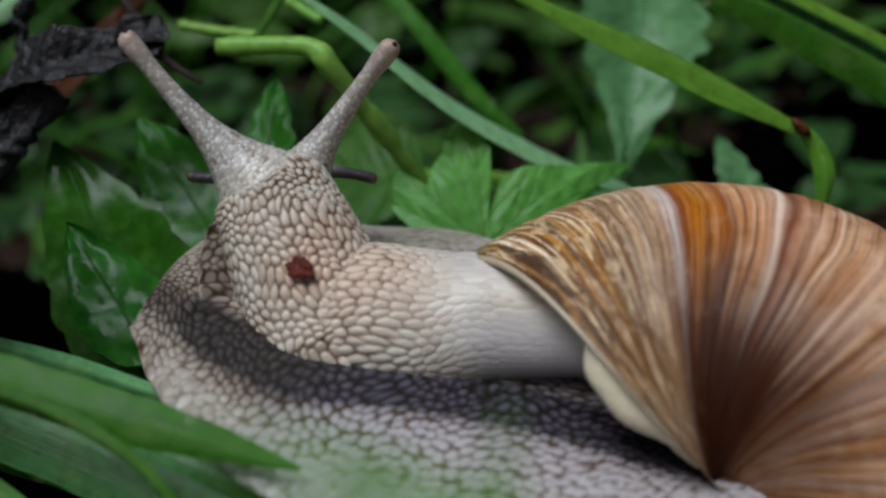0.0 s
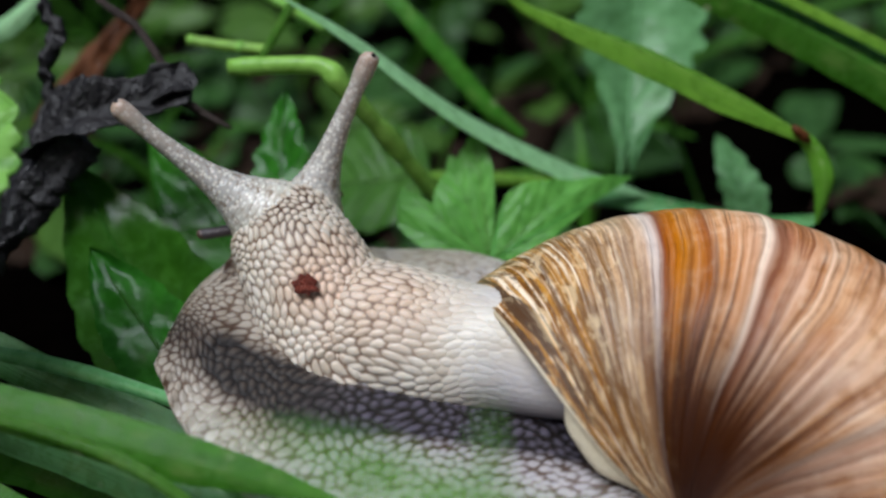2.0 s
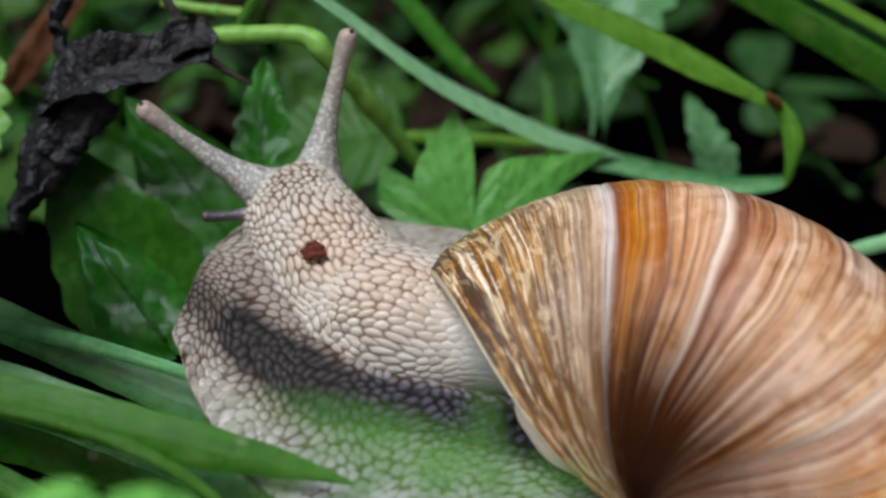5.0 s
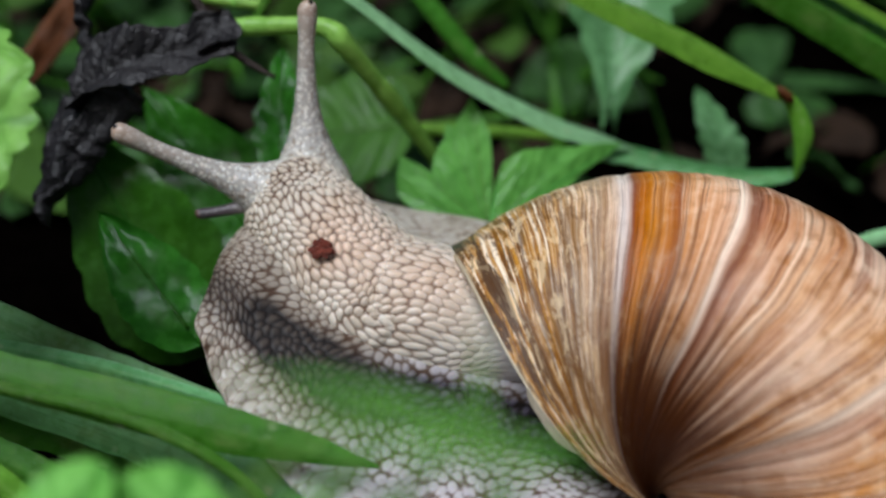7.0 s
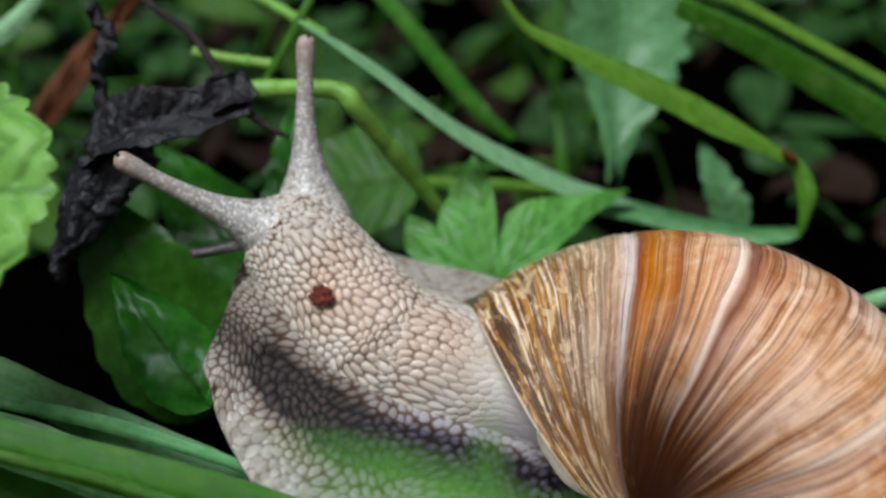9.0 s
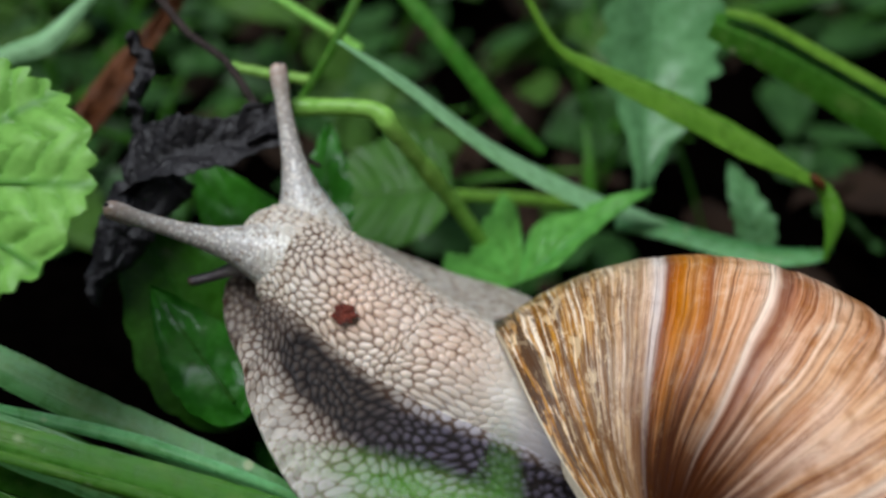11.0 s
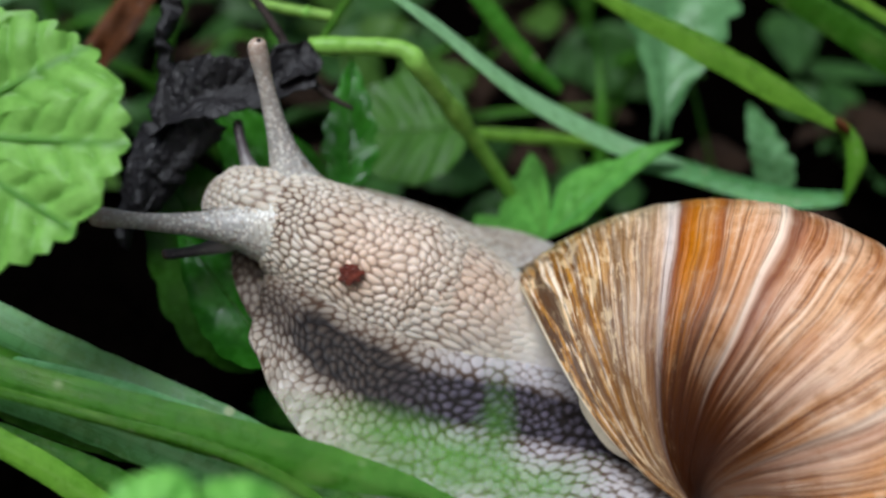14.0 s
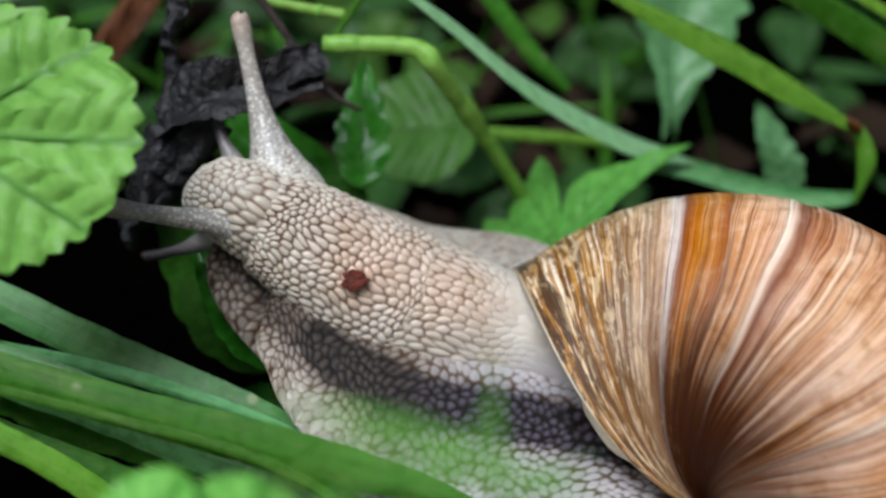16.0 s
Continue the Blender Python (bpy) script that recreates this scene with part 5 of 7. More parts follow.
grass_blade([V(-63.85, -2.20, -10.00), V(-38.04, -8.78, -10.00), V(-28.62, -11.16, -10.00), V(-22.47, -13.27, -10.00), V(-16.84, -16.57, -10.00), V(-12.99, -20.62, -10.00)], [0.4, 0.45, 0.5, 0.55, 0.5, 0.4], GRASS, "narrow green grass blade close by", fold=0.1)
grass_blade([V(-54.88, -4.20, -2.36), V(-48.92, -7.86, 0.0), V(-42.88, -11.10, 1.60), V(-33.12, -15.03, 3.72), V(-23.16, -18.81, 4.75), V(-13.31, -23.74, 4.20)], [2.6, 3.0, 3.2, 3.0, 2.6, 1.5], GRASS, "wide green grass blade at the bottom of the tangle", fold=0.1)
low_leaf = leaf([lobe(V(-28.42, -11.46, -36.00), V(-24.33, -6.33, -36.00), T + U, 3.6, oval, 8, 0.12, 0.1, 0, 5, 0.2, seed=14), lobe(V(-21.51, -11.43, -36.00), V(-19.94, -6.56, -36.00), T + U, 5.0, oval, 8, 0.12, 0.1, 0, 5, 0.2, seed=12)], LEAF_BRIGHT, "bright green leaf top close to the lens", name="low_leaf")
def grass_tuft():
    """A tuft of fine grass close to the lens; one thing, as it sways together."""
    thing = base_of("fine_grass", V(-12.12, -0.81, -51.00), "tuft of fine green grass blades before the snail's foot", "grass")
    o = np.array(thing.location)
    for k, pts in enumerate((
            [V(-18.52, -3.93, -49.00), V(-15.90, -1.20, -51.00), V(-13.06, 0.28, -52.00), V(-10.55, 0.67, -53.00)],
            [V(-16.04, -4.68, -49.00), V(-13.55, -2.33, -50.00), V(-10.93, -0.80, -51.00), V(-7.85, -0.05, -51.00)],
            [V(-14.01, -4.83, -50.00), V(-11.14, -2.50, -51.00), V(-8.29, -1.51, -51.00), V(-5.81, -1.21, -52.00)],
            [V(-14.98, -5.08, -50.00), V(-14.00, -2.28, -51.00), V(-12.58, -0.31, -52.00), V(-11.69, 1.23, -53.00)],
            [V(-17.41, -5.09, -50.00), V(-14.94, -2.77, -51.00), V(-12.11, -1.37, -52.00), V(-9.17, -0.25, -53.00)],
            [V(-12.55, -5.07, -50.00), V(-10.67, -2.01, -51.00), V(-9.34, 0.19, -52.00), V(-8.53, 2.07, -53.00)],
            [V(-8.14, -5.05, -50.00), V(-7.07, -2.72, -51.00), V(-5.57, -1.20, -52.00), V(-4.58, -0.68, -53.00)],
            [V(-8.02, -5.05, -50.00), V(-8.21, -2.00, -51.00), V(-8.39, 0.67, -51.00), V(-8.63, 3.55, -51.00)],
            [V(-17.90, 2.10, -54.50), V(-14.60, 1.75, -54.90), V(-11.70, 0.95, -55.00), V(-8.25, -0.20, -55.50)],
            [V(-16.60, 1.30, -55.00), V(-13.20, 0.70, -55.20), V(-9.60, -0.30, -55.60), V(-6.30, -1.30, -56.00)],
            [V(-15.60, 2.20, -54.80), V(-12.20, 1.50, -55.00), V(-9.20, 0.40, -55.30), V(-6.00, -0.90, -56.00)],
            [V(-17.20, 0.60, -55.10), V(-13.90, 0.10, -55.20), V(-10.40, -0.80, -55.50), V(-7.60, -1.60, -56.00)],
            [V(-14.40, 1.10, -55.00), V(-11.20, 0.20, -55.20), V(-8.10, -0.70, -55.60), V(-4.90, -1.60, -56.20)],
            [V(-13.80, 1.80, -54.90), V(-10.90, 0.90, -55.10), V(-7.60, -0.20, -55.60), V(-4.60, -1.00, -56.30)])):
        p, f, uv, v = ribbon(pts, [0.27, 0.24, 0.2, 0.05] if k < 8 else [0.05, 0.15, 0.16, 0.04], (1, 0.2, 0.3) if k > 2 else (0.2, 0.2, 1), fold=0.15, n=26, m=7, seed=k)
        keels.clear()
        part("stem", mesh_of("stem", p - o, f, uv, {"vein": v}, crisp=True), LEAF_BRIGHT, thing)
    return thing


tuft = grass_tuft()


# undergrowth: many leaves and blades behind, uncounted
def undergrowth():
    rng = np.random.default_rng(11)
    for mat, count, name, label in ((GRASS, 95, "undergrowth_grass", "tangle of thin green grass in the shade"), (LEAF_DIM, 52, "undergrowth_leaves", "mixed small green leaves in the shade"), (SHADE_LEAF, 130, "shaded_leaves", "green leaves low on the soil, darkened for shade"), (BROWN, 110, "leaf_litter", "brown leaf litter on the soil")):
        pieces = []
        for k in range(count):
            x, y = rng.uniform(-0.09, 0.09), rng.uniform(0.045, 0.16)
            if mat is BROWN or mat is SHADE_LEAF:
                y = rng.uniform(0.03, 0.14)
            if ((x > 0.022 and y < 0.10) and rng.random() < 0.6) or (x < -0.012 and y < 0.05):
                continue
            b = np.array((x, y, -0.0115))
            if mat is GRASS:
                d = np.array((rng.normal() * 0.02, rng.normal() * 0.012, rng.uniform(0.010, 0.032)))
                pieces.append(ribbon([b, b + d * 0.5 + (0, 0, 0.004), b + d], [0.7, 0.9, 0.15], (rng.normal(), rng.normal(), 0.3), n=14, m=5))
            else:
                d = unit(rng.normal(size=3) * (1, 1, 0.35)) * rng.uniform(0.008, 0.020)
                h = rng.uniform(0.003, 0.022) if mat is LEAF_DIM else (rng.uniform(0.0, 0.008) if mat is SHADE_LEAF else 0.0005)
                nn = np.array((0, -0.5, 1.0)) + rng.normal(size=3) * 0.4
                pieces.append(lobe(b + (0, 0, h), b + (0, 0, h) + d * (1, 1, 0.3), nn, rng.uniform(2.5, 6.5), ovate, 6, 0.15, 0.15, 0.1, 4, 0.15, n=20, m=11, wave=0.4, seed=k))
        p, f, uv, v = joined(pieces)
        ribs.clear()
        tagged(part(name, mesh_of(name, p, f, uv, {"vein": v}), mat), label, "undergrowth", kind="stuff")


undergrowth()


def motions():
    walk(shell, [
        (0.0, pose(0.02185, 0.00101, 0.00203, -2.22, 20.66, 23.62)),
        (0.5, pose(0.02176, 0.00011, 0.00206, -2.99, 19.70, 21.70)),
        (1.0, pose(0.02135, -0.00034, 0.00274, -3.73, 18.72, 19.80)),
        (1.5, pose(0.02059, -0.00128, 0.00273, -4.43, 17.71, 17.93)),
        (2.0, pose(0.01995, 0.00036, 0.00073, 2.97, 13.93, 16.78)),
        (2.5, pose(0.01932, 0.00199, -0.00127, 10.38, 10.35, 15.22)),
        (3.0, pose(0.01864, -0.00038, 0.00071, 8.06, 10.54, 14.85)),
        (3.5, pose(0.01769, -0.00308, 0.00221, 5.74, 10.72, 14.48)),
        (4.0, pose(0.01754, -0.00271, 0.00230, 5.98, 10.15, 13.25)),
        (6.5, pose(0.01655, -0.00171, 0.00150, 7.38, 7.38, 7.07)),
        (7.0, pose(0.01666, -0.00140, 0.00151, 7.70, 6.85, 5.83)),
        (7.5, pose(0.01683, -0.00040, 0.00127, 5.00, 7.17, 5.19)),
        (8.0, pose(0.01689, 0.00054, 0.00095, 2.29, 7.47, 4.53)),
        (10.5, pose(0.01673, -0.00120, 0.00349, 2.40, 5.83, 3.52)),
        (11.0, pose(0.01665, -0.00187, 0.00353, 2.42, 5.50, 3.32)),
        (11.5, pose(0.01673, -0.00150, 0.00366, 2.58, 4.59, 3.34)),
        (12.0, pose(0.01669, -0.00124, 0.00361, 2.74, 3.67, 3.35)),
        (12.5, pose(0.01686, -0.00102, 0.00352, 2.89, 2.75, 3.37)),
        (13.0, pose(0.01660, -0.00081, 0.00406, 0.39, 2.74, 2.24)),
        (13.5, pose(0.01618, -0.00093, 0.00411, -2.11, 2.69, 1.11)),
        (14.0, pose(0.01587, -0.00146, 0.00381, -1.69, 2.22, 0.85)),
        (14.5, pose(0.01554, -0.00145, 0.00428, -1.26, 1.75, 0.57)),
        (15.0, pose(0.01525, -0.00150, 0.00466, -0.83, 1.29, 0.30)),
        (15.5, pose(0.01490, -0.00208, 0.00428, -0.40, 0.82, 0.02)),
        (16.0, pose(0.01467, -0.00212, 0.00467, 0.03, 0.36, -0.26))])
    walk(head, [
        (0.0, pose(-0.00588, 0.00963, 0.01017, -13.00, 24.23, -21.36)),
        (0.5, pose(-0.00597, 0.00989, 0.00993, -13.70, 21.09, -21.79)),
        (1.0, pose(-0.00600, 0.01033, 0.01022, -13.69, 17.14, -23.13)),
        (1.5, pose(-0.00628, 0.01057, 0.01039, -13.98, 13.78, -24.55)),
        (2.0, pose(-0.00676, 0.01053, 0.01002, -18.53, 13.82, -26.80)),
        (2.5, pose(-0.00687, 0.01074, 0.01001, -22.77, 13.08, -29.14)),
        (3.0, pose(-0.00574, 0.01091, 0.01022, -23.92, 7.26, -30.80)),
        (3.5, pose(-0.00505, 0.01090, 0.01030, -24.33, 2.72, -31.96)),
        (4.0, pose(-0.00471, 0.01105, 0.01034, -23.73, 2.56, -31.03)),
        (6.5, pose(-0.00588, 0.01140, 0.01015, -16.32, 1.78, -26.79)),
        (7.0, pose(-0.00586, 0.01153, 0.01021, -14.78, 1.22, -25.44)),
        (7.5, pose(-0.00621, 0.01180, 0.01073, -12.22, 3.28, -26.70)),
        (8.0, pose(-0.00640, 0.01202, 0.01116, -9.82, 4.89, -27.94)),
        (10.5, pose(-0.00720, 0.01337, 0.01260, -8.24, 0.11, -16.97)),
        (11.0, pose(-0.00755, 0.01334, 0.01252, -7.18, -0.03, -14.66)),
        (11.5, pose(-0.00782, 0.01351, 0.01326, -4.83, -4.54, -14.11)),
        (12.0, pose(-0.00781, 0.01335, 0.01347, -2.88, -8.53, -13.99)),
        (12.5, pose(-0.00754, 0.01316, 0.01369, -1.69, -11.50, -13.07)),
        (13.0, pose(-0.00746, 0.01366, 0.01365, 3.26, -14.41, -12.62)),
        (13.5, pose(-0.00752, 0.01431, 0.01396, 11.23, -19.03, -14.80)),
        (14.0, pose(-0.00872, 0.01370, 0.01332, 4.32, -13.81, -9.25)),
        (14.5, pose(-0.00973, 0.01321, 0.01283, -2.05, -11.17, -5.55)),
        (15.0, pose(-0.01011, 0.01321, 0.01279, -1.29, -7.85, -3.92)),
        (15.5, pose(-0.01072, 0.01314, 0.01273, -0.40, -3.76, -1.66)),
        (16.0, pose(-0.01157, 0.01294, 0.01244, 0.07, 0.57, 0.39))])
    walk(flap, [
        (0.0, pose(-0.00368, 0.00963, 0.00837, -13.00, 24.23, -21.36)),
        (0.5, pose(-0.00377, 0.00989, 0.00813, -13.70, 21.09, -21.79)),
        (1.0, pose(-0.00380, 0.01033, 0.00842, -13.69, 17.14, -23.13)),
        (1.5, pose(-0.00408, 0.01057, 0.00859, -13.98, 13.78, -24.55)),
        (2.0, pose(-0.00456, 0.01053, 0.00822, -18.53, 13.82, -26.80)),
        (2.5, pose(-0.00467, 0.01074, 0.00821, -22.77, 13.08, -29.14)),
        (3.0, pose(-0.00354, 0.01091, 0.00842, -23.92, 7.26, -30.80)),
        (3.5, pose(-0.00285, 0.01090, 0.00850, -24.33, 2.72, -31.96)),
        (4.0, pose(-0.00251, 0.01105, 0.00854, -23.73, 2.56, -31.03)),
        (6.5, pose(-0.00368, 0.01140, 0.00835, -16.32, 1.78, -26.79)),
        (7.0, pose(-0.00366, 0.01153, 0.00841, -14.78, 1.22, -25.44)),
        (7.5, pose(-0.00401, 0.01180, 0.00893, -12.22, 3.28, -26.70)),
        (8.0, pose(-0.00420, 0.01202, 0.00936, -9.82, 4.89, -27.94)),
        (10.5, pose(-0.00683, 0.01337, 0.01230, -8.24, 0.11, -16.97)),
        (11.0, pose(-0.00755, 0.01334, 0.01252, -7.18, -0.03, -14.66)),
        (11.5, pose(-0.00782, 0.01351, 0.01326, -4.83, -4.54, -14.11)),
        (12.0, pose(-0.00781, 0.01335, 0.01347, -2.88, -6.00, -13.99)),
        (12.5, pose(-0.00754, 0.01316, 0.01299, -1.69, -6.00, -13.07)),
        (13.0, pose(-0.00746, 0.01366, 0.01245, 2.00, -6.00, -12.62)),
        (13.5, pose(-0.00752, 0.01431, 0.01216, 2.00, -6.00, -14.80)),
        (14.0, pose(-0.00872, 0.01370, 0.01212, 2.00, -6.00, -9.25)),
        (14.5, pose(-0.00973, 0.01321, 0.01223, -2.05, -6.00, -5.55)),
        (15.0, pose(-0.01011, 0.01321, 0.01279, -1.29, -6.00, -3.92)),
        (15.5, pose(-0.01072, 0.01314, 0.01273, -0.40, -3.76, -1.66)),
        (16.0, pose(-0.01157, 0.01294, 0.01244, 0.07, 0.57, 0.39))])
    walk(neck, [
        (0.0, pose(0.00615, 0.00951, 0.01185, -2.00, -19.16, 2.80)),
        (0.5, pose(0.00600, 0.00908, 0.01147, -2.34, -18.49, -0.40)),
        (1.0, pose(0.00590, 0.00907, 0.01177, -2.63, -18.49, -2.44)),
        (1.5, pose(0.00546, 0.00851, 0.01127, -2.92, -15.24, -6.25)),
        (2.0, pose(0.00549, 0.00859, 0.01113, -2.88, -14.68, -6.26)),
        (2.5, pose(0.00553, 0.00868, 0.01099, -2.84, -14.12, -6.27)),
        (3.0, pose(0.00556, 0.00876, 0.01084, -2.80, -13.56, -6.27)),
        (3.5, pose(0.00559, 0.00885, 0.01070, -2.76, -13.00, -6.28)),
        (4.0, pose(0.00562, 0.00893, 0.01056, -2.72, -12.44, -6.29)),
        (6.5, pose(0.00579, 0.00888, 0.00916, -2.53, -9.63, -6.33)),
        (7.0, pose(0.00596, 0.00977, 0.00893, -1.64, -9.05, -2.48)),
        (7.5, pose(0.00569, 0.00989, 0.00884, -1.57, -7.60, -2.72)),
        (8.0, pose(0.00543, 0.01003, 0.00875, -1.49, -6.14, -2.95)),
        (10.5, pose(0.00410, 0.01114, 0.00897, -1.13, 1.12, -4.13)),
        (11.0, pose(0.00367, 0.01047, 0.00908, -2.08, 0.23, -7.07)),
        (11.5, pose(0.00321, 0.01098, 0.00903, -1.40, 4.17, -5.68)),
        (12.0, pose(0.00309, 0.01127, 0.00870, -0.52, 6.85, -3.72)),
        (12.5, pose(0.00315, 0.01153, 0.00831, 0.50, 9.93, -1.69)),
        (13.0, pose(0.00321, 0.01227, 0.00818, 0.97, 10.39, -0.58)),
        (13.5, pose(0.00264, 0.01261, 0.00766, 0.75, 14.91, -2.26)),
        (14.0, pose(0.00188, 0.01223, 0.00772, 0.88, 11.06, -0.98)),
        (14.5, pose(0.00145, 0.01235, 0.00834, 1.31, 5.20, 2.08)),
        (15.0, pose(0.00122, 0.01233, 0.00871, 1.02, 3.10, 2.04)),
        (15.5, pose(0.00050, 0.01181, 0.00846, 0.45, 4.11, -0.08)),
        (16.0, pose(-0.00005, 0.01186, 0.00898, 0.37, 0.07, 1.19))])
    walk(snout, [
        (0.0, pose(-0.00915, 0.01344, 0.01834, -13.00, 24.23, -21.36)),
        (0.5, pose(-0.00960, 0.01396, 0.01782, -13.70, 21.09, -21.79)),
        (1.0, pose(-0.01003, 0.01468, 0.01775, -13.69, 17.14, -23.13)),
        (1.5, pose(-0.01058, 0.01523, 0.01758, -13.98, 13.78, -24.55)),
        (2.0, pose(-0.01072, 0.01577, 0.01701, -18.53, 13.82, -26.80)),
        (2.5, pose(-0.01055, 0.01654, 0.01670, -22.77, 13.08, -29.14)),
        (3.0, pose(-0.00976, 0.01724, 0.01620, -23.92, 7.26, -30.80)),
        (3.5, pose(-0.00930, 0.01758, 0.01570, -24.33, 2.72, -31.96)),
        (4.0, pose(-0.00911, 0.01762, 0.01576, -23.73, 2.56, -31.03)),
        (6.5, pose(-0.01131, 0.01723, 0.01593, -16.32, 1.78, -26.79)),
        (7.0, pose(-0.01157, 0.01716, 0.01601, -14.78, 1.22, -25.44)),
        (7.5, pose(-0.01176, 0.01725, 0.01692, -12.22, 3.28, -26.70)),
        (8.0, pose(-0.01181, 0.01733, 0.01767, -9.82, 4.89, -27.94)),
        (10.5, pose(-0.01554, 0.01848, 0.01903, -8.24, 0.11, -16.97)),
        (11.0, pose(-0.01644, 0.01816, 0.01907, -7.18, -0.03, -14.66)),
        (11.5, pose(-0.01770, 0.01832, 0.01921, -4.83, -4.54, -14.11)),
        (12.0, pose(-0.01855, 0.01823, 0.01880, -2.88, -8.53, -13.99)),
        (12.5, pose(-0.01906, 0.01798, 0.01850, -1.69, -11.50, -13.07)),
        (13.0, pose(-0.01982, 0.01801, 0.01802, 3.26, -14.41, -12.62)),
        (13.5, pose(-0.02072, 0.01838, 0.01740, 11.23, -19.03, -14.80)),
        (14.0, pose(-0.02176, 0.01735, 0.01789, 4.32, -13.81, -9.25)),
        (14.5, pose(-0.02270, 0.01684, 0.01782, -2.05, -11.17, -5.55)),
        (15.0, pose(-0.02295, 0.01637, 0.01858, -1.29, -7.85, -3.92)),
        (15.5, pose(-0.02330, 0.01569, 0.01948, -0.40, -3.76, -1.66)),
        (16.0, pose(-0.02375, 0.01498, 0.02016, 0.07, 0.57, 0.39))])
    walk(foot, [
        (0.0, pose(-0.01837, 0.00325, 0.01374, 2.94, -3.15, 2.21)),
        (0.5, pose(-0.01809, 0.00296, 0.01332, 2.88, -4.40, 3.09)),
        (1.0, pose(-0.01824, 0.00283, 0.01315, 2.82, -5.46, 3.84)),
        (1.5, pose(-0.01890, 0.00261, 0.01283, 2.22, -6.71, 4.72)),
        (2.0, pose(-0.01904, 0.00306, 0.01347, 1.43, -3.27, 2.29)),
        (2.5, pose(-0.01875, 0.00368, 0.01436, 0.50, 0.22, -0.15)),
        (3.0, pose(-0.01807, 0.00364, 0.01430, 0.00, 0.03, -0.02)),
        (3.5, pose(-0.01790, 0.00338, 0.01393, 1.00, -0.03, 0.02)),
        (4.0, pose(-0.01748, 0.00350, 0.01410, 2.00, 0.88, -0.62)),
        (6.5, pose(-0.01827, 0.00331, 0.01383, 5.40, 4.07, -2.85)),
        (7.0, pose(-0.01811, 0.00329, 0.01379, 5.91, 3.88, -2.72)),
        (7.5, pose(-0.01832, 0.00349, 0.01409, 5.88, 4.38, -3.07)),
        (8.0, pose(-0.01835, 0.00364, 0.01430, 5.35, 4.98, -3.50)),
        (10.5, pose(-0.01857, 0.00584, 0.01744, 0.59, 8.18, -5.78)),
        (11.0, pose(-0.01877, 0.00596, 0.01762, -0.47, 8.68, -6.13)),
        (11.5, pose(-0.01951, 0.00555, 0.01702, -0.19, 5.57, -3.92)),
        (12.0, pose(-0.01975, 0.00483, 0.01600, -0.05, 2.82, -1.98)),
        (12.5, pose(-0.01962, 0.00413, 0.01500, 0.00, 0.09, -0.06)),
        (13.0, pose(-0.01957, 0.00407, 0.01492, 0.00, -0.16, 0.11)),
        (13.5, pose(-0.01970, 0.00413, 0.01500, 0.00, 0.04, -0.03)),
        (14.0, pose(-0.02041, 0.00399, 0.01480, 0.00, 0.39, -0.27)),
        (14.5, pose(-0.02078, 0.00401, 0.01483, 0.00, 0.22, -0.16)),
        (15.0, pose(-0.02077, 0.00391, 0.01469, 0.00, 0.02, -0.01)),
        (15.5, pose(-0.02088, 0.00377, 0.01449, 0.00, -0.22, 0.15)),
        (16.0, pose(-0.02117, 0.00358, 0.01422, 0.00, -0.00, -0.00))])
    walk(feeler_near, [
        (0.0, pose(-0.01097, 0.01431, 0.01993, 21.86, 33.56, -152.32)),
        (0.5, pose(-0.01169, 0.01491, 0.01951, 23.05, 34.68, -151.02)),
        (1.0, pose(-0.01224, 0.01574, 0.01933, 29.80, 37.63, -147.32)),
        (1.5, pose(-0.01284, 0.01638, 0.01901, 48.97, 40.50, -143.27)),
        (2.0, pose(-0.01274, 0.01706, 0.01828, 27.64, 40.61, -143.11)),
        (2.5, pose(-0.01167, 0.01800, 0.01717, 26.71, 41.48, -141.76)),
        (3.0, pose(-0.01071, 0.01882, 0.01605, 23.42, 38.83, -145.69)),
        (3.5, pose(-0.01028, 0.01920, 0.01516, 20.85, 35.95, -149.48)),
        (4.0, pose(-0.01007, 0.01923, 0.01526, 22.29, 37.82, -147.08)),
        (6.5, pose(-0.01245, 0.01854, 0.01601, 34.88, 47.47, -130.24)),
        (7.0, pose(-0.01288, 0.01837, 0.01621, 38.40, 49.11, -126.03)),
        (7.5, pose(-0.01304, 0.01841, 0.01717, 35.26, 47.45, -130.28)),
        (8.0, pose(-0.01304, 0.01843, 0.01792, 32.48, 45.74, -134.07)),
        (10.5, pose(-0.01597, 0.01824, 0.01901, 44.68, 51.28, -119.15)),
        (11.0, pose(-0.01679, 0.01768, 0.01907, 47.76, 52.13, -115.78)),
        (11.5, pose(-0.01754, 0.01764, 0.01902, 51.77, 53.22, -110.50)),
        (12.0, pose(-0.01766, 0.01743, 0.01842, 56.31, 54.16, -104.22)),
        (12.5, pose(-0.01747, 0.01709, 0.01803, 61.10, 54.75, -97.78)),
        (13.0, pose(-0.01809, 0.01690, 0.01760, 64.63, 54.93, -94.13)),
        (13.5, pose(-0.01880, 0.01705, 0.01704, 67.40, 54.99, -91.21)),
        (14.0, pose(-0.01977, 0.01606, 0.01747, 63.59, 54.85, -95.95)),
        (14.5, pose(-0.02028, 0.01565, 0.01731, 59.42, 54.55, -100.41)),
        (15.0, pose(-0.02006, 0.01533, 0.01779, 58.34, 54.51, -100.89)),
        (15.5, pose(-0.01998, 0.01483, 0.01839, 57.16, 54.45, -101.52)),
        (16.0, pose(-0.01993, 0.01433, 0.01869, 54.99, 54.30, -103.02))])
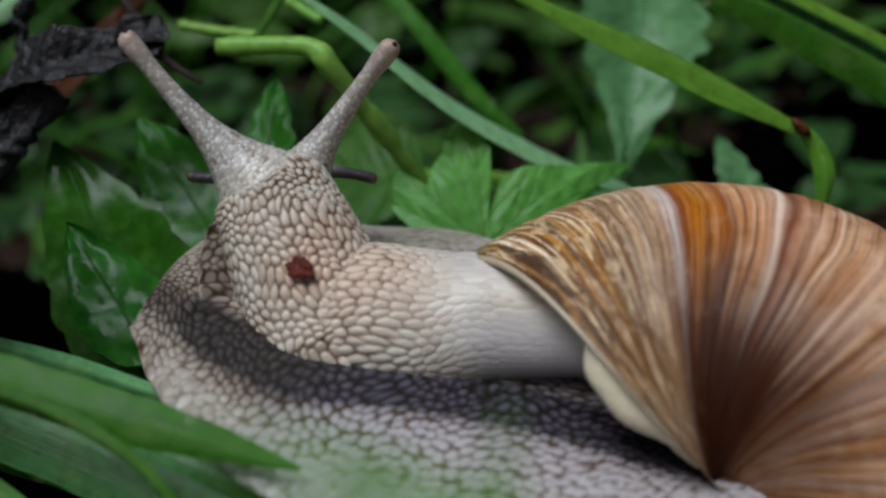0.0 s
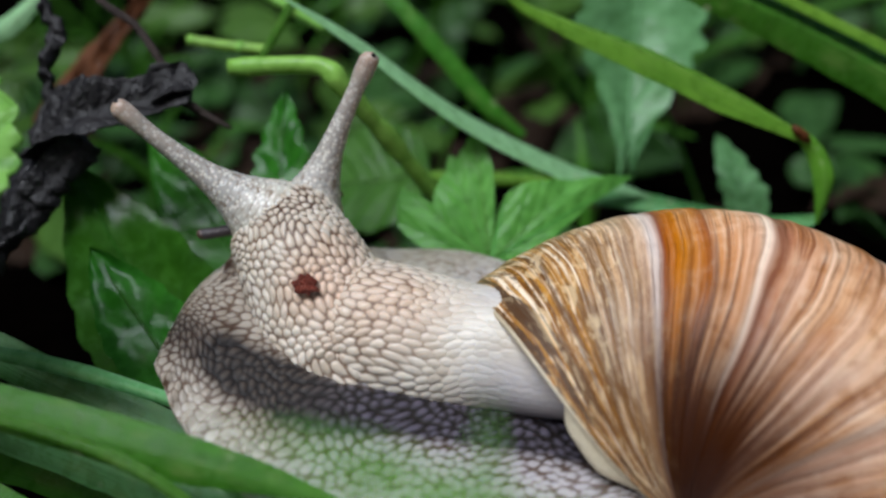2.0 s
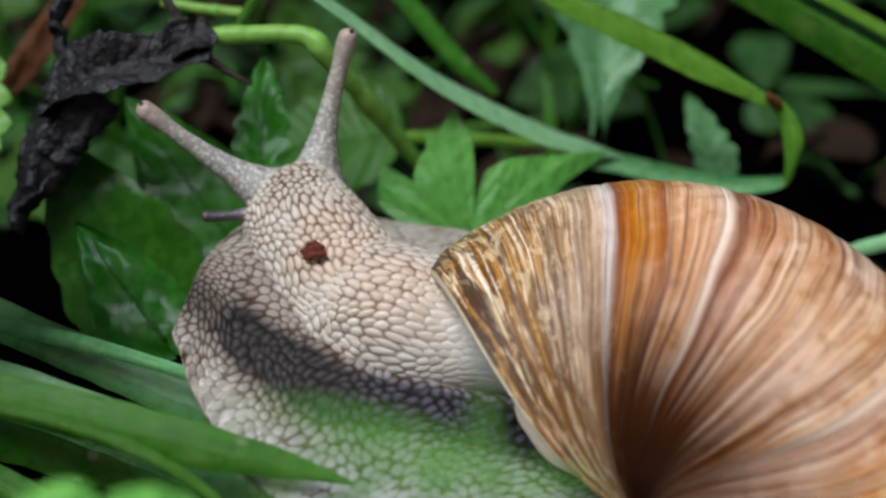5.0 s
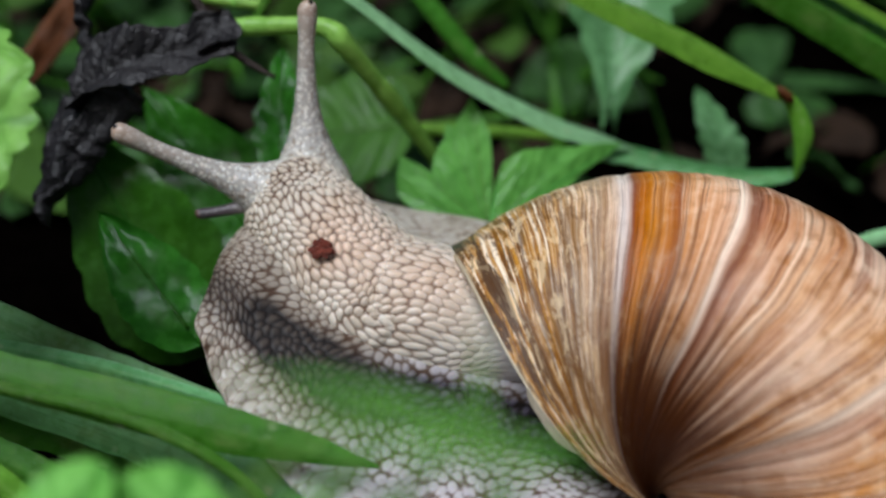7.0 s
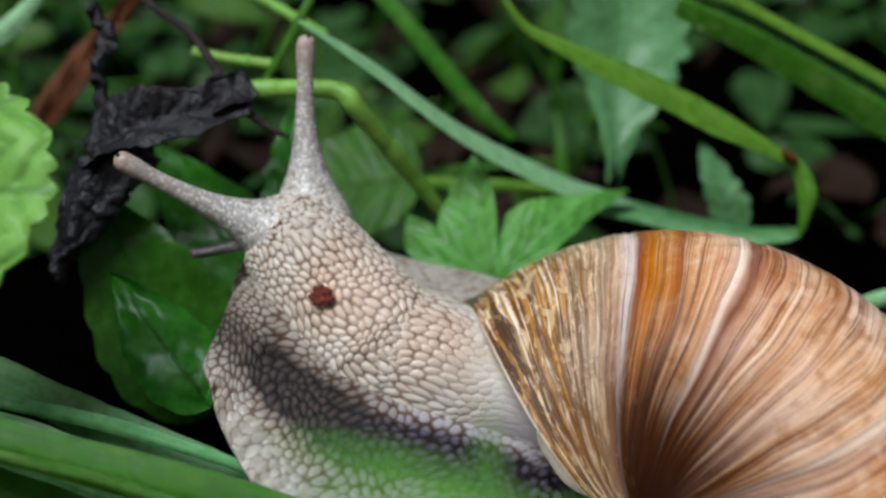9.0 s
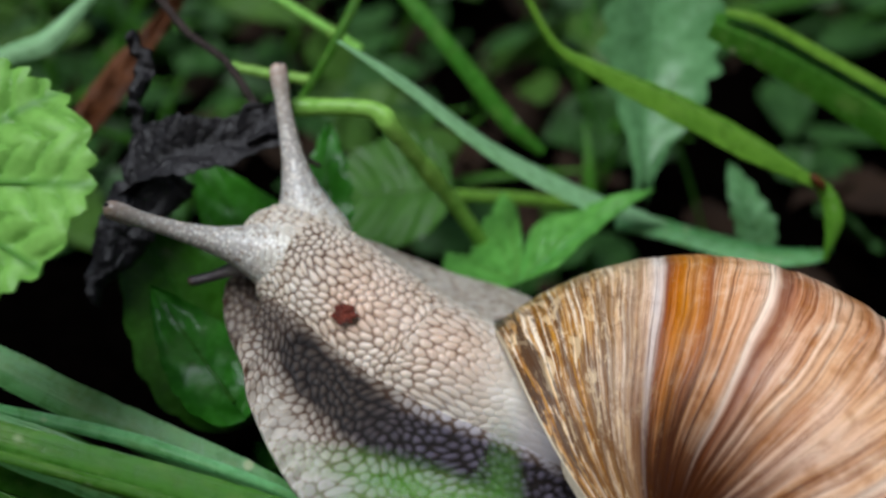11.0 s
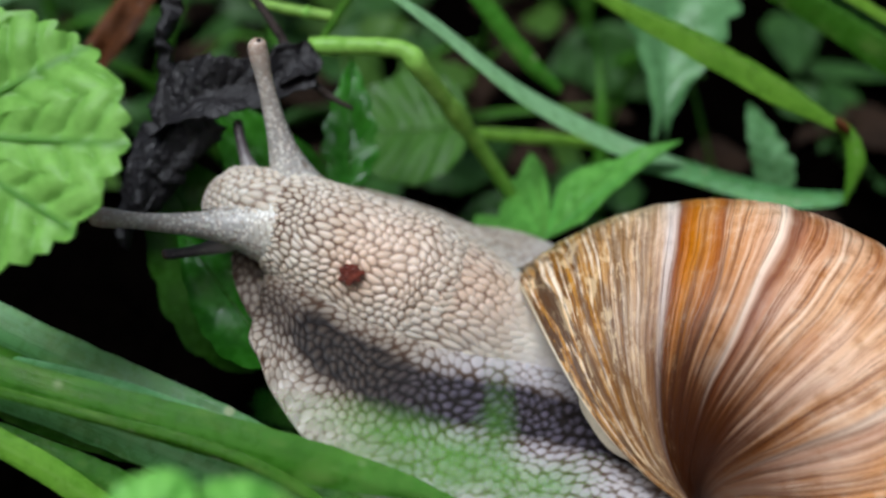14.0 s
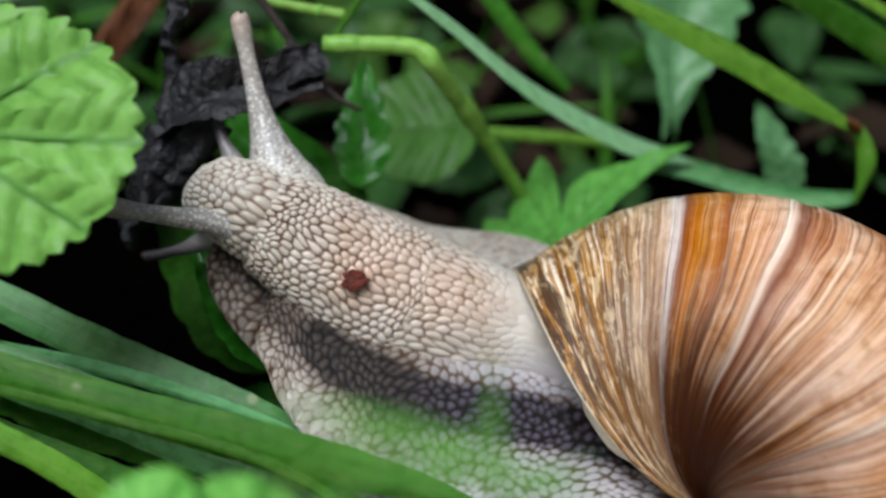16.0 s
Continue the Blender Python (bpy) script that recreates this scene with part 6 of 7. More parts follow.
    walk(feeler_far, [
        (0.0, pose(-0.01036, 0.01683, 0.01757, 22.03, -31.07, 155.05)),
        (0.5, pose(-0.01034, 0.01740, 0.01742, 20.94, -26.76, 159.32)),
        (1.0, pose(-0.01055, 0.01816, 0.01739, 19.91, -23.35, 162.41)),
        (1.5, pose(-0.01089, 0.01875, 0.01732, 19.45, -20.92, 164.48)),
        (2.0, pose(-0.01099, 0.01929, 0.01640, 19.42, -21.21, 164.24)),
        (2.5, pose(-0.01110, 0.01994, 0.01518, 19.02, -23.29, 162.46)),
        (3.0, pose(-0.01015, 0.02061, 0.01444, 18.53, -21.67, 163.85)),
        (3.5, pose(-0.00949, 0.02094, 0.01393, 18.40, -20.45, 164.87)),
        (4.0, pose(-0.00925, 0.02099, 0.01407, 17.83, -17.88, 166.94)),
        (6.5, pose(-0.01104, 0.02069, 0.01554, 17.31, -4.34, 176.95)),
        (7.0, pose(-0.01132, 0.02068, 0.01597, 17.62, -1.60, 178.88)),
        (7.5, pose(-0.01138, 0.02073, 0.01706, 18.92, -2.12, 178.51)),
        (8.0, pose(-0.01131, 0.02074, 0.01796, 18.86, -2.59, 178.18)),
        (10.5, pose(-0.01425, 0.02100, 0.01882, 35.40, 8.09, -174.29)),
        (11.0, pose(-0.01495, 0.02056, 0.01881, 35.59, 9.76, -173.08)),
        (11.5, pose(-0.01579, 0.02048, 0.01886, 17.69, 7.59, -174.65)),
        (12.0, pose(-0.01609, 0.01990, 0.01753, 16.27, 7.19, -174.93)),
        (12.5, pose(-0.01612, 0.01930, 0.01641, 14.78, 6.46, -175.45)),
        (13.0, pose(-0.01636, 0.01915, 0.01583, 14.39, 9.13, -173.54)),
        (13.5, pose(-0.01665, 0.01923, 0.01512, 13.55, 11.62, -171.72)),
        (14.0, pose(-0.01806, 0.01869, 0.01664, 16.19, 11.14, -172.07)),
        (14.5, pose(-0.01928, 0.01861, 0.01738, 17.88, 11.01, -172.17)),
        (15.0, pose(-0.01961, 0.01832, 0.01828, 18.29, 11.08, -172.12)),
        (15.5, pose(-0.02000, 0.01776, 0.01898, 35.99, 12.65, -170.96)),
        (16.0, pose(-0.02051, 0.01716, 0.01942, 35.90, 12.09, -171.37))])
    walk(short_near, [
        (0.0, pose(-0.01241, 0.01989, 0.01906, 82.20, 54.67, -81.03)),
        (0.5, pose(-0.01268, 0.01965, 0.01871, 89.59, 53.62, -71.88)),
        (1.0, pose(-0.01305, 0.01955, 0.01866, 96.35, 52.09, -64.04)),
        (1.5, pose(-0.01372, 0.01931, 0.01847, 101.51, 50.61, -58.50)),
        (2.0, pose(-0.01340, 0.01896, 0.01782, 97.37, 51.77, -62.75)),
        (2.5, pose(-0.01280, 0.01883, 0.01746, 94.20, 52.43, -65.53)),
        (3.0, pose(-0.01172, 0.01840, 0.01687, 84.78, 54.34, -77.38)),
        (3.5, pose(-0.01126, 0.01784, 0.01618, 75.37, 55.00, -89.63)),
        (4.0, pose(-0.01119, 0.01794, 0.01643, 79.20, 54.93, -85.77)),
        (6.5, pose(-0.01406, 0.01789, 0.01687, 95.56, 53.13, -68.99)),
        (7.0, pose(-0.01447, 0.01785, 0.01691, 98.16, 52.60, -66.33)),
        (7.5, pose(-0.01473, 0.01838, 0.01777, 98.71, 52.61, -66.39)),
        (8.0, pose(-0.01480, 0.01882, 0.01849, 99.26, 52.59, -66.29)),
        (10.5, pose(-0.01846, 0.01859, 0.01897, 108.01, 49.95, -56.42)),
        (11.0, pose(-0.01930, 0.01804, 0.01884, 109.30, 49.48, -55.02)),
        (11.5, pose(-0.02014, 0.01744, 0.01865, 108.36, 50.06, -56.75)),
        (12.0, pose(-0.02038, 0.01659, 0.01808, 107.38, 50.53, -58.23)),
        (12.5, pose(-0.02033, 0.01575, 0.01753, 106.48, 50.95, -59.68)),
        (13.0, pose(-0.02118, 0.01542, 0.01692, 99.68, 52.83, -67.46)),
        (13.5, pose(-0.02210, 0.01516, 0.01641, 90.66, 54.37, -77.65)),
        (14.0, pose(-0.02332, 0.01534, 0.01663, 98.42, 52.91, -67.83)),
        (14.5, pose(-0.02413, 0.01557, 0.01688, 106.11, 50.30, -57.49)),
        (15.0, pose(-0.02470, 0.01549, 0.01694, 105.90, 50.75, -58.97)),
        (15.5, pose(-0.02543, 0.01540, 0.01696, 105.59, 51.15, -60.37)),
        (16.0, pose(-0.02620, 0.01529, 0.01692, 104.88, 51.59, -62.04))])
    walk(short_far, [
        (0.0, pose(-0.00979, 0.01982, 0.01919, 105.41, -54.80, 82.95)),
        (0.5, pose(-0.01104, 0.01936, 0.01900, 104.61, -54.96, 87.01)),
        (1.0, pose(-0.01187, 0.01900, 0.01913, 102.46, -54.94, 93.88)),
        (1.5, pose(-0.01291, 0.01964, 0.01838, 99.84, -54.21, 103.77)),
        (2.0, pose(-0.01313, 0.01953, 0.01672, 81.21, -44.45, 136.61)),
        (2.5, pose(-0.01101, 0.01859, 0.01566, 66.11, -16.38, 168.12)),
        (3.0, pose(-0.01034, 0.01868, 0.01570, 65.48, -15.35, 168.92)),
        (3.5, pose(-0.00999, 0.01873, 0.01564, 64.30, -13.71, 170.16)),
        (4.0, pose(-0.00984, 0.01871, 0.01548, 63.38, -12.91, 170.76)),
        (6.5, pose(-0.01203, 0.01847, 0.01440, 58.40, -7.24, 174.90)),
        (7.0, pose(-0.01236, 0.01842, 0.01422, 57.66, -6.20, 175.64)),
        (7.5, pose(-0.01287, 0.01897, 0.01471, 55.88, -3.96, 177.22)),
        (8.0, pose(-0.01324, 0.01938, 0.01509, 54.62, -1.86, 178.70)),
        (10.5, pose(-0.01584, 0.02109, 0.01662, 49.87, 5.64, -176.03)),
        (11.0, pose(-0.01654, 0.02123, 0.01666, 49.04, 6.72, -175.27)),
        (11.5, pose(-0.01749, 0.02075, 0.01767, 49.00, 10.12, -172.82)),
        (12.0, pose(-0.01802, 0.01996, 0.01824, 49.11, 13.09, -170.63)),
        (12.5, pose(-0.01826, 0.01918, 0.01884, 49.26, 15.74, -168.62)),
        (13.0, pose(-0.01932, 0.01934, 0.01864, 47.43, 17.75, -167.04)),
        (13.5, pose(-0.02054, 0.01947, 0.01855, 46.17, 18.56, -166.40)),
        (14.0, pose(-0.02184, 0.01946, 0.01863, 46.02, 15.95, -168.46)),
        (14.5, pose(-0.02296, 0.01923, 0.01845, 46.33, 13.18, -170.56)),
        (15.0, pose(-0.02328, 0.01960, 0.01886, 46.37, 16.49, -168.04)),
        (15.5, pose(-0.02383, 0.01998, 0.01929, 46.39, 19.22, -165.87)),
        (16.0, pose(-0.02447, 0.02021, 0.01953, 46.46, 21.15, -164.28))])
    at = dead_leaf.location.copy()
    walk(dead_leaf, [
        (0.0, Matrix.Translation(Vector((-0.00457, 0.00120, 0.00171)) + at)),
        (0.5, Matrix.Translation(Vector((-0.00482, 0.00089, 0.00127)) + at)),
        (1.0, Matrix.Translation(Vector((-0.00450, 0.00046, 0.00066)) + at)),
        (1.5, Matrix.Translation(Vector((-0.00410, 0.00011, 0.00016)) + at)),
        (2.0, Matrix.Translation(Vector((-0.00321, -0.00007, -0.00010)) + at)),
        (2.5, Matrix.Translation(Vector((-0.00248, -0.00011, -0.00016)) + at)),
        (3.0, Matrix.Translation(Vector((-0.00193, -0.00003, -0.00005)) + at)),
        (3.5, Matrix.Translation(Vector((-0.00109, 0.00020, 0.00029)) + at)),
        (4.0, Matrix.Translation(Vector((-0.00022, 0.00043, 0.00061)) + at)),
        (6.5, Matrix.Translation(Vector((0.00010, 0.00063, 0.00090)) + at)),
        (7.0, Matrix.Translation(Vector((0.00025, 0.00047, 0.00068)) + at)),
        (7.5, Matrix.Translation(Vector((0.00050, 0.00059, 0.00084)) + at)),
        (8.0, Matrix.Translation(Vector((0.00049, 0.00061, 0.00088)) + at)),
        (10.5, Matrix.Translation(Vector((0.00015, 0.00017, 0.00024)) + at)),
        (11.0, Matrix.Translation(Vector((0.00000, 0.00000, 0.00000)) + at)),
        (11.5, Matrix.Translation(Vector((0.00003, 0.00013, 0.00019)) + at)),
        (12.0, Matrix.Translation(Vector((0.00028, 0.00004, 0.00006)) + at)),
        (12.5, Matrix.Translation(Vector((0.00048, -0.00010, -0.00014)) + at)),
        (13.0, Matrix.Translation(Vector((0.00055, -0.00001, -0.00002)) + at)),
        (13.5, Matrix.Translation(Vector((0.00083, -0.00000, -0.00001)) + at)),
        (14.0, Matrix.Translation(Vector((0.00041, -0.00009, -0.00014)) + at)),
        (14.5, Matrix.Translation(Vector((0.00020, -0.00015, -0.00022)) + at)),
        (15.0, Matrix.Translation(Vector((0.00013, -0.00018, -0.00026)) + at)),
        (15.5, Matrix.Translation(Vector((-0.00015, -0.00018, -0.00026)) + at)),
        (16.0, Matrix.Translation(Vector((-0.00019, -0.00023, -0.00033)) + at))])
    axis = (V(0.829, 0.559, 0) - V(0, 0, 0)).normalized()
    walk(lobed, [
        (0.0, Matrix.Translation((0.00427, 0.01860, 0.00968)) @ Matrix.Rotation(radians(0), 4, TOWARD) @ Matrix.Rotation(radians(0), 4, axis)),
        (2.0, Matrix.Translation((0.00383, 0.01817, 0.00907)) @ Matrix.Rotation(radians(0), 4, TOWARD) @ Matrix.Rotation(radians(0), 4, axis)),
        (4.0, Matrix.Translation((0.00372, 0.01743, 0.00801)) @ Matrix.Rotation(radians(0), 4, TOWARD) @ Matrix.Rotation(radians(0), 4, axis)),
        (6.5, Matrix.Translation((0.00386, 0.01767, 0.00835)) @ Matrix.Rotation(radians(0), 4, TOWARD) @ Matrix.Rotation(radians(0), 4, axis)),
        (7.0, Matrix.Translation((0.00396, 0.01754, 0.00816)) @ Matrix.Rotation(radians(0), 4, TOWARD) @ Matrix.Rotation(radians(0), 4, axis)),
        (7.5, Matrix.Translation((0.00387, 0.01763, 0.00829)) @ Matrix.Rotation(radians(0), 4, TOWARD) @ Matrix.Rotation(radians(0), 4, axis)),
        (8.0, Matrix.Translation((0.00397, 0.01760, 0.00826)) @ Matrix.Rotation(radians(0), 4, TOWARD) @ Matrix.Rotation(radians(0), 4, axis)),
        (10.5, Matrix.Translation((0.00361, 0.01885, 0.01003)) @ Matrix.Rotation(radians(13), 4, TOWARD) @ Matrix.Rotation(radians(-38), 4, axis)),
        (11.0, Matrix.Translation((0.00344, 0.01870, 0.00982)) @ Matrix.Rotation(radians(14), 4, TOWARD) @ Matrix.Rotation(radians(-42), 4, axis)),
        (12.0, Matrix.Translation((0.00335, 0.01860, 0.00968)) @ Matrix.Rotation(radians(15), 4, TOWARD) @ Matrix.Rotation(radians(-45), 4, axis)),
        (12.5, Matrix.Translation((0.00398, 0.01805, 0.00889)) @ Matrix.Rotation(radians(15), 4, TOWARD) @ Matrix.Rotation(radians(-45), 4, axis)),
        (14.5, Matrix.Translation((0.00381, 0.01791, 0.00870)) @ Matrix.Rotation(radians(17), 4, TOWARD) @ Matrix.Rotation(radians(-50), 4, axis)),
        (16.0, Matrix.Translation((0.00376, 0.01771, 0.00841)) @ Matrix.Rotation(radians(17), 4, TOWARD) @ Matrix.Rotation(radians(-50), 4, axis))])
    at = near_leaf.location.copy()
    walk(near_leaf, [
        (0.0, Matrix.Translation(Vector((0.00124, -0.00171, -0.00244)) + at)),
        (0.5, Matrix.Translation(Vector((0.00235, -0.00179, -0.00256)) + at)),
        (1.0, Matrix.Translation(Vector((0.00325, -0.00175, -0.00249)) + at)),
        (1.5, Matrix.Translation(Vector((0.00316, -0.00237, -0.00339)) + at)),
        (2.0, Matrix.Translation(Vector((0.00278, -0.00188, -0.00268)) + at)),
        (2.5, Matrix.Translation(Vector((0.00254, -0.00126, -0.00180)) + at)),
        (3.0, Matrix.Translation(Vector((0.00246, -0.00097, -0.00138)) + at)),
        (3.5, Matrix.Translation(Vector((0.00238, -0.00102, -0.00146)) + at)),
        (4.0, Matrix.Translation(Vector((0.00255, -0.00066, -0.00094)) + at)),
        (6.5, Matrix.Translation(Vector((0.00162, -0.00082, -0.00117)) + at)),
        (7.0, Matrix.Translation(Vector((0.00174, -0.00096, -0.00138)) + at)),
        (7.5, Matrix.Translation(Vector((0.00183, -0.00091, -0.00130)) + at)),
        (8.0, Matrix.Translation(Vector((0.00179, -0.00081, -0.00115)) + at)),
        (10.5, Matrix.Translation(Vector((0.00131, -0.00013, -0.00019)) + at)),
        (11.0, Matrix.Translation(Vector((0.00103, 0.00049, 0.00070)) + at)),
        (11.5, Matrix.Translation(Vector((0.00107, -0.00007, -0.00010)) + at)),
        (12.0, Matrix.Translation(Vector((0.00094, -0.00011, -0.00016)) + at)),
        (12.5, Matrix.Translation(Vector((0.00094, -0.00013, -0.00019)) + at)),
        (13.0, Matrix.Translation(Vector((0.00077, -0.00000, -0.00001)) + at)),
        (13.5, Matrix.Translation(Vector((0.00077, -0.00004, -0.00006)) + at)),
        (14.0, Matrix.Translation(Vector((0.00051, -0.00003, -0.00005)) + at)),
        (14.5, Matrix.Translation(Vector((0.00027, -0.00000, -0.00001)) + at)),
        (15.0, Matrix.Translation(Vector((0.00016, 0.00001, 0.00002)) + at)),
        (15.5, Matrix.Translation(Vector((0.00005, 0.00001, 0.00002)) + at)),
        (16.0, Matrix.Translation(Vector((0.00000, 0.00000, 0.00000)) + at))])
    at = blade_back.location.copy()
    walk(blade_back, [
        (0.0, Matrix.Translation(Vector((0.00994, -0.00290, -0.00414)) + at)),
        (0.5, Matrix.Translation(Vector((0.01129, -0.00245, -0.00350)) + at)),
        (1.0, Matrix.Translation(Vector((0.01065, -0.00254, -0.00363)) + at)),
        (1.5, Matrix.Translation(Vector((0.00883, -0.00214, -0.00305)) + at)),
        (2.0, Matrix.Translation(Vector((0.00786, -0.00133, -0.00190)) + at)),
        (2.5, Matrix.Translation(Vector((0.00735, -0.00109, -0.00156)) + at)),
        (3.0, Matrix.Translation(Vector((0.00896, -0.00094, -0.00134)) + at)),
        (3.5, Matrix.Translation(Vector((0.00960, -0.00074, -0.00106)) + at)),
        (4.0, Matrix.Translation(Vector((0.00929, -0.00055, -0.00079)) + at)),
        (6.5, Matrix.Translation(Vector((0.00692, -0.00119, -0.00170)) + at)),
        (7.0, Matrix.Translation(Vector((0.00693, -0.00150, -0.00214)) + at)),
        (7.5, Matrix.Translation(Vector((0.00651, -0.00138, -0.00197)) + at)),
        (8.0, Matrix.Translation(Vector((0.00635, -0.00139, -0.00198)) + at)),
        (10.5, Matrix.Translation(Vector((0.00432, -0.00046, -0.00066)) + at)),
        (11.0, Matrix.Translation(Vector((0.00366, -0.00047, -0.00067)) + at)),
        (11.5, Matrix.Translation(Vector((0.00229, -0.00035, -0.00050)) + at)),
        (12.0, Matrix.Translation(Vector((0.00204, -0.00028, -0.00040)) + at)),
        (12.5, Matrix.Translation(Vector((0.00151, -0.00029, -0.00042)) + at)),
        (13.0, Matrix.Translation(Vector((0.00127, -0.00046, -0.00066)) + at)),
        (13.5, Matrix.Translation(Vector((0.00168, -0.00049, -0.00070)) + at)),
        (14.0, Matrix.Translation(Vector((-0.00056, -0.00064, -0.00092)) + at)),
        (14.5, Matrix.Translation(Vector((-0.00064, -0.00055, -0.00079)) + at)),
        (15.0, Matrix.Translation(Vector((-0.00042, -0.00039, -0.00056)) + at)),
        (15.5, Matrix.Translation(Vector((-0.00052, -0.00031, -0.00044)) + at)),
        (16.0, Matrix.Translation(Vector((0.00000, 0.00000, 0.00000)) + at))])
    at = blade_front.location.copy()
    walk(blade_front, [
        (0.0, Matrix.Translation(Vector((0.01215, -0.00332, -0.00475)) + at)),
        (0.5, Matrix.Translation(Vector((0.01332, -0.00287, -0.00410)) + at)),
        (1.0, Matrix.Translation(Vector((0.01245, -0.00290, -0.00415)) + at)),
        (1.5, Matrix.Translation(Vector((0.01045, -0.00252, -0.00361)) + at)),
        (2.0, Matrix.Translation(Vector((0.00940, -0.00183, -0.00261)) + at)),
        (2.5, Matrix.Translation(Vector((0.00880, -0.00162, -0.00232)) + at)),
        (3.0, Matrix.Translation(Vector((0.00997, -0.00137, -0.00195)) + at)),
        (3.5, Matrix.Translation(Vector((0.01030, -0.00117, -0.00167)) + at)),
        (4.0, Matrix.Translation(Vector((0.01004, -0.00096, -0.00137)) + at)),
        (6.5, Matrix.Translation(Vector((0.00786, -0.00147, -0.00210)) + at)),
        (7.0, Matrix.Translation(Vector((0.00798, -0.00172, -0.00246)) + at)),
        (7.5, Matrix.Translation(Vector((0.00760, -0.00148, -0.00212)) + at)),
        (8.0, Matrix.Translation(Vector((0.00744, -0.00132, -0.00189)) + at)),
        (10.5, Matrix.Translation(Vector((0.00460, -0.00061, -0.00087)) + at)),
        (11.0, Matrix.Translation(Vector((0.00382, -0.00071, -0.00102)) + at)),
        (11.5, Matrix.Translation(Vector((0.00257, -0.00050, -0.00072)) + at)),
        (12.0, Matrix.Translation(Vector((0.00239, -0.00035, -0.00051)) + at)),
        (12.5, Matrix.Translation(Vector((0.00200, -0.00027, -0.00039)) + at)),
        (13.0, Matrix.Translation(Vector((0.00186, -0.00029, -0.00042)) + at)),
        (13.5, Matrix.Translation(Vector((0.00229, -0.00019, -0.00027)) + at)),
        (14.0, Matrix.Translation(Vector((-0.00002, -0.00049, -0.00070)) + at)),
        (14.5, Matrix.Translation(Vector((-0.00023, -0.00045, -0.00064)) + at)),
        (15.0, Matrix.Translation(Vector((-0.00013, -0.00032, -0.00046)) + at)),
        (15.5, Matrix.Translation(Vector((-0.00034, -0.00027, -0.00038)) + at)),
        (16.0, Matrix.Translation(Vector((0.00000, 0.00000, 0.00000)) + at))])
    at = blade_thin.location.copy()
    walk(blade_thin, [
        (0.0, Matrix.Translation(Vector((0.00318, 0.00010, 0.00015)) + at)),
        (0.5, Matrix.Translation(Vector((0.00440, 0.00033, 0.00048)) + at)),
        (1.0, Matrix.Translation(Vector((0.00366, 0.00013, 0.00019)) + at)),
        (1.5, Matrix.Translation(Vector((0.00190, 0.00041, 0.00058)) + at)),
        (2.0, Matrix.Translation(Vector((0.00137, 0.00103, 0.00148)) + at)),
        (2.5, Matrix.Translation(Vector((0.00122, 0.00114, 0.00162)) + at)),
        (3.0, Matrix.Translation(Vector((0.00208, 0.00140, 0.00200)) + at)),
        (3.5, Matrix.Translation(Vector((0.00211, 0.00164, 0.00234)) + at)),
        (4.0, Matrix.Translation(Vector((0.00206, 0.00170, 0.00242)) + at)),
        (6.5, Matrix.Translation(Vector((0.00073, 0.00033, 0.00048)) + at)),
        (7.0, Matrix.Translation(Vector((0.00100, -0.00008, -0.00011)) + at)),
        (7.5, Matrix.Translation(Vector((0.00073, 0.00015, 0.00021)) + at)),
        (8.0, Matrix.Translation(Vector((0.00065, 0.00029, 0.00041)) + at)),
        (10.5, Matrix.Translation(Vector((0.00026, 0.00024, 0.00035)) + at)),
        (11.0, Matrix.Translation(Vector((0.00000, 0.00000, 0.00000)) + at)),
        (11.5, Matrix.Translation(Vector((-0.00145, 0.00018, 0.00026)) + at)),
        (12.0, Matrix.Translation(Vector((-0.00199, 0.00029, 0.00042)) + at)),
        (12.5, Matrix.Translation(Vector((-0.00272, 0.00033, 0.00048)) + at)),
        (13.0, Matrix.Translation(Vector((-0.00284, 0.00024, 0.00034)) + at)),
        (13.5, Matrix.Translation(Vector((-0.00243, 0.00025, 0.00036)) + at)),
        (14.0, Matrix.Translation(Vector((-0.00448, -0.00004, -0.00006)) + at)),
        (14.5, Matrix.Translation(Vector((-0.00463, 0.00001, 0.00001)) + at)),
        (15.0, Matrix.Translation(Vector((-0.00451, 0.00014, 0.00021)) + at)),
        (15.5, Matrix.Translation(Vector((-0.00466, 0.00019, 0.00028)) + at)),
        (16.0, Matrix.Translation(Vector((-0.00432, 0.00044, 0.00063)) + at))])
    at = low_leaf.location.copy()
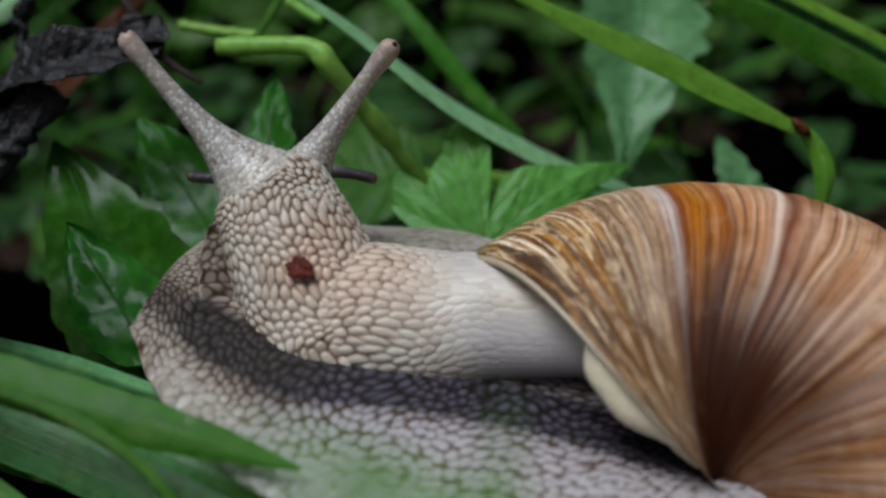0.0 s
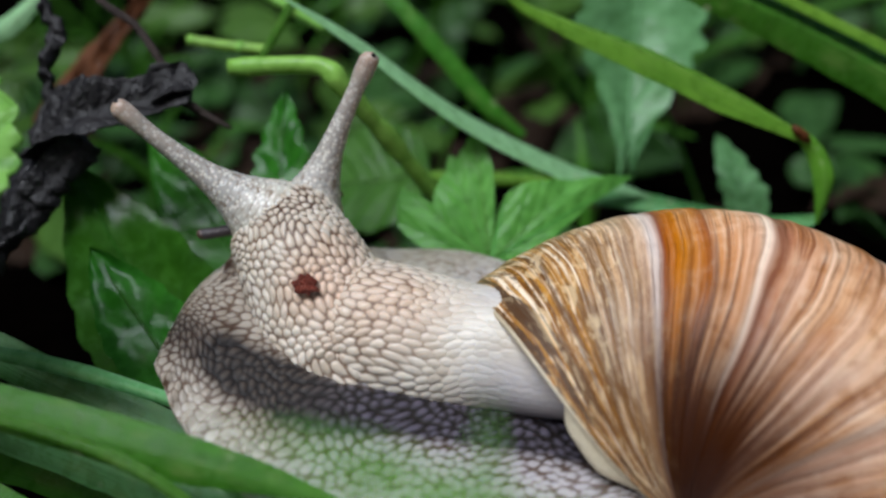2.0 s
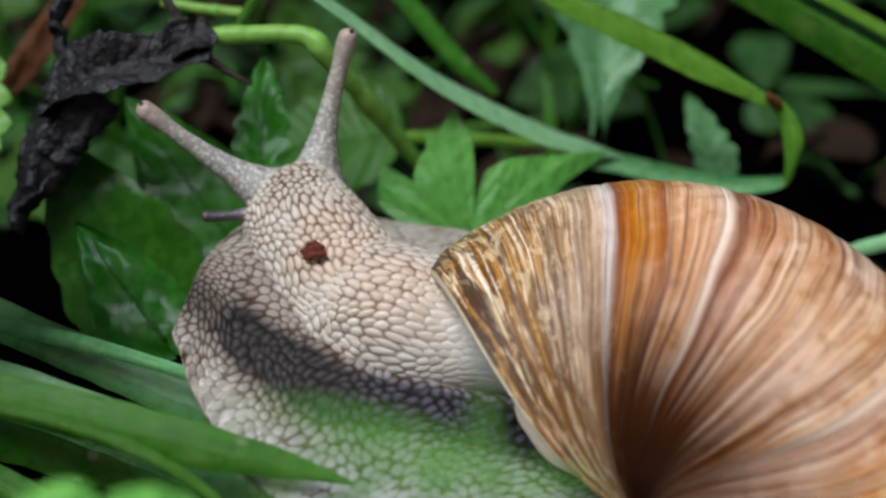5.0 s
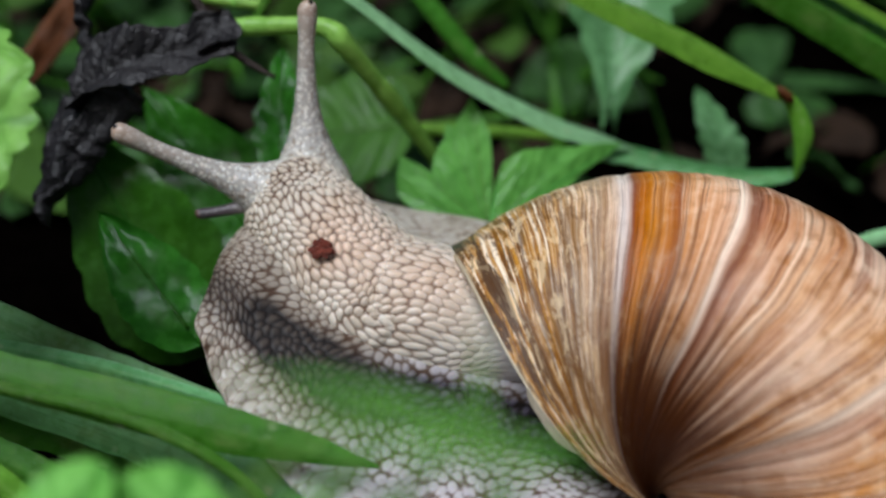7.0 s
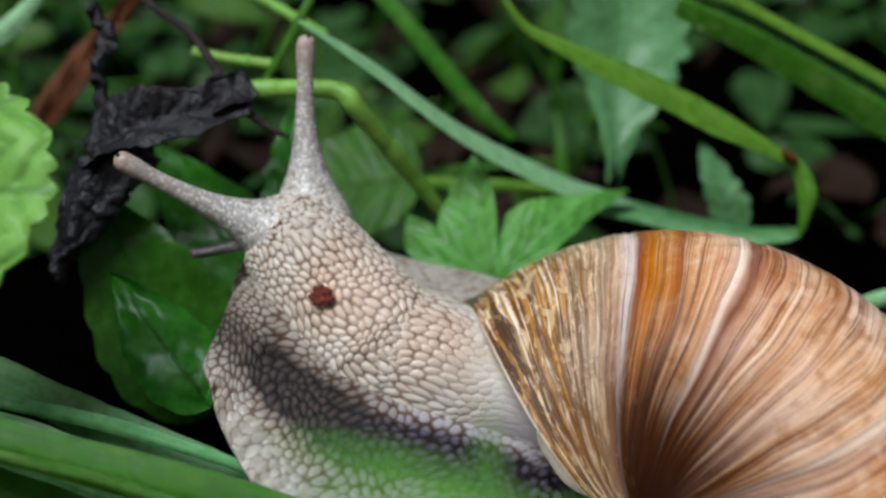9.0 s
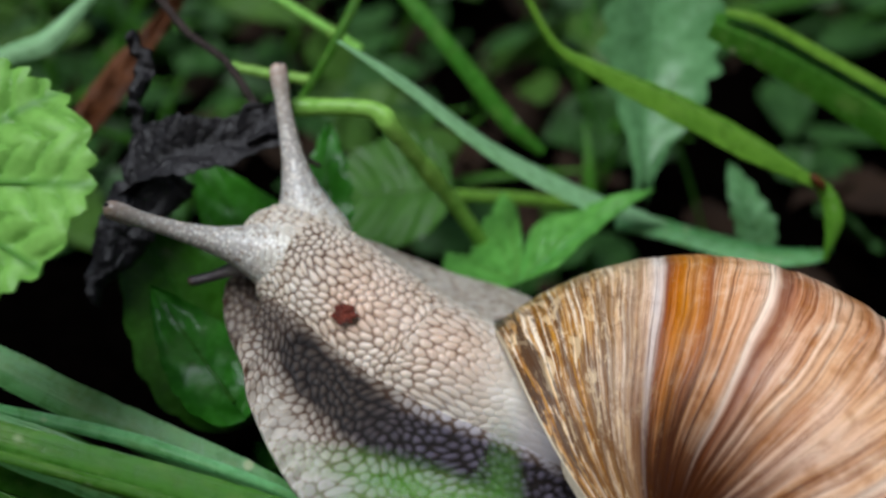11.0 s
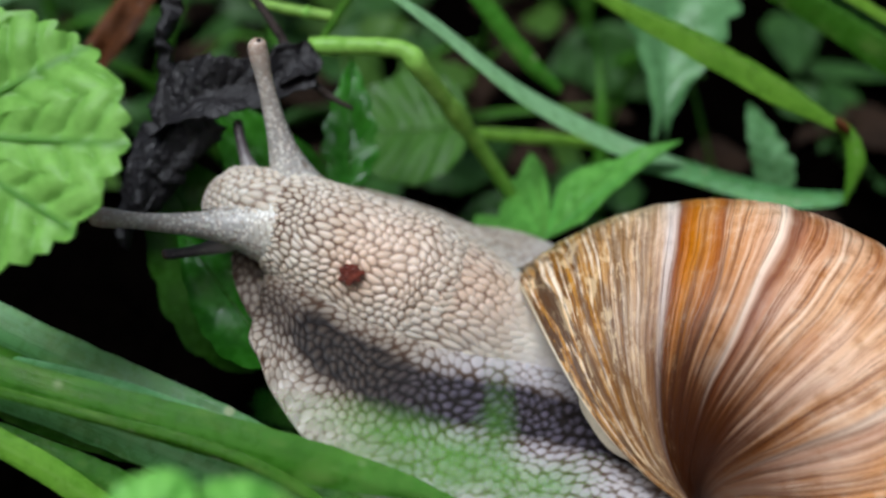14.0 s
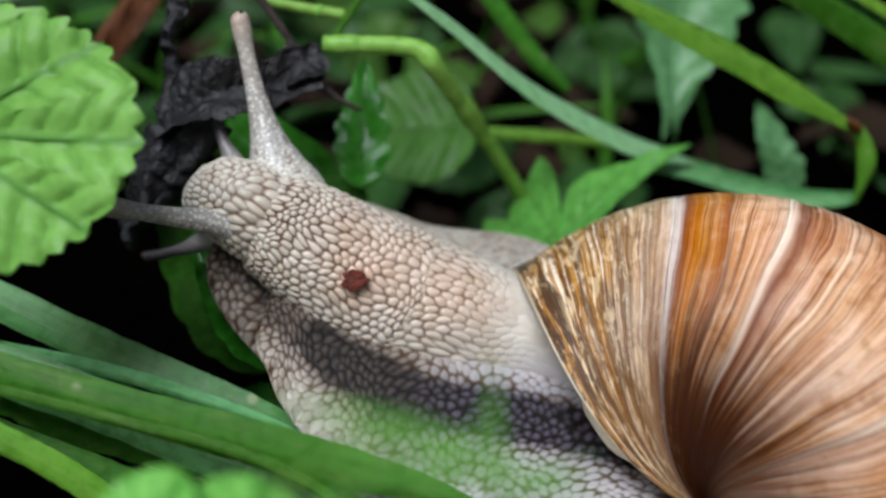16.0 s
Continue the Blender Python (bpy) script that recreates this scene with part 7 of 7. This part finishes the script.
    walk(low_leaf, [
        (0.0, Matrix.Translation(Vector((0.01354, -0.00613, -0.00875)) + at)),
        (0.5, Matrix.Translation(Vector((0.01445, -0.00605, -0.00864)) + at)),
        (1.0, Matrix.Translation(Vector((0.01322, -0.00532, -0.00760)) + at)),
        (1.5, Matrix.Translation(Vector((0.01146, -0.00440, -0.00628)) + at)),
        (2.0, Matrix.Translation(Vector((0.01000, -0.00406, -0.00580)) + at)),
        (2.5, Matrix.Translation(Vector((0.00866, -0.00352, -0.00503)) + at)),
        (3.0, Matrix.Translation(Vector((0.00872, -0.00334, -0.00477)) + at)),
        (3.5, Matrix.Translation(Vector((0.00839, -0.00317, -0.00453)) + at)),
        (4.0, Matrix.Translation(Vector((0.00828, -0.00285, -0.00408)) + at)),
        (6.5, Matrix.Translation(Vector((0.00502, -0.00220, -0.00314)) + at)),
        (7.0, Matrix.Translation(Vector((0.00522, -0.00230, -0.00329)) + at)),
        (7.5, Matrix.Translation(Vector((0.00512, -0.00207, -0.00295)) + at)),
        (8.0, Matrix.Translation(Vector((0.00554, -0.00194, -0.00277)) + at)),
        (10.5, Matrix.Translation(Vector((0.00517, -0.00066, -0.00095)) + at)),
        (11.0, Matrix.Translation(Vector((0.00414, -0.00025, -0.00036)) + at)),
        (11.5, Matrix.Translation(Vector((0.00307, 0.00006, 0.00009)) + at)),
        (12.0, Matrix.Translation(Vector((0.00275, -0.00048, -0.00069)) + at)),
        (12.5, Matrix.Translation(Vector((0.00386, -0.00078, -0.00112)) + at)),
        (13.0, Matrix.Translation(Vector((0.00380, -0.00006, -0.00009)) + at)),
        (13.5, Matrix.Translation(Vector((0.00345, 0.00012, 0.00018)) + at)),
        (14.0, Matrix.Translation(Vector((0.00180, -0.00017, -0.00024)) + at)),
        (14.5, Matrix.Translation(Vector((0.00135, -0.00052, -0.00075)) + at)),
        (15.0, Matrix.Translation(Vector((0.00093, -0.00045, -0.00065)) + at)),
        (15.5, Matrix.Translation(Vector((0.00047, -0.00006, -0.00009)) + at)),
        (16.0, Matrix.Translation(Vector((0.00000, 0.00000, 0.00000)) + at))])
    at = tuft.location.copy()
    walk(tuft, [
        (0.0, Matrix.Translation(Vector((0.01679, -0.00768, -0.01097)) + at)),
        (0.5, Matrix.Translation(Vector((0.01737, -0.00768, -0.01097)) + at)),
        (1.0, Matrix.Translation(Vector((0.01623, -0.00685, -0.00978)) + at)),
        (1.5, Matrix.Translation(Vector((0.01507, -0.00580, -0.00829)) + at)),
        (2.0, Matrix.Translation(Vector((0.01394, -0.00517, -0.00738)) + at)),
        (2.5, Matrix.Translation(Vector((0.01266, -0.00427, -0.00610)) + at)),
        (3.0, Matrix.Translation(Vector((0.01221, -0.00379, -0.00542)) + at)),
        (3.5, Matrix.Translation(Vector((0.01170, -0.00357, -0.00510)) + at)),
        (4.0, Matrix.Translation(Vector((0.01183, -0.00330, -0.00471)) + at)),
        (6.5, Matrix.Translation(Vector((0.00890, -0.00341, -0.00487)) + at)),
        (7.0, Matrix.Translation(Vector((0.00846, -0.00316, -0.00452)) + at)),
        (7.5, Matrix.Translation(Vector((0.00806, -0.00282, -0.00403)) + at)),
        (8.0, Matrix.Translation(Vector((0.00794, -0.00250, -0.00357)) + at)),
        (10.5, Matrix.Translation(Vector((0.00755, -0.00084, -0.00120)) + at)),
        (11.0, Matrix.Translation(Vector((0.00667, -0.00065, -0.00093)) + at)),
        (11.5, Matrix.Translation(Vector((0.00526, -0.00004, -0.00006)) + at)),
        (12.0, Matrix.Translation(Vector((0.00416, -0.00043, -0.00062)) + at)),
        (12.5, Matrix.Translation(Vector((0.00453, -0.00053, -0.00076)) + at)),
        (13.0, Matrix.Translation(Vector((0.00421, 0.00006, 0.00009)) + at)),
        (13.5, Matrix.Translation(Vector((0.00358, 0.00007, 0.00010)) + at)),
        (14.0, Matrix.Translation(Vector((0.00237, -0.00019, -0.00027)) + at)),
        (14.5, Matrix.Translation(Vector((0.00184, -0.00043, -0.00062)) + at)),
        (15.0, Matrix.Translation(Vector((0.00125, -0.00032, -0.00046)) + at)),
        (15.5, Matrix.Translation(Vector((0.00067, 0.00001, 0.00002)) + at)),
        (16.0, Matrix.Translation(Vector((0.00000, 0.00000, 0.00000)) + at))])


motions()
